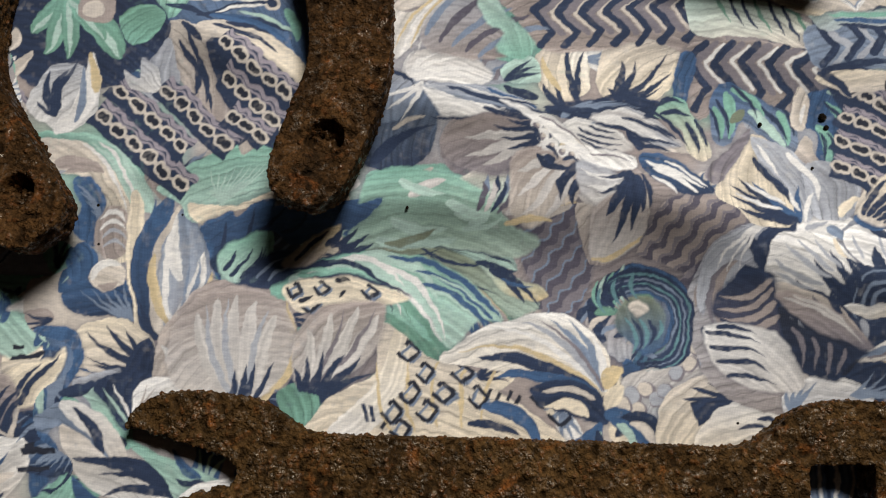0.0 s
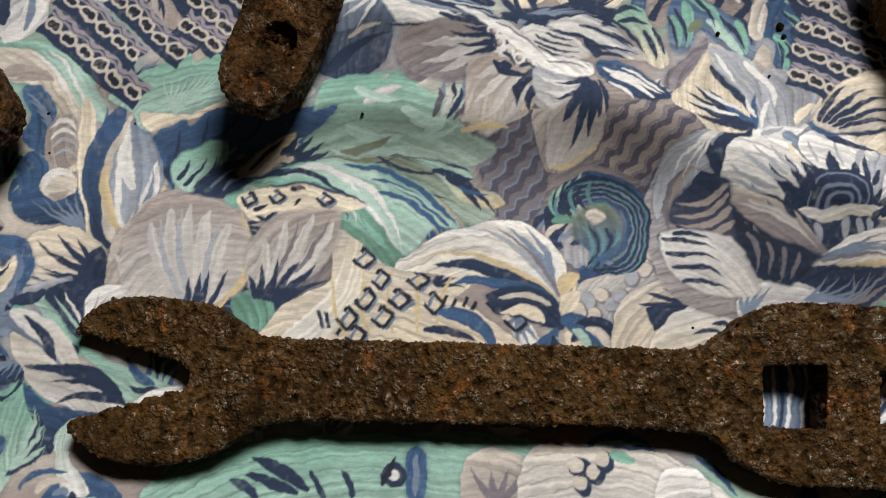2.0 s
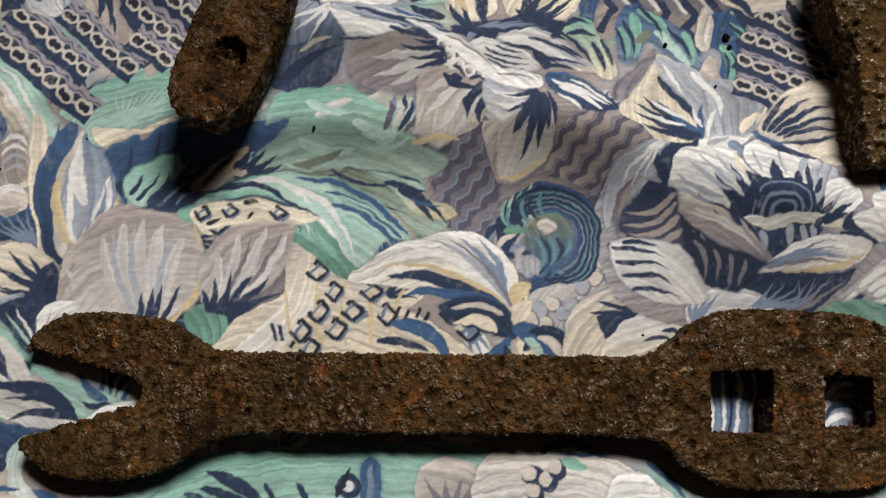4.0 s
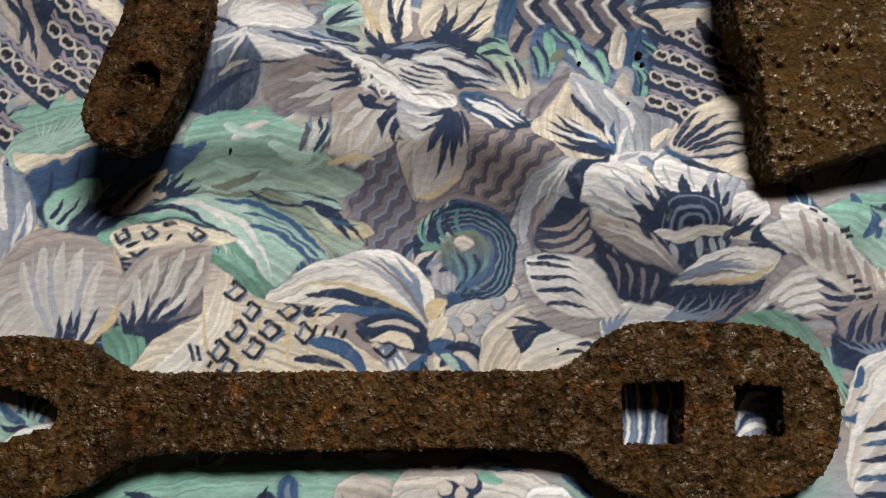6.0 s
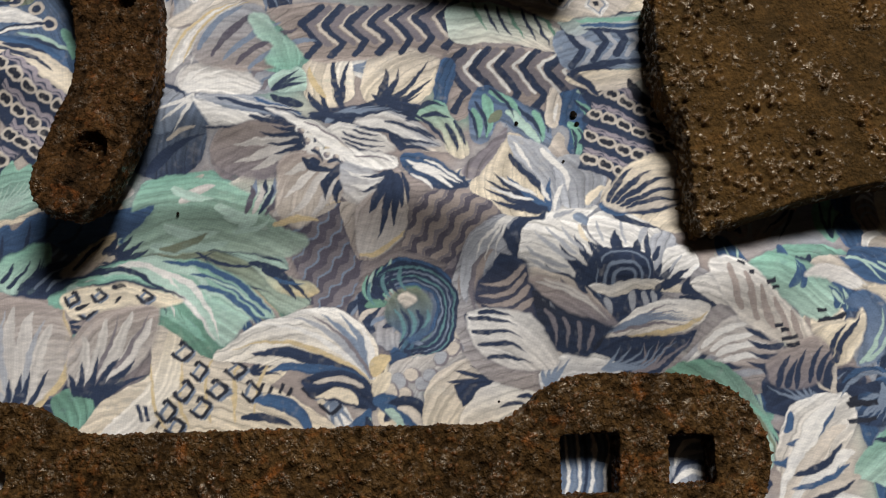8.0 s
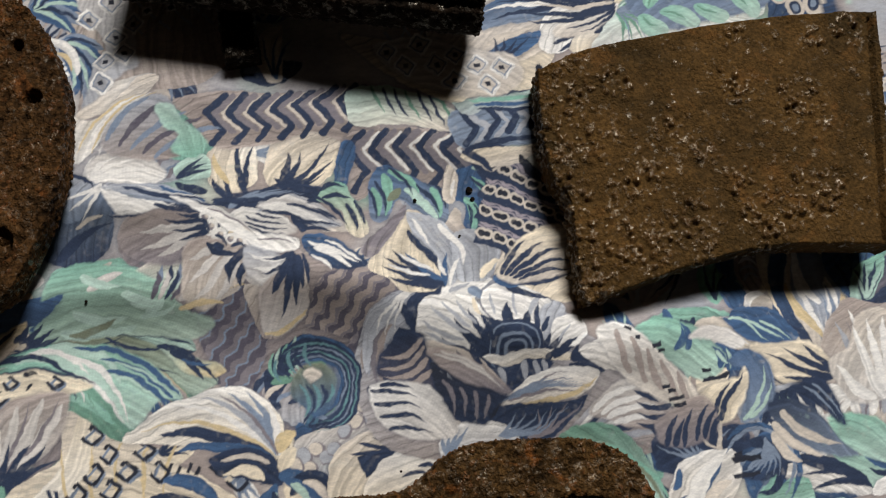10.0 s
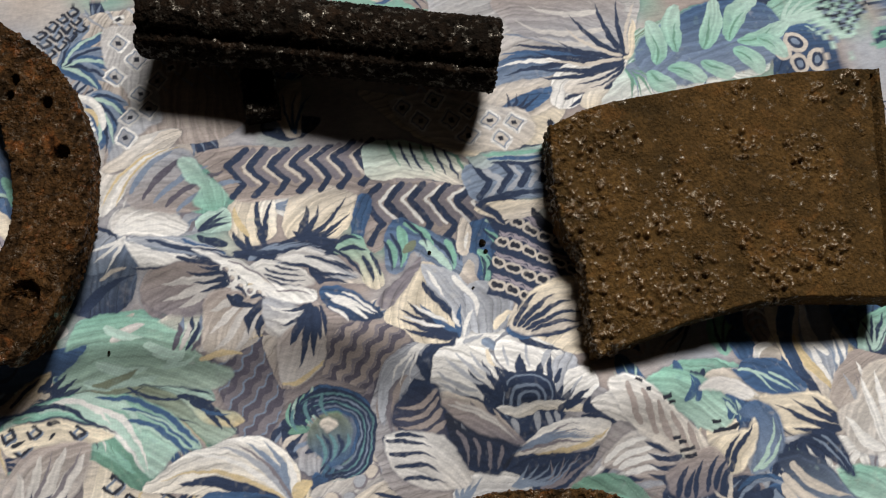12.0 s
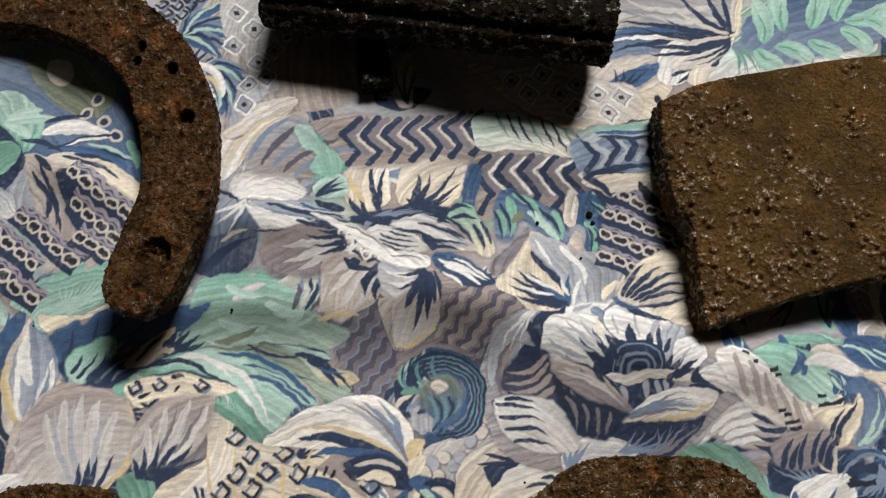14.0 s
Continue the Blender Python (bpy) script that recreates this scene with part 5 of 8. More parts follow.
# green tips below the chevrons
shape([(75.1, 64.9), (78.4, 78.4), (82.7, 81.7), (93.8, 74.5), (100.4, 69.5), (98.3, 59.9), (93.3, 62.6), (85.3, 69.7), (80.5, 64.3)], BLUE, end=STEEL)
for a, b, w, c in (((82.2, 78.9), (79.8, 65.3), 3.0, MINT), ((78.3, 74.4), (77.5, 65.6), 2.4, MINT), ((83.3, 79.7), (93.0, 70.7), 2.4, MINT), ((87.8, 73.3), (95.8, 61.3), 3.0, PALE), ((96.2, 72.2), (96.6, 62.2), 2.2, MINT), ((86.0, 73.5), (81.6, 70.1), 3.0, OLIVE)):
    blade(a, b, w, c, 0.1)
for a, b, w in (((79.3, 76.3), (79.9, 65.9), 1.2), ((83.5, 80.6), (90.2, 70.7), 1.2), ((91.7, 73.8), (96.9, 63.7), 1.4), ((97.3, 73.0), (99.0, 64.8), 1.2), ((76.8, 74.6), (76.6, 64.7), 1.2)):
    blade(a, b, w, NAVY, 0.12)
shape([(60.1, 72.8), (64.4, 77.1), (69.9, 77.4), (70.7, 71.4), (73.3, 65.1), (73.2, 59.3), (68.0, 60.0), (66.5, 68.0)], MINT, end=CREAM)
for a, b in (((61.4, 75.6), (69.7, 76.4)), ((61.9, 72.9), (70.0, 72.4)), ((67.9, 70.7), (69.9, 60.7)), ((70.4, 71.4), (72.8, 62.3))):
    blade(a, b, 1.6, NAVY, 0.1)
shape([(101.5, 75.2), (110.3, 77.2), (116.9, 73.0), (116.1, 64.4), (108.1, 54.1), (104.2, 56.8), (105.0, 64.7), (100.0, 67.6)], BLUE)
for a, b, w, c in (((109.6, 73.6), (114.1, 63.8), 2.4, MINT), ((106.3, 66.4), (107.5, 55.2), 3.6, MINT), ((110.1, 76.3), (116.1, 73.2), 1.6, PALE), ((105.9, 64.5), (106.5, 56.4), 1.2, NAVY), ((108.2, 64.0), (108.6, 56.0), 1.0, NAVY), ((108.7, 73.8), (112.9, 67.0), 1.2, NAVY)):
    blade(a, b, w, c, 0.08)
shape([(102.1, 78.8), (105.1, 74.5), (102.5, 66.2), (99.1, 67.8)], BEIGE)
blade((103.8, 73.8), (101.8, 67.3), 1.0, WHITE)
shape([(95.7, 56.3), (102.1, 64.2), (103.7, 58.9), (107.7, 52.2), (101.9, 51.3)], BEIGE, end=TAUPE)
# cream and grey leaf
shape([(71.2, 47.8), (77.3, 56.8), (84.2, 63.8), (89.3, 66.2), (94.7, 60.4), (95.8, 48.4), (96.0, 41.6), (89.8, 38.2), (81.1, 39.2), (76.7, 44.3)], CREAM)
shape([(70.8, 55.7), (86.7, 67.5), (83.8, 61.9), (73.6, 51.4)], MAUVE)
shape([(86.3, 65.2), (93.5, 63.6), (101.0, 55.4), (100.2, 43.8), (95.3, 38.8), (92.0, 48.0), (88.3, 56.4)], GREY)
shape([(99.3, 55.7), (107.7, 56.1), (112.5, 49.4), (110.7, 42.0), (106.3, 38.9), (97.8, 41.3)], GREY)
blade((95.6, 60.3), (100.8, 44.7), 2.2, WHITE, 0.12)
blade((87.8, 63.4), (92.1, 52.9), 1.2, WHITE, 0.05)
blade((86.1, 59.6), (94.9, 40.8), 2.4, NAVY, 0.0)
for tip, w in (((77.3, 51.9), 2.4), ((75.8, 48.7), 2.2), ((80.0, 53.5), 2.4), ((83.7, 52.1), 2.0), ((77.1, 44.2), 2.2), ((96.0, 49.3), 2.0)):
    blade((93.6, 39.1), tip, w, NAVY if w > 2 else BLUE, 0.05, 0.35, 0.85)
for a, b in (((89.8, 42.5), (77.7, 49.3)), ((91.1, 44.2), (81.8, 51.9)), ((94.2, 41.8), (92.9, 47.9))):
    blade(a, b, 1.2, WHITE, 0.05)
blade((95.3, 38.8), (100.0, 46.7), 1.4, WHITE, 0.1)
blade((105.7, 40.0), (112.3, 44.6), 2.4, CREAM, 0.15)
# dark striped leaf by the plate
shape([(109.8, 38.3), (112.5, 45.5), (118.5, 51.2), (132.1, 53.6), (140.2, 48.4), (135.3, 30.4), (125.1, 28.2), (116.3, 35.3)], BEIGE, end=CREAM)
for tip, w in (((114.7, 49.0), 2.6), ((119.4, 51.0), 1.6), ((127.6, 50.5), 2.0), ((132.1, 45.9), 2.6), ((133.6, 41.0), 2.6), ((133.3, 36.3), 2.2), ((123.6, 29.3), 2.4), ((118.5, 43.5), 1.6)):
    blade((111.3, 38.5), tip, w, NAVY, -0.12, 0.35, 0.85)
shape([(109.2, 39.4), (113.4, 41.5), (119.1, 38.7), (116.3, 35.3), (110.9, 35.8)], BLUE)
# bead chains by the plate
shape([(109.3, 82.6), (119.6, 82.0), (125.8, 75.1), (133.4, 66.9), (131.2, 49.9), (118.7, 52.1), (109.9, 53.8), (116.1, 64.4), (112.3, 73.0)], NAVY)
for k in range(4):
    a = np.array((107.5, 55.2)) + np.array((2.2, 7.4)) * k
    chain(a, a + np.array((24.0, -16.5)), 6, 1.75)
shape([(107.1, 80.6), (115.7, 81.4), (126.7, 79.4), (134.4, 79.5), (127.6, 74.8), (116.4, 75.1)], CREAM, end=BEIGE)
blade((109.3, 82.6), (134.8, 81.5), 2.2, NAVY, 0.02)
blade((108.2, 81.7), (116.2, 73.8), 2.4, NAVY, 0.12)
blade((126.0, 76.4), (133.4, 66.9), 3.0, INKBLACK, -0.08)
# far side: veined leaves between rod and plate
shape([(113.9, 171.3), (179.3, 162.1), (170.8, 125.9), (166.6, 121.9), (133.3, 109.5), (114.8, 114.8), (104.6, 122.8)], GREY, end=BEIGE)
shape([(124.1, 130.8), (139.0, 134.1), (154.6, 130.7), (167.4, 124.6), (148.8, 123.7), (128.3, 122.4), (122.3, 122.3)], BLUE, end=STEEL)
for tip, w, c in (((125.8, 133.9), 2.6, BLUE), ((124.7, 128.9), 2.6, WHITE), ((126.9, 124.9), 3.0, NAVY), ((131.4, 136.4), 2.4, NAVY), ((128.4, 141.4), 2.2, STEEL), ((128.3, 131.3), 1.4, NAVY), ((140.3, 139.6), 3.4, STEEL), ((131.7, 157.0), 3.0, NAVY), ((141.8, 155.5), 3.0, NAVY), ((149.3, 152.1), 2.0, BEIGE), ((160.5, 155.2), 2.8, WHITE), ((163.0, 152.5), 3.2, NAVY), ((166.4, 145.0), 3.0, WHITE), ((171.6, 140.7), 2.6, NAVY), ((169.0, 146.9), 1.6, STEEL), ((154.3, 146.7), 2.4, BEIGE)):
    blade((167.5, 123.6), tip, w, c, -0.07, 0.3, 0.8)
shape([(139.6, 115.0), (143.6, 123.4), (151.8, 127.7), (159.7, 126.5), (162.4, 121.4), (155.0, 116.8), (149.5, 111.0), (141.4, 110.2)], WHITE)
for tip in ((144.2, 113.7), (145.4, 110.6), (151.3, 114.1)):
    blade((166.9, 123.0), tip, 2.4, NAVY, 0.06)
shape([(149.5, 111.0), (160.2, 120.6), (167.1, 123.7), (165.5, 114.9), (156.7, 107.7)], WHITE, end=CREAM)
blade((166.7, 122.3), (158.5, 115.0), 3.4, NAVY, 0.1)
shape([(120.7, 114.9), (131.5, 118.6), (141.6, 119.2), (135.9, 112.3), (125.7, 110.8), (117.2, 112.2)], BLUE)
blade((118.4, 113.1), (138.0, 120.9), 2.6, BEIGE, 0.05)
fan((125.7, 110.8), (125.5, 118.5), (137.2, 117.7), 4, 1.6, NAVY, -0.08)
# mint leaf and foliage over the plate
shape([(168.2, 124.0), (176.2, 134.3), (188.2, 139.5), (204.1, 143.0), (220.2, 132.4), (214.9, 120.8), (205.3, 126.2), (190.6, 126.2), (178.1, 125.9)], MINT, end=PALE)
for k in range(8):
    blade((170.8, 125.9), ((179.1, 137.3)[0] + 4.2 * k, (179.1, 137.3)[1] + 0.8 * k), 1.3, (GREEN, PALE, OLIVE)[k % 3], 0.1)
blade((168.4, 124.4), (176.0, 141.3), 3.5, CREAM, -0.1)
shape([(168.9, 122.7), (178.3, 126.6), (192.2, 124.7), (202.3, 118.0), (217.2, 118.2), (215.6, 112.0), (183.5, 109.9), (156.7, 107.7)], PALE, end=WHITE)
for a, b, w, c in (((168.9, 122.7), (170.3, 114.1), 3.0, MINT), ((170.1, 123.2), (182.0, 112.2), 3.0, MINT), ((171.3, 123.9), (189.1, 115.5), 2.4, GREEN), ((182.8, 121.4), (190.5, 113.1), 3.2, NAVY), ((192.2, 124.7), (194.1, 110.6), 3.0, BLUE), ((201.0, 123.1), (205.0, 112.3), 3.6, BLUE), ((195.3, 121.6), (196.8, 113.3), 2.2, CREAM), ((204.0, 122.6), (209.3, 112.8), 3.0, BEIGE), ((211.7, 126.4), (214.0, 114.3), 3.0, NAVY), ((208.5, 129.4), (204.0, 122.6), 3.0, MINT), ((219.6, 127.6), (221.4, 117.6), 3.4, GREY), ((214.6, 128.4), (213.4, 138.1), 3.0, GREEN)):
    blade(a, b, w, c, 0.08)
fan((169.0, 122.9), (167.3, 108.2), (202.7, 111.5), 10, 1.1, GREEN, 0.08)
fan((169.0, 122.9), (170.0, 108.8), (213.7, 113.3), 8, 0.8, STEEL, 0.1)
fan((195.7, 122.8), (188.0, 111.4), (203.7, 111.4), 4, 2.2, BLUE, 0.05)
shape([(206.5, 143.8), (219.0, 149.2), (230.8, 145.1), (223.0, 134.3), (212.4, 134.7)], NAVY)
blade((218.3, 139.8), (221.9, 130.9), 4.5, WHITE, 0.1)
shape([(223.8, 136.6), (237.1, 144.2), (263.7, 145.2), (255.3, 122.3), (241.0, 124.3), (227.8, 123.8)], MINT, end=PALE)
fan((228.7, 126.1), (241.3, 143.6), (258.7, 131.4), 6, 1.6, PALE, 0.1)
shape([(220.8, 115.6), (227.7, 126.3), (238.7, 129.5), (245.5, 121.3), (246.6, 107.9), (235.0, 105.1), (221.3, 109.2)], BLUE, end=NAVY)
for c, r in (((231.9, 122.0), 4.2), ((237.9, 114.5), 4.0), ((226.2, 119.3), 3.4), ((230.8, 114.3), 3.4)):
    spot(c, r, BEIGE)
    spot(c, r * 0.62, NAVY)
    spot(c, r * 0.34, STEEL)
for k in range(3):
    blade(((238.2, 128.3)[0] + 1.5 * k, (238.2, 128.3)[1] + 2 * k), ((246.3, 110.1)[0] + 2.4 * k, (246.3, 110.1)[1]), 1.2, STEEL if k % 2 else PALE, 0.15)
for i in range(4):
    for k in range(4):
        key(((252.8, 132.3)[0] + 4.2 * i - 2.2 * k, (252.8, 132.3)[1] + 3.2 * i + 3.2 * k - 6), 2.8, 48)
# behind the rod and beside the shoe
shape([(-16.9, 165.2), (9.0, 170.9), (44.4, 166.3), (38.9, 122.8), (15.5, 117.5), (6.4, 120.8), (-7.5, 112.4), (-7.4, 137.5)], BEIGE, end=TAUPE)
for k in range(11):
    a = np.array((-10.6, 171.1)) + np.array((7.4, 0)) * k
    bar(a, a + np.array((26, -34)), 0.9, GREY)
    bar(a + (14, 0), a + np.array((-12, -34)), 0.9, TAUPE)
for i in range(7):
    for k in range(5):
        c = ((1.0, 157.2)[0] + 7.4 * i - 3.7 * (k % 2), (1.0, 157.2)[1] + 10 - 5.2 * k)
        bar((c[0] - 1.7, c[1]), (c[0] + 1.7, c[1]), 3.2, WHITE)
        bar((c[0] - 0.8, c[1] - 0.5), (c[0] + 0.8, c[1] + 0.5), 1.6, INKBLACK)
for base, tips in (((-18.8, 151.6), ((-8.6, 166.3), (-2.6, 161.5), (0.7, 153.9), (1.4, 146.7), (-1.3, 141.5), (-6.2, 140.0))), ((-10.7, 138.4), ((1.1, 134.7), (0.7, 130.0), (-1.2, 124.8), (-4.0, 118.9), (-6.7, 117.7), (-9.1, 119.9)))):
    for n, tip in enumerate(tips):
        blade(base, tip, 5.0, BLUE if n % 2 else STEEL, 0.1, 0.3, 0.8)
    for n, tip in enumerate(tips):
        blade(base, (tip[0] - 1.2, tip[1] + 1.2), 1.2, PALE if n % 2 else NAVY, 0.12)
blade((-15.7, 140.4), (-7.8, 127.0), 3.2, WHITE, 0.22)
blade((-12.9, 135.1), (-9.1, 128.2), 1.6, SAND, 0.2)
blade((-7.5, 112.4), (16.0, 122.7), 7, BEIGE, 0.05, 0.4, 0.5, WHITE)
for i in range(4):
    for k in range(3):
        key(((-23.0, 161.5)[0] + 3.6 * i - 1.2 * k, (-23.0, 161.5)[1] + 2.6 * i + 3.4 * k - 4), 2.6, 40)
# within the shoe
shape([(-85.9, 146.2), (-65.1, 158.3), (-35.6, 141.4), (-34.3, 98.4), (-48.9, 100.7), (-70.4, 109.8), (-86.4, 119.9)], STEEL, end=BLUE)
shape([(-72.7, 152.9), (-57.7, 153.0), (-43.4, 136.2), (-53.1, 127.3), (-69.4, 139.8)], OLIVE)
spot((-62.6, 146.2), 4.5, BEIGE)
for c in ((-51.0, 134.1), (-47.6, 125.4), (-44.2, 118.8), (-54.9, 129.6)):
    spot(c, 2.6, BEIGE)
    spot(c, 1.6, NAVY)
shape([(-84.1, 139.8), (-76.8, 139.8), (-69.7, 130.6), (-72.0, 117.9), (-84.6, 119.7)], PALE, end=MINT)
for tip in ((-69.6, 133.7), (-64.2, 128.8), (-72.7, 123.0)):
    blade((-80.7, 129.1), tip, 3.5, PALE, 0.1)
blade((-69.9, 124.6), (-46.1, 119.1), 5.5, WHITE, 0.12)
for a, b, w, c in (((-69.7, 128.6), (-53.1, 128.3), 2.0, NAVY), ((-66.5, 117.1), (-44.2, 118.8), 2.4, NAVY), ((-75.5, 122.4), (-61.1, 115.3), 2.0, NAVY), ((-60.9, 118.3), (-46.1, 118.1), 1.2, WHITE), ((-59.2, 115.1), (-37.4, 107.8), 2.4, NAVY), ((-62.8, 117.6), (-39.4, 105.1), 3.0, BLUE), ((-53.6, 117.2), (-36.6, 106.6), 1.2, PALE), ((-40.7, 116.3), (-36.7, 104.7), 3, MINT)):
    blade(a, b, w, c, 0.06)
shape([(-73.8, 116.2), (-61.3, 108.5), (-56.6, 84.4), (-63.9, 83.6), (-74.2, 104.5)], BEIGE, end=TAUPE)
blade((-64.8, 112.9), (-34.6, 92.5), 10, BEIGE, 0.06, 0.4, 0.5, CREAM)
for a, b, w in (((-61.1, 113.4), (-42.4, 101.6), 1.8), ((-57.4, 113.8), (-44.8, 107.9), 1.6), ((-71.3, 109.9), (-62.1, 87.2), 2.0), ((-67.0, 103.4), (-67.4, 91.9), 1.8), ((-68.5, 112.5), (-63.9, 89.5), 1.4), ((-70.2, 114.7), (-64.1, 107.9), 2.4)):
    blade(a, b, w, NAVY, 0.05)
shape([(-81.4, 105.5), (-74.0, 110.3), (-71.8, 96.4), (-76.4, 91.4), (-81.7, 94.0)], GREY)
shape([(-61.3, 108.5), (-38.2, 93.1), (-40.7, 78.1), (-48.0, 75.5), (-60.2, 92.7)], NAVY)
for a, b, n in (((-95.2, 90.4), (-69.7, 64.4), 6), ((-90.5, 97.4), (-69.0, 74.7), 5), ((-76.8, 96.4), (-57.2, 74.9), 5), ((-58.4, 107.7), (-35.2, 84.1), 6), ((-58.9, 97.5), (-39.6, 77.2), 5), ((-57.7, 85.8), (-47.6, 77.0), 3), ((-121.3, 97.7), (-115.1, 91.3), 2)):
    chain(a, b, n, 1.85)
# seen through the holes of the wrench and below it
shape([(85.7, -20.0), (105.6, -22.3), (101.5, -44.4), (81.9, -42.2)], BLUE, end=STEEL)
for k in range(7):
    blade(((88.0, -19.5)[0] + 1.9 * k, (88.0, -19.5)[1]), ((83.5, -42.4)[0] + 1.9 * k, (83.5, -42.4)[1]), 1.0, (WHITE, STEEL, WHITE, NAVY)[k % 4], 0.1, 0.15, 0.15)
shape([(114.4, -24.0), (132.3, -26.0), (128.1, -46.0), (110.6, -44.0)], BLUE, end=GREY)
for k in range(4):
    blade(((112.7, -44.2)[0] + 1.5 * k, (112.7, -44.2)[1] + 2.5 * k), ((129.0, -41.8)[0], (129.0, -41.8)[1] + 3.5 * k), 1.5, (WHITE, NAVY, GREY)[k % 3], 0.25)
shape([(-56.6, -29.7), (32.1, -36.6), (29.1, -59.3), (-68.3, -50.4)], MINT, end=PALE)
for a, b, w in (((-31.5, -42.4), (-46.1, -33.5), 3.0), ((-34.4, -42.8), (-48.4, -37.5), 2.4), ((-44.3, -43.3), (-52.0, -38.2), 2.4), ((-27.4, -44.8), (-31.3, -37.7), 2.0), ((-20.3, -45.5), (-22.8, -38.5), 1.8)):
    blade(a, b, w, NAVY, -0.05)
shape([(-6.1, -36.6), (-1.1, -36.3), (-3.5, -48.3), (-7.1, -48.0)], BLUE)
blade((-3.7, -36.8), (-5.1, -46.9), 1.8, STEEL)
spot((-9.8, -41.0), 3.0, NAVY)
spot((-9.8, -41.0), 1.4, WHITE)
blade((-13.1, -43.4), (-9.0, -37.0), 1.6, INKBLACK)
shape([(8.7, -40.0), (17.6, -37.4), (25.5, -42.9), (24.9, -53.6), (8.8, -52.1)], BEIGE, end=TAUPE)
fan((15.9, -51.4), (9.9, -41.5), (24.1, -42.8), 4, 2.0, MAUVE)
shape([(26.2, -37.5), (39.1, -38.6), (59.8, -43.2), (75.4, -59.5), (24.0, -54.8)], BEIGE, end=WHITE)
for c in ((37.6, -43.3), (41.6, -45.7), (37.6, -48.0), (44.1, -43.2)):
    spot(c, 2.6, NAVY)
    spot((c[0] - 0.8, c[1] + 0.8), 1.9, BEIGE)
blade((45.8, -41.3), (51.9, -43.9), 3, MINT, 0.1)
shape([(57.5, -48.5), (63.7, -45.6), (68.7, -49.5), (67.5, -56.1), (56.4, -55.1)], WHITE)
blade((66.9, -43.9), (76.3, -54.2), 2.0, BLUE, 0.06)
# flower in the shoe's mouth
shape([(-122.1, 136.6), (-89.3, 133.7), (-73.6, 114.8), (-85.6, 100.7), (-95.3, 96.5), (-112.7, 99.5), (-122.1, 115.6)], NAVY)
for tip, w in (((-113.3, 114.9), 5.0), ((-109.4, 108.1), 6.0), ((-103.4, 107.3), 6.0), ((-87.9, 105.1), 9.0), ((-93.3, 111.5), 6.0)):
    blade((-102.6, 127.9), tip, w, MINT, 0.04, 0.5, 0.6, GREEN)
    blade((-103.0, 124.4), tip, w * 0.3, PALE, 0.04)
shape([(-88.2, 119.6), (-79.9, 122.3), (-75.1, 118.4), (-78.7, 111.9), (-86.0, 110.9)], GREEN, end=MINT)
spot((-94.6, 122.0), 5.5, TAUPE)
spot((-95.4, 121.2), 3.0, BEIGE)
for a, b, w, c in (((-120.5, 111.2), (-117.3, 116.1), 4, BEIGE), ((-121.3, 101.9), (-112.9, 109.7), 4, BEIGE), ((-122.1, 104.5), (-117.4, 108.4), 2.5, WHITE)):
    blade(a, b, w, c, -0.1)
shape([(-114.3, 92.1), (-112.7, 97.0), (-106.3, 105.8), (-98.4, 103.5), (-94.6, 95.6), (-95.5, 89.8), (-105.0, 85.6), (-109.7, 87.6)], GREY, end=WHITE)
for tip, w in (((-107.9, 103.4), 2.0), ((-103.5, 103.9), 2.2), ((-99.6, 106.1), 2.0), ((-111.2, 94.4), 1.2)):
    blade((-107.3, 89.9), tip, w, NAVY, 0.08)
blade((-107.4, 85.4), (-95.8, 107.5), 6.0, WHITE, -0.18)
blade((-101.8, 87.8), (-98.4, 103.5), 2.2, STEEL, -0.1)
blade((-94.6, 95.6), (-96.6, 107.6), 2.4, SAND, -0.06)
shape([(-84.9, 96.4), (-87.2, 101.7), (-82.4, 99.5), (-82.9, 106.3), (-76.7, 100.6), (-77.7, 94.8)], GREY, end=WHITE)
# lower right: pale leaf, curl and spikes
shape([(145.3, -18.4), (150.5, -14.8), (161.9, -17.3), (173.8, -17.7), (171.7, -25.5), (158.3, -24.2), (148.5, -26.2)], NAVY)
fan((159.8, -25.0), (147.2, -18.0), (170.2, -18.3), 9, 1.1, STEEL, 0.08)
for tip in ((159.9, -12.9), (162.3, -11.7), (166.1, -10.3), (169.3, -7.6), (155.9, -13.8)):
    blade((163.5, -24.0), tip, 2.6, NAVY, 0.05)
    blade((165.7, -23.6), (tip[0] + 1.6, tip[1] - 1), 0.9, BEIGE, 0.05)
shape([(144.2, -40.6), (149.9, -27.2), (156.9, -23.3), (168.6, -24.1), (170.1, -30.8), (162.2, -40.4), (152.2, -46.3)], WHITE, end=BEIGE)
for a, b, w in (((151.8, -26.8), (148.1, -32.4), 2.6), ((164.9, -26.4), (147.7, -35.6), 3.2), ((154.7, -37.5), (143.4, -39.3), 2.6)):
    blade(a, b, w, BLUE, 0.1)
shape([(168.3, -39.9), (178.3, -37.8), (189.2, -35.8), (184.5, -50.6), (165.3, -47.1)], MINT, end=PALE)
spiral((175.6, -29.9), 6.5, 8.0, 120, -110, 3.0, NAVY)
fan((179.3, -22.8), (170.1, -30.8), (181.1, -34.4), 6, 1.0, STEEL, 0.15)
spiral((175.6, -29.9), 10.0, 11.0, 150, -60, 1.2, STEEL)
spiral((175.6, -29.9), 11.6, 12.4, 130, -60, 1.6, BLUE)
for a, b in (((168.6, -27.3), (176.8, -26.7)), ((167.3, -31.9), (175.3, -31.7)), ((169.4, -26.2), (171.6, -25.8))):
    bar(a, b, 1.5, INKBLACK)
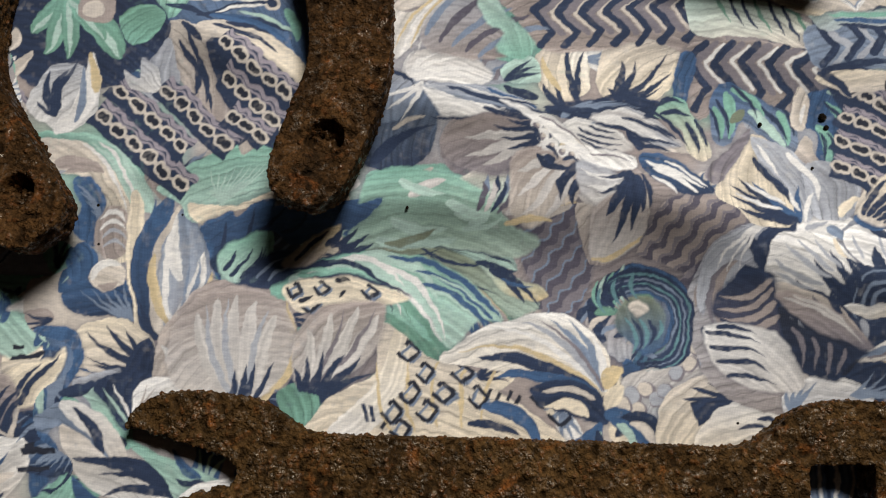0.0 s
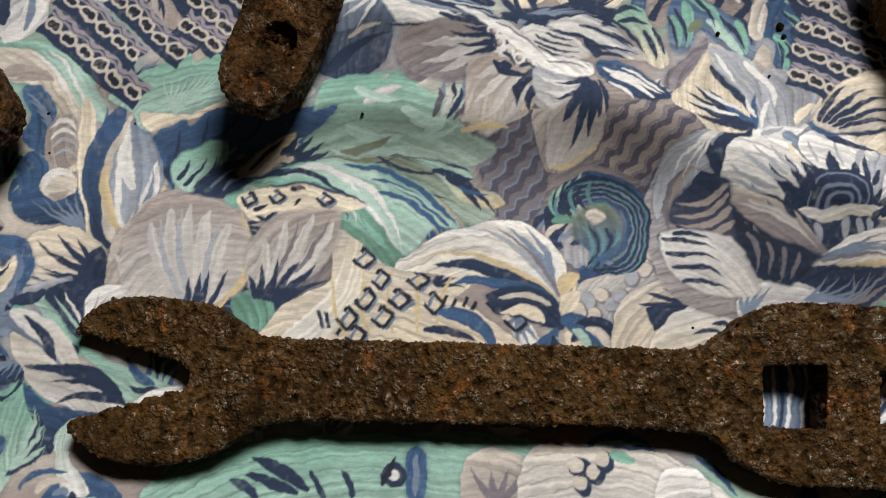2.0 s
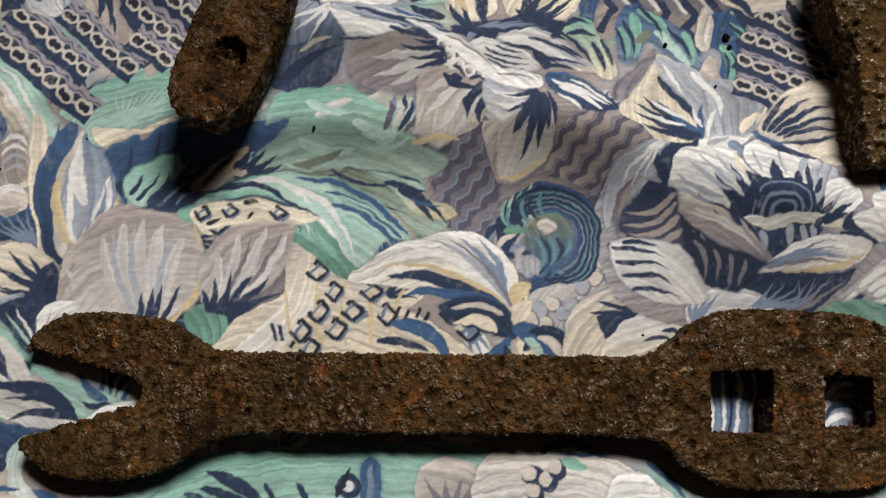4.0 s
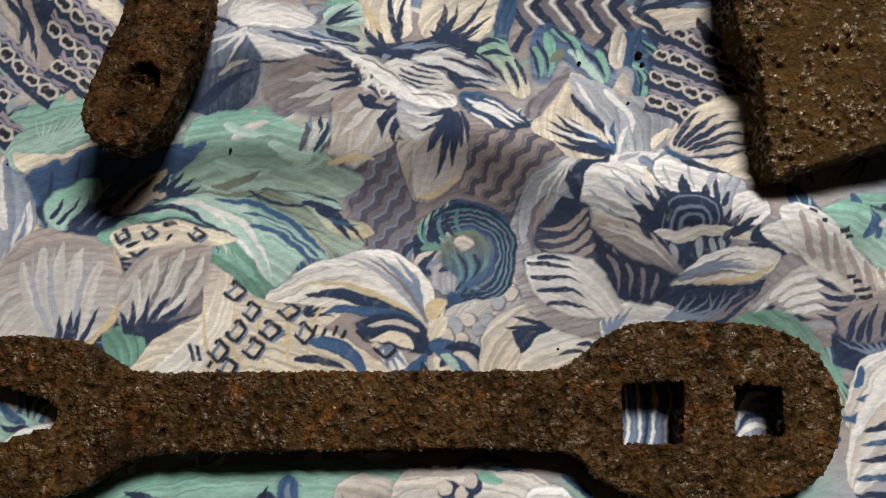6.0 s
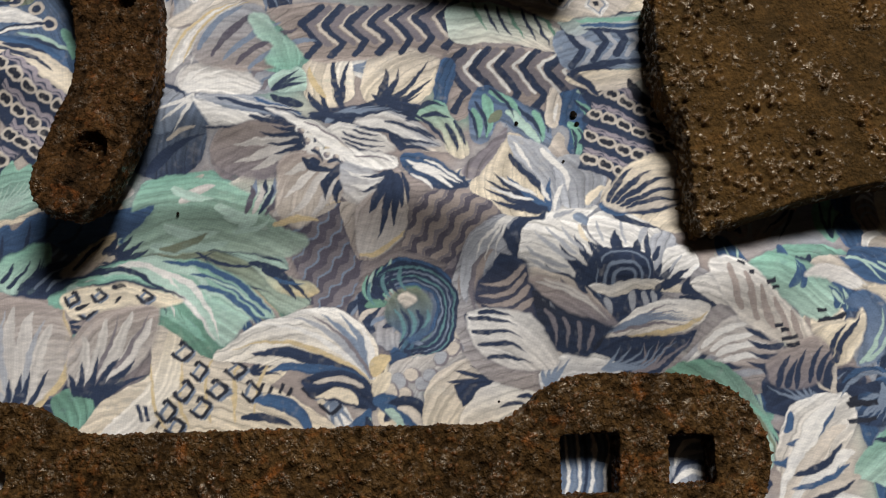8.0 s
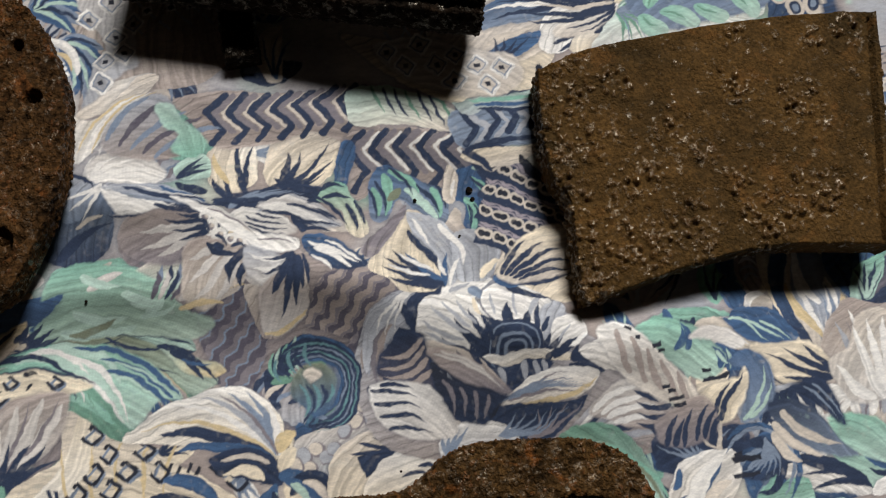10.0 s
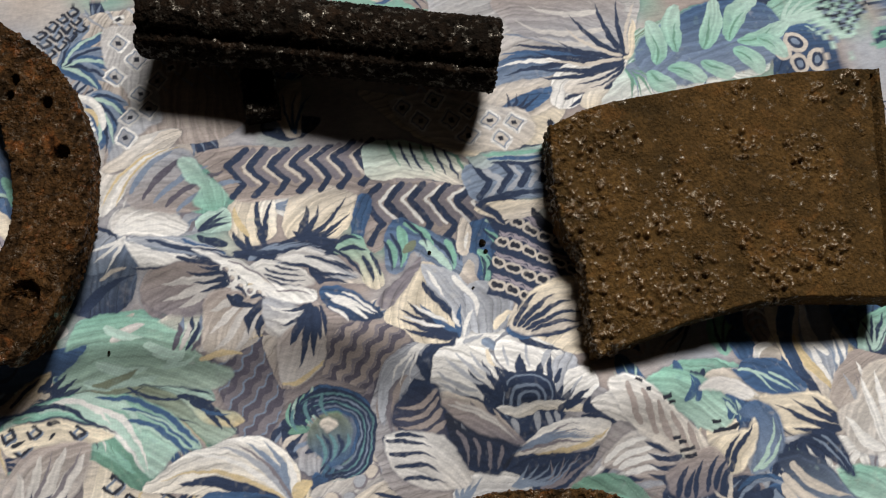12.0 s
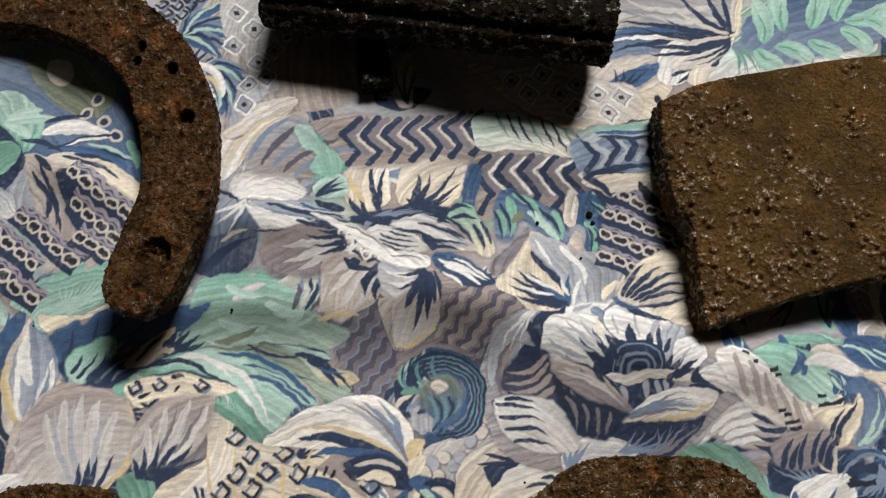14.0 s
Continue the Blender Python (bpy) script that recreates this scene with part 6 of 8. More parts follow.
# shell corner by the shoe
shape([(-10.1, 113.0), (-6.8, 111.6), (-1.7, 111.7), (10.4, 123.4), (17.0, 120.5), (0.5, 107.6), (-4.2, 100.7), (-10.3, 97.0)], BEIGE, end=WHITE)
for k in range(5):
    blade(((9.8, 116.7)[0] + 1.5 * k, (9.8, 116.7)[1]), ((-9.3, 99.7)[0] + 2.0 * k, (-9.3, 99.7)[1] - 0.5 * k), 0.9, WHITE if k % 2 else SAND, -0.14)
# mint swoosh over the key band, veins of the blue leaf
blade((-41.7, 38.6), (-3.0, 14.3), 6.5, MINT, 0.2, 0.4, 0.4, GREEN)
blade((-34.8, 40.1), (-6.1, 22.4), 3.2, PALE, 0.14, 0.4, 0.6)
blade((-25.9, 39.3), (-4.0, 16.2), 2.6, WHITE, 0.14, 0.5, 0.5)
blade((-39.4, 39.0), (-14.3, 33.2), 1.2, WHITE, 0.12)
blade((-43.3, 35.7), (-10.8, 29.3), 1.8, NAVY, 0.13)
fan((-59.7, 38.9), (-60.0, 54.7), (-38.2, 55.3), 6, 1.1, STEEL, -0.12)
fan((-39.2, 42.4), (-43.1, 52.1), (-19.8, 55.3), 6, 1.3, PALE, -0.06)
blade((-57.5, 37.1), (-47.6, 50.7), 4.6, PALE, -0.1, 0.4, 0.6, MINT)
blade((-57.2, 38.2), (-49.2, 48.4), 1.1, NAVY, -0.1)
blade((-58.2, 38.0), (-51.8, 48.7), 1.0, NAVY, -0.12)
# more veins in the rose and its leaves
for tip in ((69.4, 12.2), (69.3, 9.7), (70.5, 6.9), (72.1, 4.0), (74.9, 1.3)):
    blade((tip[0] - 0.5, tip[1]), (tip[0] + 10.5, tip[1] - 1.8), 1.5, NAVY, 0.08, 0.4, 0.8)
fan((83.8, -3.2), (74.0, 10.1), (85.8, 3.9), 6, 0.8, GREY, 0.06)
fan((101.6, 2.6), (123.7, 5.7), (130.0, 2.2), 5, 0.7, STEEL, 0.05)
fan((101.5, -7.6), (107.4, -1.1), (122.9, -3.1), 6, 0.9, STEEL, -0.1)
fan((105.2, 4.3), (86.4, 20.8), (92.5, 13.9), 4, 0.8, MAUVE, 0.05)
for a, b in (((96.2, 12.4), (93.5, 19.5)), ((99.6, 13.4), (97.0, 21.2)), ((118.8, 10.8), (124.4, 13.9)), ((121.4, 11.2), (127.8, 13.4)), ((104.0, 19.8), (103.9, 24.6)), ((117.8, 19.7), (121.2, 23.4))):
    blade(a, b, 1.8, NAVY, 0.05, 0.3, 0.9)
# petals of the star: more dark darts
for a, b, w in (((30.5, 62.8), (20.5, 55.2), 1.0), ((32.8, 61.6), (24.5, 48.8), 1.0), ((28.6, 67.4), (6.5, 72.6), 0.9), ((26.8, 65.9), (7.2, 65.8), 0.9), ((51.8, 55.7), (44.8, 43.0), 1.4), ((53.5, 56.4), (53.9, 46.0), 1.4), ((40.6, 58.5), (37.8, 50.6), 1.0), ((47.7, 56.4), (43.6, 50.4), 1.6), ((43.0, 78.0), (56.4, 78.0), 1.6), ((57.8, 75.4), (67.8, 62.9), 1.2)):
    blade(a, b, w, NAVY if w > 0.95 else BEIGE, 0.08)
# leaves under the eye of the wrench
for k in range(5):
    blade((142.3, -57.9), ((166.4, -25.5)[0], (166.4, -25.5)[1] - 7 * k), 5.0, WHITE if k % 2 == 0 else BEIGE, 0.12, 0.5, 0.6)
for k in range(6):
    blade(((147.8, -42.6)[0] - 1.5 * k, (147.8, -42.6)[1] - 4 * k), ((164.1, -37.4)[0], (164.1, -37.4)[1] - 5 * k), 2.0, BLUE if k % 2 else NAVY, -0.1)
# softer petals and feathers painted over the middle of the print
def wash(points, colour, end=None, hair=0.42):
    """A soft form with no veins of its own."""
    shape(points, colour, end=end, soft=0.4, hair=hair, vein_depth=0.22)


def strokes(marks, w, colour, bend=0.06, p=0.35, q=0.8):
    for a, b in marks:
        blade(a, b, w, colour, bend, p, q)


DUSK, TEAL, HAZE = srgb(166, 184, 170), srgb(100, 138, 144), srgb(203, 198, 193)
# mint field between shoe and star
wash([(-21.0, 60.5), (-13.8, 66.1), (-2.0, 62.8), (8.7, 57.4), (14.2, 50.5), (18.1, 45.8), (23.9, 42.9), (24.1, 39.6), (16.9, 38.1), (-3.2, 42.1), (-19.0, 43.1), (-27.0, 43.7), (-25.0, 50.5)], MINT, end=DUSK)
blade((-9.2, 55.9), (1.3, 59.4), 3.2, HAZE, 0.1)
strokes([((1.9, 49.6), (15.0, 50.4)), ((3.9, 46.2), (16.1, 47.8)), ((5.8, 47.2), (12.4, 48.8))], 1.6, PALE, -0.1)
strokes([((0.6, 52.9), (12.4, 48.8)), ((-18.6, 45.5), (3.4, 43.9)), ((-14.5, 49.5), (0.7, 45.9)), ((-11.5, 61.4), (0.8, 55.3))], 3.0, PALE, -0.08)
blade((-16.4, 44.2), (-2.5, 46.1), 1.8, OLIVE, -0.06)
# feathered edge against the taupe petals
for k in range(6):
    blade(((8.3, 50.2)[0] + 2.1 * k, (8.3, 50.2)[1] - 0.6 * k), ((11.0, 58.2)[0] + 2.6 * k, (11.0, 58.2)[1] - 0.4 * k), 1.7, (SHADOW_MAUVE, HAZE, NAVY)[k % 3], -0.12)
# olive band and the dark leaf under it
wash([(-19.0, 42.8), (-3.3, 41.6), (8.0, 37.2), (16.2, 33.2), (23.4, 24.1), (15.7, 21.1), (9.4, 28.4), (-3.7, 38.3)], OLIVE, end=DUSK)
strokes([((-8.0, 42.1), (11.1, 36.7)), ((-5.2, 39.6), (12.6, 28.8)), ((-23.8, 43.2), (-1.8, 41.3))], 1.1, NAVY, -0.1)
wash([(7.5, 36.9), (13.9, 33.5), (23.0, 29.7), (26.2, 26.2), (21.7, 25.2), (15.1, 28.8)], PALE, end=SAND)
strokes([((6.9, 37.3), (23.3, 22.8)), ((10.2, 35.3), (19.2, 24.7))], 2.2, NAVY, 0.14)
blade((13.1, 32.9), (22.1, 29.4), 1.0, BLUE, -0.05)
# long mint feather over the key band
wash([(-46.1, 33.9), (-43.0, 36.8), (-30.8, 37.2), (-19.7, 34.1), (-11.4, 29.0), (-18.3, 28.2), (-32.3, 29.3), (-41.8, 30.1)], CREAM)
for c, turn in (((-42.5, 34.3), 20), ((-34.7, 34.5), 35), ((-21.7, 32.1), 35)):
    key(c, 2.8, turn)
strokes([((-41.0, 31.0), (-36.9, 32.4)), ((-30.5, 36.5), (-26.4, 34.8)), ((-28.3, 32.4), (-30.4, 30.7))], 1.3, INKBLACK, 0.0)
wash([(-44.6, 40.4), (-30.4, 42.6), (-19.1, 42.4), (-6.7, 39.5), (5.1, 32.1), (12.6, 20.7), (5.6, 20.7), (1.9, 17.4), (-2.9, 15.2), (-5.5, 19.9), (-8.4, 27.9), (-19.7, 35.4), (-35.7, 39.0)], MINT, end=PALE)
strokes([((-34.7, 40.8), (-3.2, 15.8)), ((-24.0, 41.3), (-3.7, 27.7))], 3.2, PALE, 0.2)
strokes([((-19.4, 39.6), (-3.2, 16.8)), ((-30.3, 41.0), (-12.0, 32.4))], 1.7, WHITE, 0.17)
strokes([((-16.0, 41.0), (11.9, 21.1)), ((-9.5, 35.8), (9.5, 20.3)), ((-7.7, 32.3), (7.4, 19.5))], 1.7, BLUE, 0.12, 0.5, 0.4)
strokes([((-5.7, 34.2), (10.3, 21.0)), ((-6.7, 31.3), (6.3, 19.3))], 0.8, PALE, 0.1)
strokes([((-44.1, 40.0), (-13.4, 30.2)), ((-48.6, 38.0), (-30.4, 42.6))], 1.6, NAVY, 0.16)
# blue scalloped leaf, mint pair and beige leaf
shape([(-66.8, 52.9), (-62.2, 56.5), (-58.0, 57.3), (-57.3, 55.6), (-51.0, 59.1), (-45.7, 59.5), (-45.4, 57.6), (-37.5, 59.3), (-28.1, 54.9), (-16.1, 55.8), (-22.2, 50.4), (-28.2, 48.5), (-34.7, 47.4), (-43.0, 47.5), (-47.2, 50.8), (-54.4, 50.2), (-59.3, 46.7), (-61.7, 40.5), (-65.1, 43.1), (-63.5, 48.7)], BLUE, end=NAVY, vein_depth=0.3)
strokes([((-63.3, 44.2), (-60.8, 55.1)), ((-60.0, 47.9), (-51.2, 57.7)), ((-52.0, 51.2), (-43.6, 57.0)), ((-45.7, 50.6), (-36.2, 56.3))], 1.2, NAVY, -0.12)
wash([(-62.0, 39.9), (-62.6, 45.4), (-59.3, 49.2), (-53.5, 51.7), (-48.6, 50.4), (-49.4, 47.1), (-52.0, 43.6), (-54.9, 39.8), (-58.5, 37.5)], MINT, end=PALE)
strokes([((-60.3, 39.4), (-53.7, 47.6)), ((-57.3, 38.4), (-50.6, 47.3)), ((-61.4, 41.4), (-58.0, 47.5)), ((-55.6, 39.2), (-49.6, 45.2))], 1.3, NAVY, -0.1)
wash([(-58.7, 36.5), (-53.4, 40.9), (-48.1, 45.3), (-41.3, 45.3), (-43.5, 38.6), (-48.5, 36.3), (-54.3, 35.3)], NAVY)
strokes([((-53.2, 38.5), (-44.1, 43.8)), ((-50.1, 37.5), (-43.7, 41.2))], 0.9, STEEL, 0.06)
wash([(-45.9, 41.5), (-40.8, 46.8), (-33.1, 49.3), (-28.2, 50.3), (-29.6, 46.6), (-34.3, 43.3), (-40.5, 41.1)], SAND, end=TAUPE)
blade((-42.6, 43.0), (-31.1, 49.0), 1.2, NAVY, 0.06)
strokes([((-31.8, 45.1), (-23.2, 49.1)), ((-29.9, 44.4), (-20.3, 47.2)), ((-29.0, 43.7), (-18.8, 44.6)), ((-33.4, 45.6), (-26.8, 49.7))], 1.7, NAVY, -0.08)
# taupe petals of the star
wash([(1.4, 69.1), (5.0, 74.6), (15.6, 75.6), (26.2, 73.1), (27.8, 68.2), (21.4, 64.8), (17.4, 59.1), (5.8, 62.0)], TAUPE, end=MAUVE)
strokes([((26.9, 70.8), (6.2, 70.7)), ((25.8, 69.6), (6.2, 65.6)), ((23.9, 67.7), (10.6, 62.4))], 2.6, HAZE, 0.06)
strokes([((28.1, 70.7), (15.1, 72.0)), ((27.6, 69.2), (17.0, 68.8)), ((27.1, 67.9), (18.1, 65.5)), ((27.3, 71.7), (18.5, 73.7))], 1.6, NAVY, 0.05, 0.25, 0.9)
wash([(19.6, 63.7), (26.8, 65.4), (33.3, 63.7), (36.9, 59.0), (35.8, 50.5), (29.7, 49.2), (24.6, 44.8), (18.6, 47.0), (17.4, 53.9)], TAUPE, end=BEIGE)
strokes([((32.6, 60.3), (19.4, 48.0)), ((30.0, 62.4), (19.2, 53.0)), ((34.4, 57.0), (25.5, 46.7)), ((28.2, 63.9), (20.1, 59.0))], 2.4, HAZE, 0.1)
strokes([((26.3, 63.8), (34.4, 59.4)), ((36.4, 60.2), (31.4, 50.5)), ((36.6, 56.3), (34.7, 48.8)), ((29.6, 61.8), (27.6, 63.7))], 2.4, NAVY, -0.14)
blade((16.2, 45.6), (28.2, 45.5), 1.8, SAND, 0.12)
wash([(36.4, 60.9), (45.1, 58.7), (48.2, 53.3), (41.5, 48.3), (37.0, 52.2)], GREY, end=HAZE)
strokes([((48.2, 55.9), (37.5, 59.0)), ((47.6, 53.4), (38.5, 54.2)), ((45.7, 51.3), (39.3, 50.5))], 1.8, WHITE, 0.1)
strokes([((49.6, 56.9), (41.7, 56.5)), ((49.6, 54.2), (41.1, 52.1))], 1.5, NAVY, 0.08, 0.25, 0.9)
wash([(40.9, 48.4), (46.7, 51.5), (52.1, 47.7), (52.9, 41.3), (48.7, 35.5), (39.3, 34.4), (38.2, 42.4)], TAUPE, end=HAZE)
strokes([((50.5, 56.4), (44.0, 38.3)), ((51.4, 55.9), (48.8, 41.1)), ((52.0, 55.8), (52.1, 45.1)), ((49.0, 54.6), (42.7, 45.5))], 2.4, NAVY, 0.05, 0.35, 0.75)
blade((38.7, 34.8), (52.4, 39.7), 1.6, SAND, -0.12)
# shell flower: soft grey folds
wash([(-76.2, 23.3), (-70.4, 33.3), (-61.9, 36.6), (-53.1, 35.5), (-45.6, 30.4), (-42.4, 21.8), (-44.8, 12.8), (-52.7, 6.3), (-68.9, 7.0), (-76.2, 12.6)], TAUPE, end=HAZE)
strokes([((-59.8, 5.8), (-69.2, 30.8)), ((-59.3, 5.7), (-64.1, 33.8)), ((-58.1, 5.5), (-58.3, 34.1)), ((-56.3, 6.0), (-52.8, 32.1)), ((-54.5, 6.5), (-47.9, 27.4))], 4.2, HAZE, 0.04, 0.5, 0.6)
strokes([((-60.1, 7.3), (-66.6, 31.8)), ((-58.3, 7.1), (-60.9, 33.8)), ((-56.0, 7.5), (-49.6, 29.3))], 1.8, GREY, 0.05)
strokes([((-60.7, 6.6), (-58.8, 14.4)), ((-57.5, 6.2), (-53.8, 15.3)), ((-55.1, 5.9), (-48.7, 14.6)), ((-58.7, 6.4), (-56.2, 15.0))], 1.8, NAVY, -0.05, 0.3, 0.9)
blade((-48.3, 7.2), (-42.7, 21.9), 2.2, SAND, -0.12)
# its neighbour
wash([(-43.8, 18.9), (-40.7, 24.7), (-34.5, 28.3), (-24.5, 29.4), (-18.0, 27.9), (-20.2, 18.7), (-25.3, 12.9), (-34.9, 7.5), (-42.3, 7.3)], TAUPE, end=HAZE)
strokes([((-40.0, 6.6), (-39.6, 23.0)), ((-39.4, 7.2), (-32.9, 26.7)), ((-38.1, 7.6), (-25.1, 27.9)), ((-36.3, 8.3), (-19.9, 25.5))], 3.2, HAZE, -0.06, 0.5, 0.6)
strokes([((-39.0, 7.4), (-20.5, 27.2)), ((-39.7, 7.2), (-29.1, 27.2))], 1.3, MAUVE, -0.08)
strokes([((-41.5, 6.2), (-43.3, 13.2)), ((-40.6, 6.1), (-39.9, 16.2)), ((-39.4, 6.0), (-34.7, 16.7)), ((-38.5, 5.8), (-29.6, 16.0)), ((-37.4, 5.4), (-25.4, 15.4))], 2.0, NAVY, -0.06, 0.3, 0.85)
# dark side of the rose
wash([(69.1, 18.0), (72.4, 24.5), (78.8, 27.1), (84.7, 25.3), (84.3, 15.4), (85.2, 7.3), (90.2, 0.3), (81.6, 4.0), (72.5, 14.2)], NAVY, end=SHADOW_MAUVE)
strokes([((84.0, 24.4), (71.8, 22.3)), ((84.3, 21.6), (70.7, 19.0)), ((84.5, 18.2), (71.2, 16.1)), ((84.6, 14.7), (73.9, 13.7))], 1.9, TAUPE, 0.14)
wash([(66.9, 12.7), (72.5, 14.6), (82.8, 10.9), (88.9, 2.1), (89.6, -4.2), (80.3, -4.3), (71.7, 0.0), (67.2, 6.2)], WHITE, end=HAZE)
strokes([((67.1, 12.2), (79.2, 8.0)), ((67.2, 8.9), (80.1, 4.2)), ((68.2, 5.3), (81.1, 0.8)), ((70.3, 1.0), (82.2, -2.5)), ((69.3, 13.8), (78.9, 10.6))], 1.4, NAVY, 0.1, 0.3, 1.0)
wash([(84.8, 19.3), (88.7, 21.1), (95.6, 16.5), (103.5, 9.0), (107.1, 4.6), (100.2, 6.7), (91.8, 10.9)], TAUPE, end=MAUVE)
strokes([((86.3, 19.4), (104.6, 6.1)), ((88.6, 19.9), (102.1, 9.2))], 1.0, HAZE, 0.05)
wash([(85.0, 15.3), (91.7, 10.0), (98.6, 6.4), (106.1, 4.0), (100.9, 1.0), (97.4, -3.0), (90.2, 0.3), (85.9, 7.2)], INKBLACK, end=NAVY)
strokes([((87.4, 11.7), (89.7, 1.0)), ((91.5, 8.8), (92.9, -0.1)), ((95.7, 6.9), (95.4, -1.4)), ((99.6, 5.0), (97.6, -0.8))], 1.2, MAUVE, 0.08)
# grey striped petals beside it
wash([(128.4, -6.5), (132.2, -1.6), (140.9, 2.6), (149.3, 0.9), (152.0, -4.8), (153.1, -11.2), (148.4, -14.0), (139.2, -11.2)], HAZE, end=TAUPE)
strokes([((129.5, -6.0), (149.1, -0.7)), ((131.6, -7.5), (151.1, -4.7)), ((133.1, -8.9), (152.0, -8.3)), ((135.5, -10.4), (150.4, -11.8))], 1.9, WHITE, 0.14)
strokes([((152.7, -4.9), (143.4, -0.7)), ((153.1, -7.8), (143.5, -4.4)), ((153.2, -10.6), (143.6, -7.8)), ((151.4, -13.2), (142.5, -10.7)), ((151.3, -1.6), (142.9, 1.8))], 2.0, NAVY, 0.12, 0.3, 0.9)
# cream leaf beside the plate
wash([(110.7, 40.0), (115.1, 45.9), (122.9, 51.1), (132.6, 53.0), (137.6, 48.4), (135.9, 38.2), (125.8, 35.6), (115.8, 35.7)], CREAM, end=BEIGE)
strokes([((112.0, 40.2), (121.7, 48.8)), ((112.8, 39.3), (126.3, 47.1)), ((114.0, 38.8), (131.7, 44.7)), ((115.1, 38.0), (134.5, 40.8)), ((116.2, 37.1), (133.0, 37.2))], 1.7, NAVY, 0.08, 0.4, 0.75)
# white fan and striped ground beside the shoe
wash([(-7.5, 91.9), (-3.7, 98.2), (4.5, 99.9), (11.4, 95.6), (17.2, 89.0), (13.5, 85.4), (1.3, 87.6)], HAZE, end=WHITE)
strokes([((-6.5, 90.8), (1.6, 97.5)), ((-6.1, 90.4), (7.9, 95.2)), ((-5.8, 89.9), (13.7, 90.4)), ((-5.4, 89.4), (15.3, 86.4))], 1.6, WHITE, 0.1)
wash([(-2.5, 101.1), (0.6, 108.6), (10.6, 115.2), (19.3, 114.6), (22.0, 105.2), (26.8, 98.3), (21.0, 93.0), (6.9, 95.4)], GREY, end=TAUPE)
for k in range(5):
    blade(((-1.3, 102.5)[0] + 3.8 * k, (-1.3, 102.5)[1] - 2.2 * k), ((14.2, 115.4)[0] + 5.0 * k, (14.2, 115.4)[1] - 3.4 * k), 2.0, SHADOW_MAUVE if k % 2 else STEEL, 0.1, 0.4, 0.5)
wash([(15.7, 111.1), (19.8, 112.5), (23.1, 105.1), (29.6, 97.5), (26.2, 91.8), (19.4, 95.3), (21.7, 101.2), (16.5, 104.8)], PALE, end=MINT)
# lower right: rays, curl and fan beyond the rose
wash([(146.5, 15.2), (155.2, 18.8), (161.6, 16.4), (171.4, 9.3), (173.7, 2.0), (166.7, -2.2), (158.6, 2.2), (152.2, 8.8)], MINT, end=PALE)
wash([(135.2, 16.8), (145.5, 17.6), (153.9, 7.5), (162.8, -4.5), (161.5, -9.6), (151.3, -6.0), (141.3, 3.4)], WHITE, end=BEIGE)
strokes([((141.6, 16.1), (143.4, 3.7)), ((145.7, 13.9), (148.2, -0.4)), ((149.4, 9.9), (152.2, -3.5)), ((153.6, 5.6), (156.0, -5.9)), ((157.6, 1.2), (159.7, -8.3))], 2.0, TAUPE, -0.04, 0.3, 0.3)
strokes([((158.8, 7.7), (162.2, 14.6)), ((162.5, 7.1), (162.4, 15.6)), ((171.1, 0.8), (171.6, 6.9))], 2.4, BLUE, -0.2)
wash([(177.0, 15.6), (183.7, 12.8), (193.7, 12.8), (197.1, 4.3), (189.1, 5.1), (180.9, 9.1)], BLUE)
strokes([((178.3, 14.7), (189.4, 6.1)), ((183.6, 12.4), (194.7, 5.1)), ((189.3, 12.2), (196.6, 5.1))], 1.0, PALE, 0.1)
wash([(163.9, 10.5), (170.2, 12.9), (177.6, 11.4), (182.1, 6.6), (177.9, 5.1), (171.3, 9.0)], HAZE, end=WHITE)
wash([(182.9, 4.5), (192.7, 4.6), (201.9, 2.9), (206.7, -4.2), (206.6, -8.0), (196.2, -7.8), (188.6, -6.3)], CREAM)
strokes([((206.2, -8.6), (186.7, 2.0)), ((206.2, -6.9), (192.6, 3.0)), ((205.3, -8.5), (190.4, -5.3)), ((206.2, -5.8), (199.5, 2.5))], 2.0, NAVY, 0.06, 0.3, 0.85)
wash([(172.0, 6.8), (173.6, 1.7), (181.5, 4.8), (186.7, -0.4), (187.0, -9.1), (181.6, -14.9), (173.9, -16.7), (178.3, -7.4), (179.8, -1.2), (174.4, -0.5)], BLUE, end=STEEL)
strokes([((174.7, -16.2), (185.1, -1.8)), ((176.7, -15.6), (186.1, -7.2)), ((172.3, 5.4), (173.9, 0.3))], 1.2, PALE, -0.1)
wash([(163.6, -8.4), (167.3, -4.0), (175.4, -3.5), (179.1, -1.1), (178.4, -6.1), (172.2, -15.1), (166.7, -15.7)], CREAM)
strokes([((167.8, -15.6), (177.9, -2.6)), ((166.2, -14.6), (173.3, -4.4))], 1.7, NAVY, 0.06)
wash([(148.1, -12.1), (156.1, -8.3), (165.4, -7.0), (167.1, -15.4), (162.3, -20.1), (150.0, -19.0)], TAUPE, end=MAUVE)
strokes([((150.0, -19.0), (154.7, -11.0)), ((154.3, -19.9), (160.2, -10.4)), ((159.3, -19.5), (165.7, -9.8)), ((163.7, -20.1), (169.6, -12.6)), ((152.0, -19.4), (156.7, -12.7)), ((161.7, -19.7), (167.8, -11.5))], 1.7, NAVY, 0.06)
wash([(183.5, -12.2), (193.9, -15.2), (201.8, -25.9), (206.5, -33.4), (193.1, -29.2), (184.9, -20.9)], NAVY, end=STEEL)
strokes([((183.7, -19.0), (196.0, -31.4)), ((186.8, -15.9), (202.3, -29.0)), ((182.7, -22.1), (188.7, -31.6))], 3.0, BEIGE, -0.12)
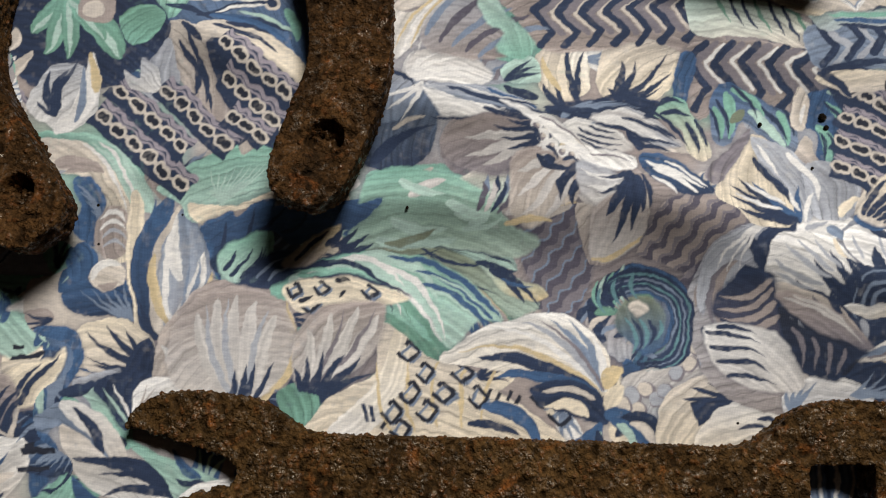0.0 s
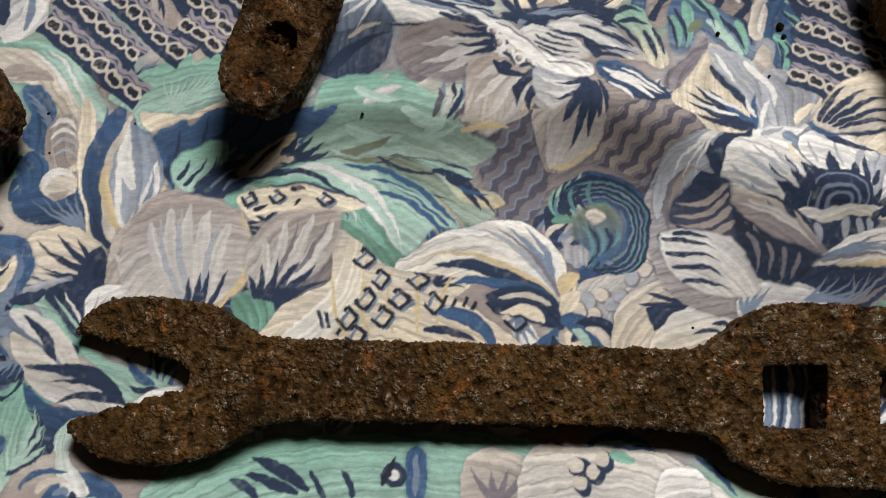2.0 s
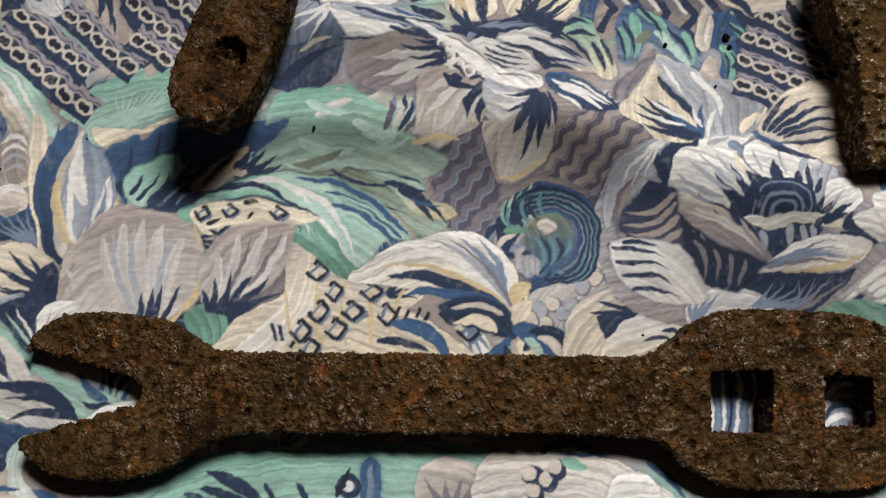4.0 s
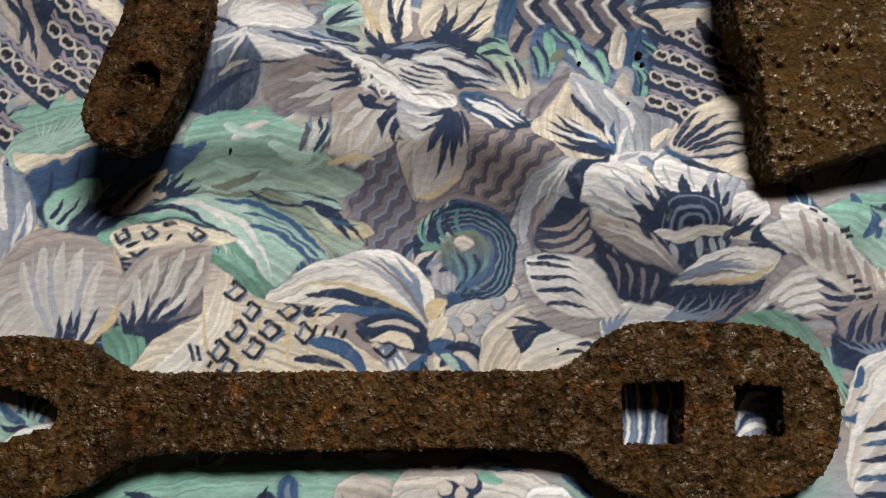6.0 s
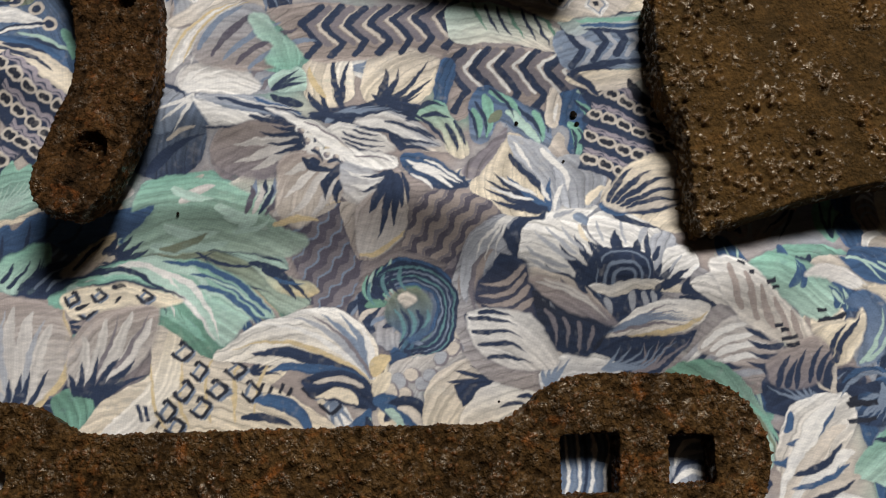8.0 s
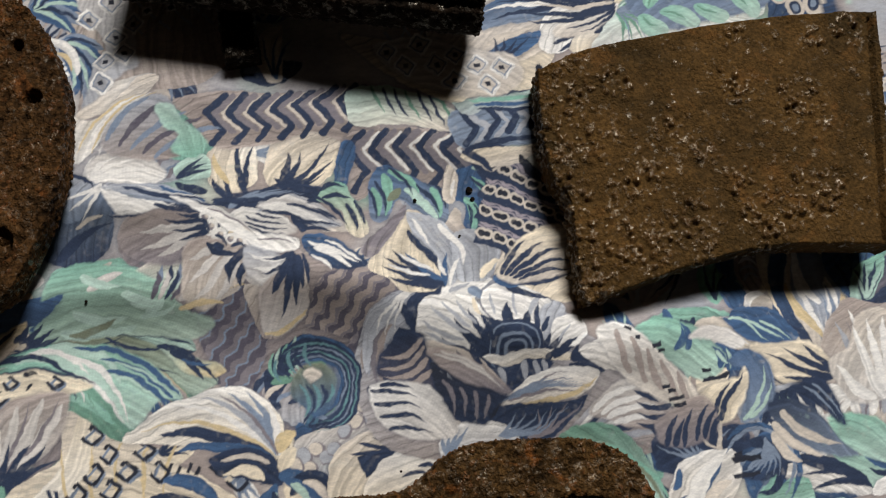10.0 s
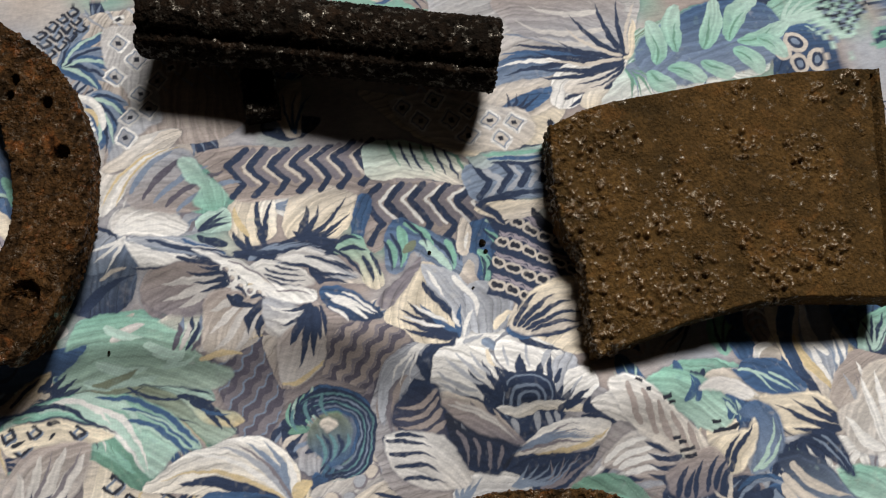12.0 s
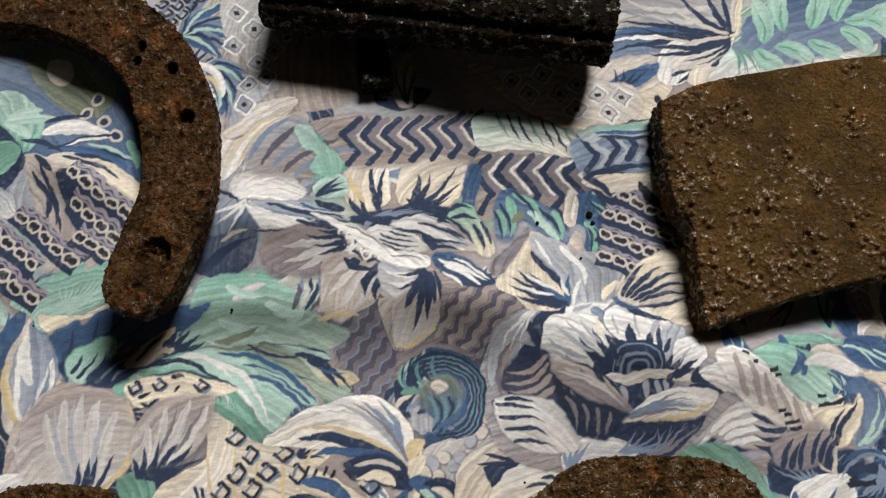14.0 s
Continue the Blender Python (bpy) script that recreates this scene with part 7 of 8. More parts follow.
wash([(199.6, -20.4), (211.0, -20.5), (219.6, -27.6), (217.1, -36.8), (205.1, -31.2)], MINT, end=PALE)
wash([(191.4, -10.3), (196.2, -7.8), (203.0, -9.8), (205.3, -23.2), (200.1, -18.8)], NAVY)
strokes([((195.0, -9.3), (203.2, -20.7)), ((198.0, -9.1), (204.8, -20.4))], 0.8, STEEL, 0.05)
wash([(204.9, -4.2), (213.6, -0.5), (220.9, 8.5), (232.5, 6.4), (224.4, -16.3), (212.0, -17.7), (206.6, -11.5)], BEIGE, end=HAZE)
strokes([((220.0, -18.2), (217.6, 5.5)), ((222.1, -17.5), (223.0, 6.7)), ((223.8, -16.8), (228.2, 6.1)), ((217.2, -17.6), (207.5, -5.4))], 3.2, WHITE, 0.06)
for a, b in (((144.4, 17.0), (146.3, 15.8)), ((146.7, 13.7), (148.1, 13.1)), ((151.4, 10.0), (154.6, 10.0)), ((153.2, 8.3), (155.5, 8.1)), ((165.1, 0.9), (168.1, 1.0)), ((165.1, -1.9), (172.6, -2.1)), ((152.1, -2.5), (153.9, -2.5)), ((153.2, -4.0), (155.9, -3.9)), ((153.0, -6.3), (158.4, -6.3)), ((153.9, -8.5), (158.4, -8.4))):
    bar(a, b, 1.2, INKBLACK)
# trellis of small diamonds beside and beyond the rod
def diamond(c, turn=45.0):
    t = radians(turn)
    e, f = np.array((math.cos(t), math.sin(t))), np.array((-math.sin(t), math.cos(t)))
    c = np.array(c)
    for u, v in ((e, f), (f, e), (-e, f), (-f, e)):
        bar(c + 2.7 * u - 2.7 * v, c + 2.7 * u + 2.7 * v, 0.9, WHITE)
        bar(c + 2.1 * u - 2.1 * v, c + 2.1 * u + 2.1 * v, 0.4, STEEL)
    shape([c + 1.1 * e, c + 1.1 * f, c - 1.1 * e, c - 1.1 * f], INKBLACK, False)


wash([(-4.9, 163.6), (10.2, 161.7), (11.3, 148.1), (11.3, 128.6), (6.8, 125.4), (-1.3, 119.0), (-7.1, 116.5), (-1.5, 130.4), (2.1, 136.3), (-4.8, 150.3)], HAZE, end=GREY)
wash([(85.8, 123.0), (101.6, 123.0), (119.9, 115.0), (131.1, 112.1), (130.8, 101.6), (120.3, 98.0), (105.6, 102.3), (91.7, 111.7)], HAZE, end=BEIGE)
for c in ((0.0, 157.4), (5.3, 150.7), (-1.9, 145.5), (5.1, 138.0), (11.3, 142.4), (-0.6, 122.7), (7.4, 131.7), (1.5, 130.0), (90.2, 119.9), (95.3, 114.1), (101.5, 120.4), (104.9, 112.9), (110.2, 106.3), (118.0, 109.8), (126.3, 108.1), (120.8, 102.2), (112.0, 115.1)):
    diamond(c)
# rayed flower and lobed mint leaves between rod and plate
wash([(130.8, 157.7), (171.1, 151.9), (169.4, 128.6), (142.8, 137.2), (131.9, 143.3)], TAUPE, end=GREY)
strokes([((165.4, 145.7), (139.9, 151.8)), ((165.8, 138.7), (134.4, 145.7)), ((166.7, 134.0), (141.3, 139.7))], 2.2, HAZE, 0.1)
wash([(172.7, 125.7), (183.9, 136.0), (200.6, 142.8), (219.9, 142.3), (228.8, 136.3), (228.2, 124.0), (219.3, 115.5), (203.8, 113.3), (180.8, 112.3)], BLUE, end=STEEL)
for k, (a, b) in enumerate((((179.7, 122.0), (182.6, 139.0)), ((189.1, 125.2), (193.5, 143.4)), ((197.7, 126.2), (207.7, 143.7)), ((208.4, 126.8), (222.6, 142.9)), ((212.2, 125.6), (231.8, 131.0)), ((208.7, 122.1), (215.8, 113.5)), ((197.3, 119.6), (205.1, 113.1)), ((184.8, 118.9), (194.0, 112.5)), ((176.5, 118.5), (182.6, 111.2)), ((218.5, 125.6), (226.6, 118.1)))):
    blade(a, b, 7.0, MINT, 0.1 if k % 2 else -0.1, 0.5, 0.45, PALE)
    blade(a, ((a[0] + 2 * b[0]) / 3, (a[1] + 2 * b[1]) / 3), 0.9, GREEN, 0.1 if k % 2 else -0.1)
wash([(170.1, 125.2), (160.4, 125.5), (149.1, 120.9), (146.2, 115.9), (155.5, 115.0), (164.6, 119.0)], WHITE, end=BEIGE)
strokes([((169.1, 124.4), (150.4, 118.3)), ((168.8, 123.5), (155.0, 116.0)), ((168.8, 125.0), (154.8, 122.7))], 1.2, NAVY, 0.08)
strokes([((169.5, 125.8), (137.7, 134.4)), ((169.3, 125.4), (134.6, 127.7)), ((168.8, 125.0), (137.6, 123.3)), ((169.3, 126.8), (147.5, 136.5)), ((169.8, 127.1), (154.6, 145.9)), ((170.2, 127.1), (164.6, 149.1)), ((170.6, 127.0), (172.6, 149.3))], 2.2, NAVY, 0.08, 0.3, 0.9)
strokes([((168.8, 126.4), (141.2, 130.3)), ((169.0, 127.3), (151.8, 140.8)), ((170.7, 127.5), (178.4, 147.0))], 1.6, BEIGE, 0.08)
# the feather of the star over its petals
wash([(-3.3, 86.9), (3.5, 85.7), (16.0, 81.0), (28.1, 76.0), (21.9, 76.0), (12.8, 79.2)], GREY, end=STEEL)
wash([(-3.3, 86.9), (1.9, 82.4), (12.7, 77.2), (18.8, 76.6), (9.3, 75.8), (1.5, 78.0)], WHITE)
strokes([((3.5, 85.7), (34.3, 74.6)), ((12.7, 77.5), (30.9, 72.7)), ((8.3, 83.1), (28.3, 77.8)), ((29.8, 77.0), (53.9, 76.4)), ((34.4, 75.6), (59.9, 71.9))], 1.5, NAVY, -0.05)
wash([(42.1, 73.1), (48.8, 74.7), (56.6, 72.2), (60.9, 67.9), (66.8, 63.0), (58.7, 63.8), (51.3, 68.8)], HAZE, end=GREY)
wash([(42.7, 73.0), (49.6, 73.2), (56.2, 69.4), (63.3, 64.0), (54.4, 67.8)], WHITE)
strokes([((43.5, 71.6), (58.7, 63.8)), ((52.5, 66.2), (66.4, 62.6)), ((50.2, 72.8), (64.7, 64.6)), ((53.9, 64.3), (63.2, 61.5))], 1.2, NAVY, 0.06)
wash([(35.2, 71.8), (41.9, 71.7), (48.1, 69.1), (52.6, 64.4), (50.7, 62.5), (42.5, 63.7), (37.8, 67.0)], WHITE, end=HAZE)
strokes([((38.3, 70.6), (50.0, 66.5)), ((37.5, 69.3), (50.7, 64.6)), ((38.5, 67.6), (49.5, 63.2)), ((41.8, 71.0), (48.8, 68.3))], 0.8, NAVY, -0.05)
wash([(17.5, 79.6), (25.1, 76.5), (33.9, 71.6), (39.0, 65.8), (47.3, 63.6), (53.4, 58.8), (48.2, 57.9), (40.5, 60.4), (34.7, 65.2), (28.5, 71.0)], WHITE)
strokes([((27.9, 74.3), (40.9, 63.6)), ((40.8, 62.9), (51.6, 59.8))], 0.7, MAUVE, 0.08)
for c in ((27.0, 71.7), (28.2, 68.8), (30.4, 66.3), (33.0, 64.1), (35.4, 62.8)):
    spot(c, 1.7, WHITE)
    spot((c[0] - 0.3, c[1] - 0.3), 0.9, MAUVE)
    spot((c[0] + 0.2, c[1]), 0.5, BEIGE)
strokes([((25.6, 70.9), (27.0, 67.0)), ((28.8, 66.2), (31.2, 62.2)), ((32.7, 61.7), (37.0, 60.5))], 1.2, NAVY, 0.15)
# the scroll: dark crescent, pale lines, green heart
spiral(C, 11.2, 11.6, 150, -105, 6.0, NAVY)
for r, c in ((8.9, STEEL), (10.3, TEAL), (11.7, STEEL), (13.0, TEAL)):
    spiral(C, r, r + 0.2, 120, -92, 0.55, c)
wash([(C[0] - 7.5, C[1] + 1), (C[0] - 3, C[1] + 6.5), (C[0] + 3.5, C[1] + 6), (C[0] + 6, C[1] + 1), (C[0] + 4.5, C[1] - 6), (C[0], C[1] - 9), (C[0] - 4, C[1] - 6)], OLIVE, end=BLUE)
wash([(C[0] - 3, C[1] + 4), (C[0] + 0.5, C[1] + 5.5), (C[0] + 2.5, C[1] + 2.5), (C[0] - 0.5, C[1] + 1)], BEIGE)
for k in range(5):
    blade((C[0] - 4.5 + 2.2 * k, C[1] + 1.5 - 0.5 * k), (C[0] - 4 + 1.6 * k, C[1] - 9 + 0.8 * k), 1.1, (TEAL, NAVY)[k % 2], 0.2)
    blade((C[0] - 9 + 2.0 * k, C[1] + 10 + 0.8 * k), (C[0] - 9.5 + 2.4 * k, C[1] + 3.5 + 0.6 * k), 1.0, (TEAL, NAVY)[k % 2], -0.2)
# the next repeat on the near left edge
COLS, ROWS = round(283 / STEP), round(25 / STEP)
edge = int(np.searchsorted(GX, -95))
over = (GX[None, :edge] + 26 * (cloud(14, 51)[ROWS:, :edge] - 0.5) < -112)[..., None]
INK[ROWS:, :edge] = np.where(over, INK[:-ROWS, COLS:COLS + edge], INK[ROWS:, :edge])


def tablecloth():
    """One sheet: fine where the print is looked at, coarse out to the table's edge."""
    left, right = np.arange(-560, GX[0] - 4, 8.0), np.arange(GX[-1] + 8, 660, 8.0)
    down, up = np.arange(-430, GY[0] - 4, 8.0), np.arange(GY[-1] + 8, 460, 8.0)
    ix = np.array([i for i, x in enumerate(GX) if -124 < x < 240 or i % 6 == 0 or i == len(GX) - 1])
    iy = np.array([i for i, y in enumerate(GY) if -62 < y < 174 or i % 6 == 0 or i == len(GY) - 1])
    xs, ys = np.concatenate((left, GX[ix], right)), np.concatenate((down, GY[iy], up))
    X, Y = np.meshgrid(xs, ys)
    core = np.s_[len(down):len(down) + len(iy), len(left):len(left) + len(ix)]
    Z = cloth_height(X, Y)
    ripple = np.zeros(X.shape)
    ripple[core] = (0.9 * (cloud(17, 21) - 0.5) + 0.5 * (cloud(9, 22) - 0.5))[np.ix_(iy, ix)]
    co = np.stack((X, Y, Z + ripple), -1).reshape(-1, 3) / 1000
    ny, nx = X.shape
    k = (np.arange(ny - 1)[:, None] * nx + np.arange(nx - 1)[None, :]).ravel()
    quads = np.stack((k, k + 1, k + nx + 1, k + nx), 1).astype(np.int32)
    me = bpy.data.meshes.new("tablecloth")
    me.vertices.add(len(co))
    me.vertices.foreach_set("co", co.ravel())
    me.loops.add(quads.size)
    me.loops.foreach_set("vertex_index", quads.ravel())
    me.polygons.add(len(quads))
    me.polygons.foreach_set("loop_start", np.arange(0, quads.size, 4, dtype=np.int32))
    me.update(calc_edges=True)
    me.polygons.foreach_set("use_smooth", np.ones(len(quads), bool))
    rgba = np.ones((ny, nx, 4))
    turns = np.floor((X + 110) / 283)
    fx, fy = X - 283 * turns, Y + 25 * turns
    fy = GY[0] + np.mod(fy - GY[0], GY[-1] - GY[0])
    pick = np.clip(np.rint((fy - GY[0]) / STEP), 0, len(GY) - 1).astype(int), np.clip(np.rint((fx - GX[0]) / STEP), 0, len(GX) - 1).astype(int)
    ink = np.clip(INK, 0, 1)
    rgba[..., :3] = ink[pick]
    rgba[core][..., :3] = ink[np.ix_(iy, ix)]
    attr = me.color_attributes.new("print", "FLOAT_COLOR", "POINT")
    attr.data.foreach_set("color", rgba.ravel())
    me.materials.append(COTTON)
    return tagged(new("tablecloth", me), "cotton cloth printed with grey, blue and mint leaves and flowers", "tablecloth")


tablecloth()


# ---- rusted iron things ----
def outline(points, steps=4):
    """A smooth closed line through the points."""
    P, out = [Vector(p) for p in points], []
    for k in range(len(P)):
        a, b, c, d = P[k - 1], P[k], P[(k + 1) % len(P)], P[(k + 2) % len(P)]
        for i in range(steps):
            s = i / steps
            out.append(0.5 * (2 * b + (c - a) * s + (2 * a - 5 * b + 4 * c - d) * s * s + (3 * b - a - 3 * c + d) * s ** 3))
    return out


def plate(loops, low, high):
    """A flat plate cut along closed lines (the first the rim, the others holes), in millimetres."""
    bm = bmesh.new()
    edges = []
    for loop in loops:
        vs = [bm.verts.new((p[0], p[1], low)) for p in loop]
        edges += [bm.edges.new((vs[i - 1], vs[i])) for i in range(len(vs))]
    faces = [f for f in bmesh.ops.triangle_fill(bm, use_beauty=True, edges=edges)["geom"] if isinstance(f, bmesh.types.BMFace)]
    grown = bmesh.ops.extrude_face_region(bm, geom=faces)["geom"]
    for v in grown:
        if isinstance(v, bmesh.types.BMVert):
            v.co.z = high
    bmesh.ops.recalc_face_normals(bm, faces=bm.faces)
    return bm


def corroded(name, bm, mat, voxel, relief, smooth=6, parent=None, label=""):
    """Remeshes a form in millimetres, rounds its edges, and eats into it by relief(point, normal), which gives millimetres. The mesh ends in metres."""
    me = bpy.data.meshes.new(name)
    bm.to_mesh(me)
    bm.free()
    raw = bpy.data.objects.new(name, me)
    scene.collection.objects.link(raw)
    m = raw.modifiers.new("remesh", "REMESH")
    m.mode, m.voxel_size, m.adaptivity = "VOXEL", voxel, 0.0
    m = raw.modifiers.new("round", "SMOOTH")
    m.factor, m.iterations = 0.5, smooth
    done = bpy.data.meshes.new_from_object(raw.evaluated_get(bpy.context.evaluated_depsgraph_get()))
    bpy.data.objects.remove(raw)
    n = len(done.vertices)
    co, no = np.empty(n * 3), np.empty(n * 3)
    done.vertices.foreach_get("co", co)
    done.vertices.foreach_get("normal", no)
    co, no = co.reshape(-1, 3), no.reshape(-1, 3)
    both = np.array([relief(Vector(c), Vector(v)) for c, v in zip(co, no)])
    push = both[:, 0]
    done.attributes.new("crust", "FLOAT", "POINT").data.foreach_set("value", both[:, 1].astype(np.float32))
    done.vertices.foreach_set("co", ((co + no * push[:, None]) / 1000).ravel())
    done.polygons.foreach_set("use_smooth", np.ones(len(done.polygons), bool))
    done.materials.clear()
    done.materials.append(mat)
    done.update()
    ob = new(name, done)
    ob.parent = parent
    return tagged(ob, label)


def pitted(v, n):
    """Flaky crust: broad swells, small pits and grit. Gives the push and how far it is grit."""
    a = noise.noise(v * 0.07) * 0.4 + noise.noise(v * 0.24) * 0.2
    patch = max(0.0, min(1.0, noise.noise(v * 0.13 + Vector((9, 2, 4))) * 2.6 + 0.5))
    bent = v + Vector((noise.noise(v * 0.8), noise.noise(v * 0.8 + Vector((7, 7, 7))), 0)) * 0.5
    grit = max(0.0, 1 - (noise.voronoi(bent * 0.55)[0][0] / 0.42) ** 2) * patch
    crumbs = max(0.0, 1 - (noise.voronoi(bent * 1.05 + Vector((3, 8, 1)))[0][0] / 0.42) ** 2) * (1 - 0.6 * patch)
    pit = max(0.0, noise.noise(v * 0.42 + Vector((31, 5, 9))) - 0.2)
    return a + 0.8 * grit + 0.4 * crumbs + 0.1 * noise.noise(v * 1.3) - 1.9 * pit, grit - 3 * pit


LIP = [Vector((*(248.2, 106.1), 0)), Vector((*(226.4, 25.4), 0))]
# where the blisters sit close: x, y, reach
BLISTERS = [(140, 92, 8), (137, 78, 8), (147, 74, 6), (154, 57, 8), (142, 40, 9), (155, 40, 8), (168, 42, 9), (190, 46, 8), (203, 45, 8), (214, 45, 6),
            (195, 82, 6), (213, 77, 6), (179, 64, 4), (168, 72, 4), (236, 97, 5), (226, 97, 4), (200, 102, 3), (157, 91, 5), (195, 39, 7), (136, 58, 6), (136, 32, 7)]


def blistered(v, n):
    """Smooth scale with clusters of round rust blisters, and a groove along one edge."""
    patch = max(math.exp(-((v.x - x) ** 2 + (v.y - y) ** 2) / r ** 2) for x, y, r in BLISTERS)
    patch = min(1.0, max(0.0, 2.0 * patch + 0.7 * noise.noise(v * 0.12 + Vector((2.3, 11, 4))) - 0.05))
    d, fine = noise.voronoi(v * 0.3)[0][0], noise.voronoi(v * 0.62 + Vector((5, 5, 5)))[0][0]
    lone = 0.5 if noise.cell(v * 0.3 + Vector((4, 4, 4))) > 0.7 else 0.0
    big = max(0.0, 1 - (d / 0.46) ** 2) * max(lone, patch)
    small = max(0.0, 1 - (fine / 0.5) ** 2) * patch
    ring = 0.35 * max(0.0, 1 - abs(d - 0.52) / 0.08) * max(lone, patch)
    push = 0.3 * noise.noise(v * 0.07) + 1.6 * big * (0.6 + 0.6 * abs(noise.cell(v * 0.3))) + 0.9 * small - 0.6 * ring + 0.07 * noise.noise(v * 0.9)
    side = (v - LIP[0]).cross(LIP[1] - LIP[0]).z / (LIP[1] - LIP[0]).length
    if n.z > 0.3 and abs(side) < 0.9:
        push -= 3.0
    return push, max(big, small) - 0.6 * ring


def split(ob, thing, cuts):
    """Cuts a mesh into parts of one thing: cuts gives (name, test of a face's centre in millimetres)."""
    for name, test in cuts:
        bm = bmesh.new()
        bm.from_mesh(ob.data)
        bmesh.ops.delete(bm, geom=[f for f in bm.faces if not test(f.calc_center_median() * 1000)], context="FACES")
        part(name, bm, ob.data.materials[0], thing)
    bpy.data.objects.remove(ob)
    return thing


# wrench: an open jaw, a flat shank, an eye end with two square holes
WRENCH_TOP = 5.0
rim = [(-85.9, 1.7), (-83.2, 5.9), (-75.7, 9.4), (-64.3, 8.9), (-52.3, 5.9), (-44.7, 0.6), (-37.2, -3.9), (-8.3, -7.7), (33.8, -12.9), (68.2, -16.9)]
rim += [(76.7, -14.3), (82.9, -10.3), (90.8, -7.9), (102.0, -8.5), (116.7, -10.9), (129.6, -14.8), (137.5, -21.9), (140.8, -33.7), (137.9, -44.1), (130.7, -52.7), (119.8, -55.6)]
rim += [(104.8, -54.4), (86.5, -51.4), (75.9, -45.5), (67.1, -37.6), (36.1, -32.6), (0.9, -28.6), (-31.3, -24.9), (-43.2, -26.3), (-52.5, -30.7), (-66.4, -32.4), (-79.9, -29.5), (-87.4, -23.0)]
rim += [(-87.9, -19.9), (-81.0, -18.7), (-77.9, -17.4), (-75.9, -18.7), (-73.8, -16.9), (-71.3, -17.6), (-68.9, -15.7), (-66.5, -16.6), (-64.0, -15.0), (-60.9, -15.7), (-58.3, -13.0), (-58.2, -10.2), (-62.5, -6.9), (-73.6, -2.4), (-81.9, 1.1)]
square_hole = [(85.0, -22.6), (101.1, -24.4), (98.1, -40.0), (82.7, -38.2)]
small_hole = [(114.0, -26.5), (126.4, -28.8), (124.5, -41.5), (111.7, -40.6)]
bm = plate([outline(rim), square_hole, small_hole], -5.0, WRENCH_TOP)
wrench = split(corroded("wrench_iron", bm, RUST_WRENCH, 0.48, pitted, 4), new("wrench"), [
    ("open_jaw", lambda c: c.x < -38), ("shank", lambda c: -38 <= c.x < 66), ("eye_end", lambda c: c.x >= 66)])
tagged(wrench, "rusted iron wrench with open jaw and two square holes", "wrench")

# horseshoe: a swept bar, its heels lifted a little
SPINE = [(-101.5, 50, 9.2), (-109, 61.5, 10.6), (-118, 77, 10.8), (-126.5, 94, 10.8), (-130, 111, 11.6), (-127, 132, 12.2), (-116, 151, 12), (-99, 165, 12.2),
         (-77, 170.5, 12.4), (-56, 165, 12), (-38, 153, 11.8), (-27, 139, 11.8), (-21.6, 121, 12.2), (-20.8, 109, 11.6), (-21, 98, 10.9), (-23, 87, 11), (-27, 77, 11.4),
         (-31, 68, 11.2), (-34.5, 60, 10.2), (-37, 53, 8.5)]
spine, middle = [p[:2] for p in SPINE], Vector((-70, 60))
P = [Vector(p) for p in spine]
line = []
for k in range(len(P) - 1):
    a, b, c, d = P[max(k - 1, 0)], P[k], P[k + 1], P[min(k + 2, len(P) - 1)]
    for i in range(6):
        s = i / 6
        line.append(0.5 * (2 * b + (c - a) * s + (2 * a - 5 * b + 4 * c - d) * s * s + (3 * b - a - 3 * c + d) * s ** 3))
line.append(P[-1])
outer, inner = [], []
for k, p in enumerate(line):
    d = (line[min(k + 1, len(line) - 1)] - line[max(k - 1, 0)]).normalized()
    nrm = Vector((-d.y, d.x))
    f = k / (len(line) - 1)
    w = np.interp(f * (len(SPINE) - 1), range(len(SPINE)), [p[2] for p in SPINE]) * math.sqrt(1 - 0.8 * max(0.0, 1 - min((p - line[0]).length, (p - line[-1]).length) / 8.0) ** 2)
    outer.append(p + nrm * w)
    inner.append(p - nrm * w)
bm = plate([outer + inner[::-1]], 0, 10)
for v in bm.verts:
    lift = (116 - v.co.y) / 61 * 7
    v.co.z += max(-1.0, min(8.0, lift))
NAIL_HOLES = [(*(-28.8, 70.6), 5.0), (*(-18.0, 116), 3.0), (*(-21.4, 134.3), 2.0), (*(-30.7, 143.8), 1.8), (*(-32.4, 138.5), 1.6), (*(-108.3, 63.0), 5.0)]


def punched(v, n):
    """The shoe's crust, with the nail holes punched in from above."""
    push, crust = pitted(v, n)
    if n.z > 0.4:
        for x, y, r in NAIL_HOLES:
            d = math.hypot(v.x - x, v.y - y) / r
            if d < 1:
                push -= (5.2 + 2.2 * noise.noise(v * 0.9)) * (1 - d ** 6)
    return push, crust


horseshoe = split(corroded("shoe_iron", bm, RUST_SHOE, 0.5, punched, 6), new("horseshoe"), [
    ("toe", lambda c: c.y >= 118), ("branch", lambda c: c.y < 118 and c.x > middle.x), ("branch", lambda c: c.y < 118 and c.x <= middle.x)])
tagged(horseshoe, "old rusted iron horseshoe with punched nail holes", "horseshoe")

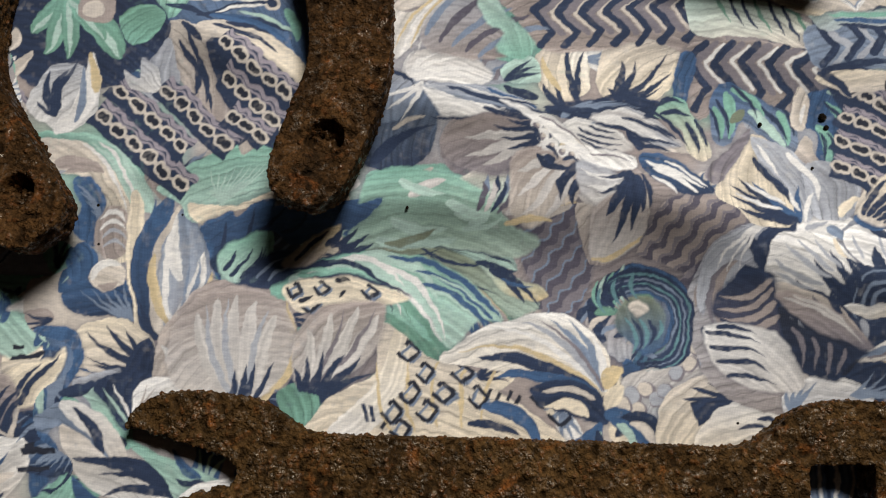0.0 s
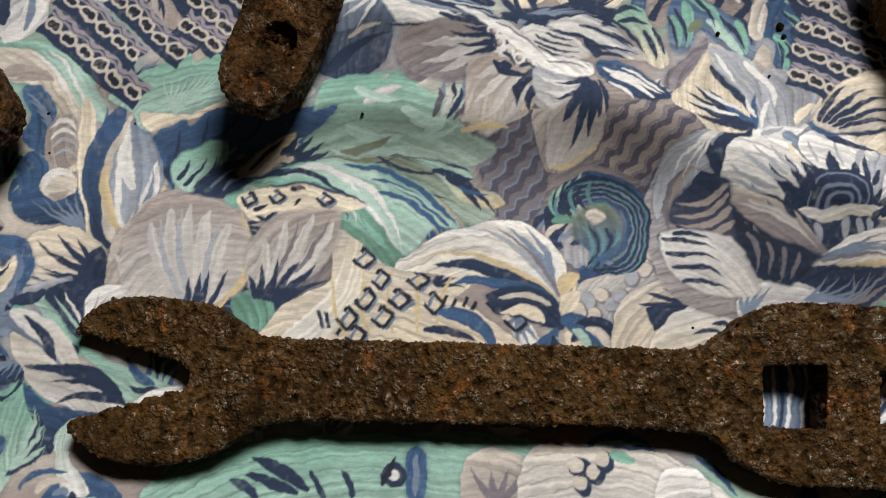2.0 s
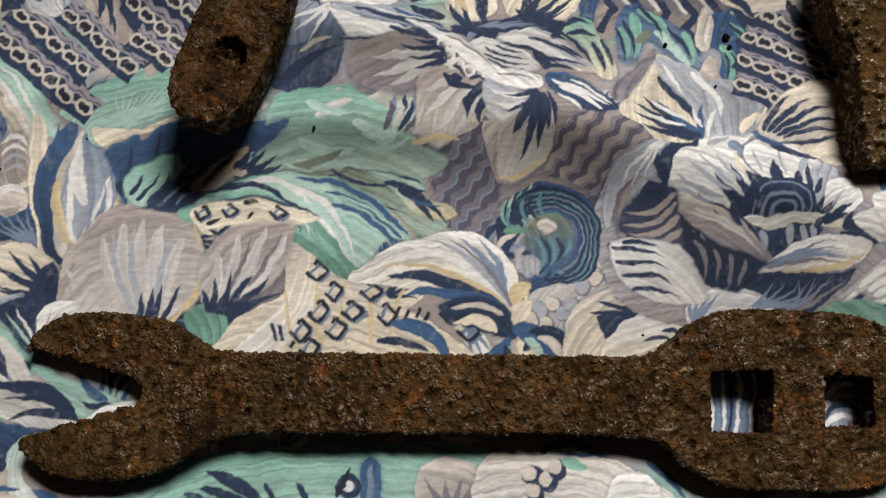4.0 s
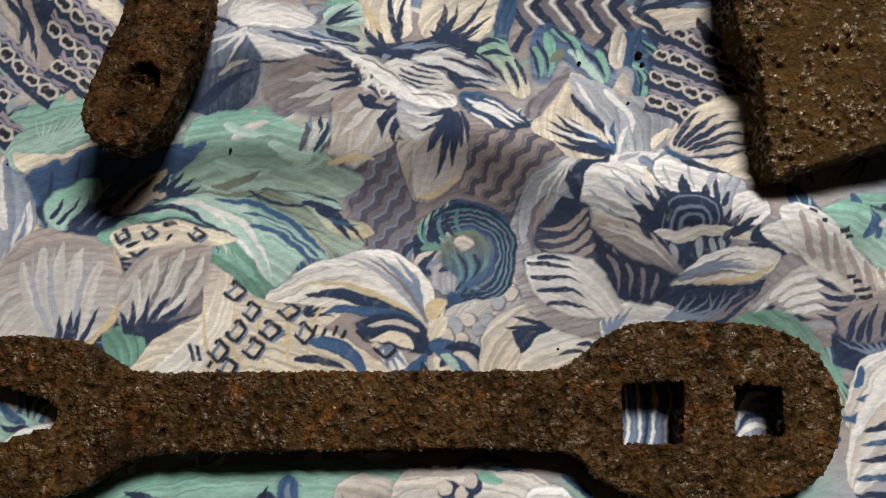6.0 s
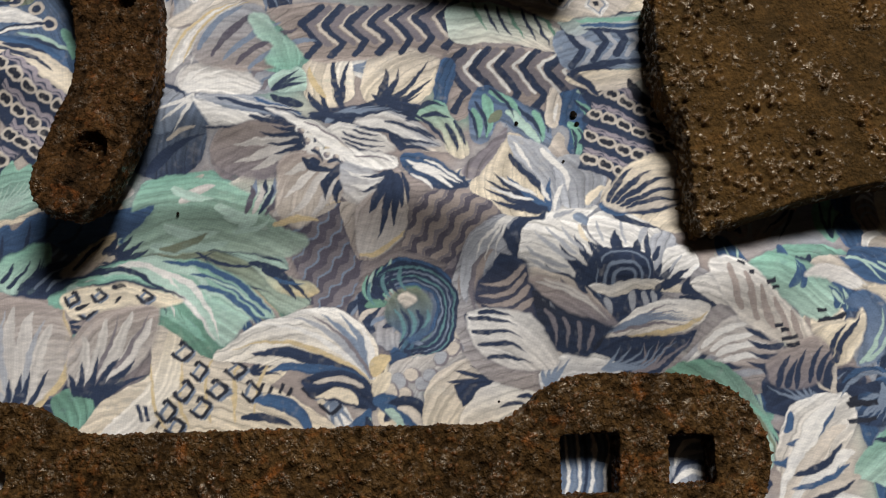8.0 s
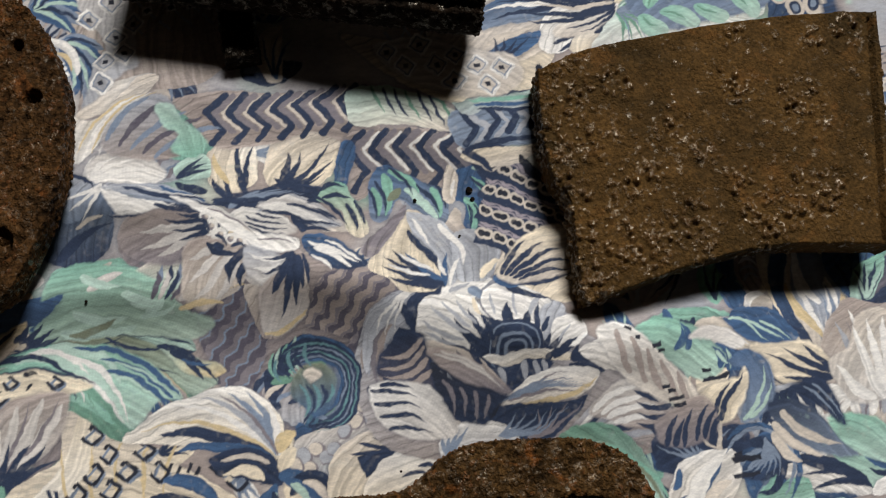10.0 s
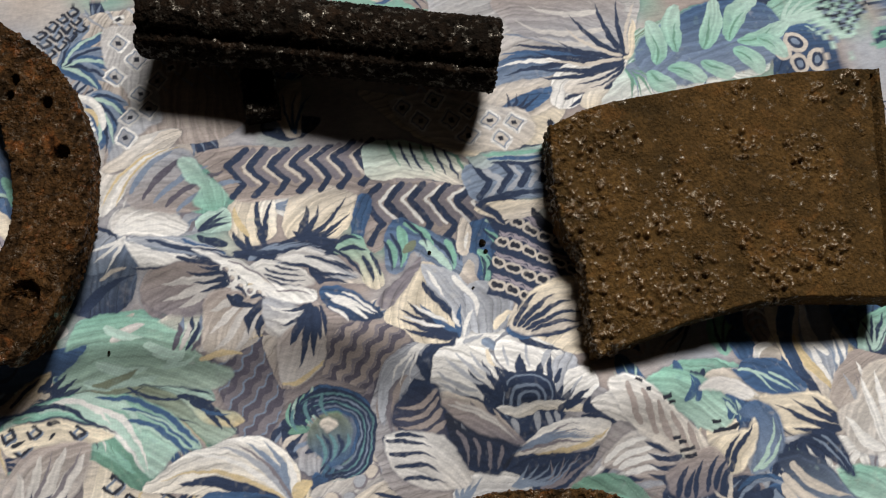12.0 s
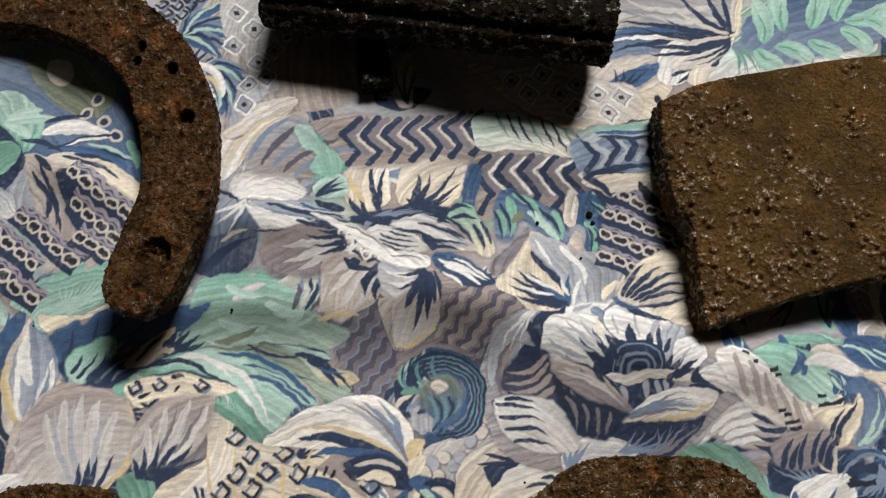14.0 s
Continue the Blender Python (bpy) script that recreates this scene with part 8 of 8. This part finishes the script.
# iron plate
rim = [(134.0, 97.3), (135.8, 99.6), (150.2, 104.0), (171.4, 105.3), (206.6, 106.3), (230.0, 104.7), (248.3, 102.7), (249.6, 100.8), (241.3, 68.1), (230.8, 27.8), (228.5, 26.3), (210.7, 29.3), (191.4, 32.0), (165.8, 30.6), (145.4, 26.9), (134.0, 25.2), (131.9, 26.5), (133.1, 40.4), (134.8, 56.1), (130.7, 67.7)]
bm = plate([outline(rim)], 1.0, 13)
iron_plate = corroded("iron_plate", bm, RUST_SLAB, 0.42, blistered, 2)
tagged(iron_plate, "thick rusted iron plate with blistered crust", "iron plate")

# rod: round, with a slot along its near side and a square stub below
a, b = Vector((*(13.1, 154.3), 16)), Vector((*(120.8, 122.7), 20))
d = (b - a).normalized()
side = Vector((0, 0, 1)).cross(d)
bm = bmesh.new()
ring = []
for k in range(44):
    t = 2 * math.pi * k / 44
    r = 11.6
    if k in (38, 39):
        r = 9.8
    if 33 <= k <= 37:
        r = 12.0
    ring.append((math.cos(t) * r, math.sin(t) * r))
ends = [[bm.verts.new(e + side * x + Vector((0, 0, 1)) * z) for z, x in ring] for e in (a, b)]
for k in range(44):
    bm.faces.new((ends[0][k - 1], ends[0][k], ends[1][k], ends[1][k - 1]))
for e in ends:
    bm.faces.new(e)
bmesh.ops.recalc_face_normals(bm, faces=bm.faces)
rod = new("iron_rod")
corroded("shaft", bm, RUST_ROD, 0.6, pitted, 2, rod)
bm = bmesh.new()
stub = Vector((*(44.5, 122.0), 3.5))
box(bm, (stub.x - 5.5, stub.y - 1, -1), (stub.x + 5.5, stub.y + 26, 7))
corroded("stub", bm, RUST_ROD, 0.6, pitted, 4, rod, "short square stub under the shaft")
tagged(rod, "blackened iron rod with a slot and a square stub", "iron rod")

# crumbs of rust that lie on the cloth
def crumb(at, r):
    bm = bmesh.new()
    bmesh.ops.create_icosphere(bm, subdivisions=2, radius=r / 1000)
    for v in bm.verts:
        v.co *= 1 + 0.45 * noise.noise(v.co * 900 + Vector((at[0], at[1], 0)))
        v.co.z *= 0.7
    ob = mesh_object("rust_crumb", bm, RUST_ROD, None, True)
    ob.location = (at[0] / 1000, at[1] / 1000, (float(cloth_height(at[0], at[1])) + 0.1 * r) / 1000)
    return tagged(ob, "small dark crumb of rust on the printed cloth", "rust crumb", "rust crumbs on the cloth")


for at, r in (((107.8, 69.3), 1.1), ((108.1, 66.1), 0.8), ((90.2, 68.9), 0.6), ((101.8, 54.5), 0.55), ((99.0, 52.0), 0.4), ((-9.7, 52.7), 0.45), ((-94.5, 62.3), 0.5), ((-71.9, 57.8), 0.4), ((-95.0, 51.6), 0.45), ((101.3, 54.1), 0.5), ((71.4, -11.4), 0.4), ((-14.5, 110.0), 0.5)):
    crumb(at, r)
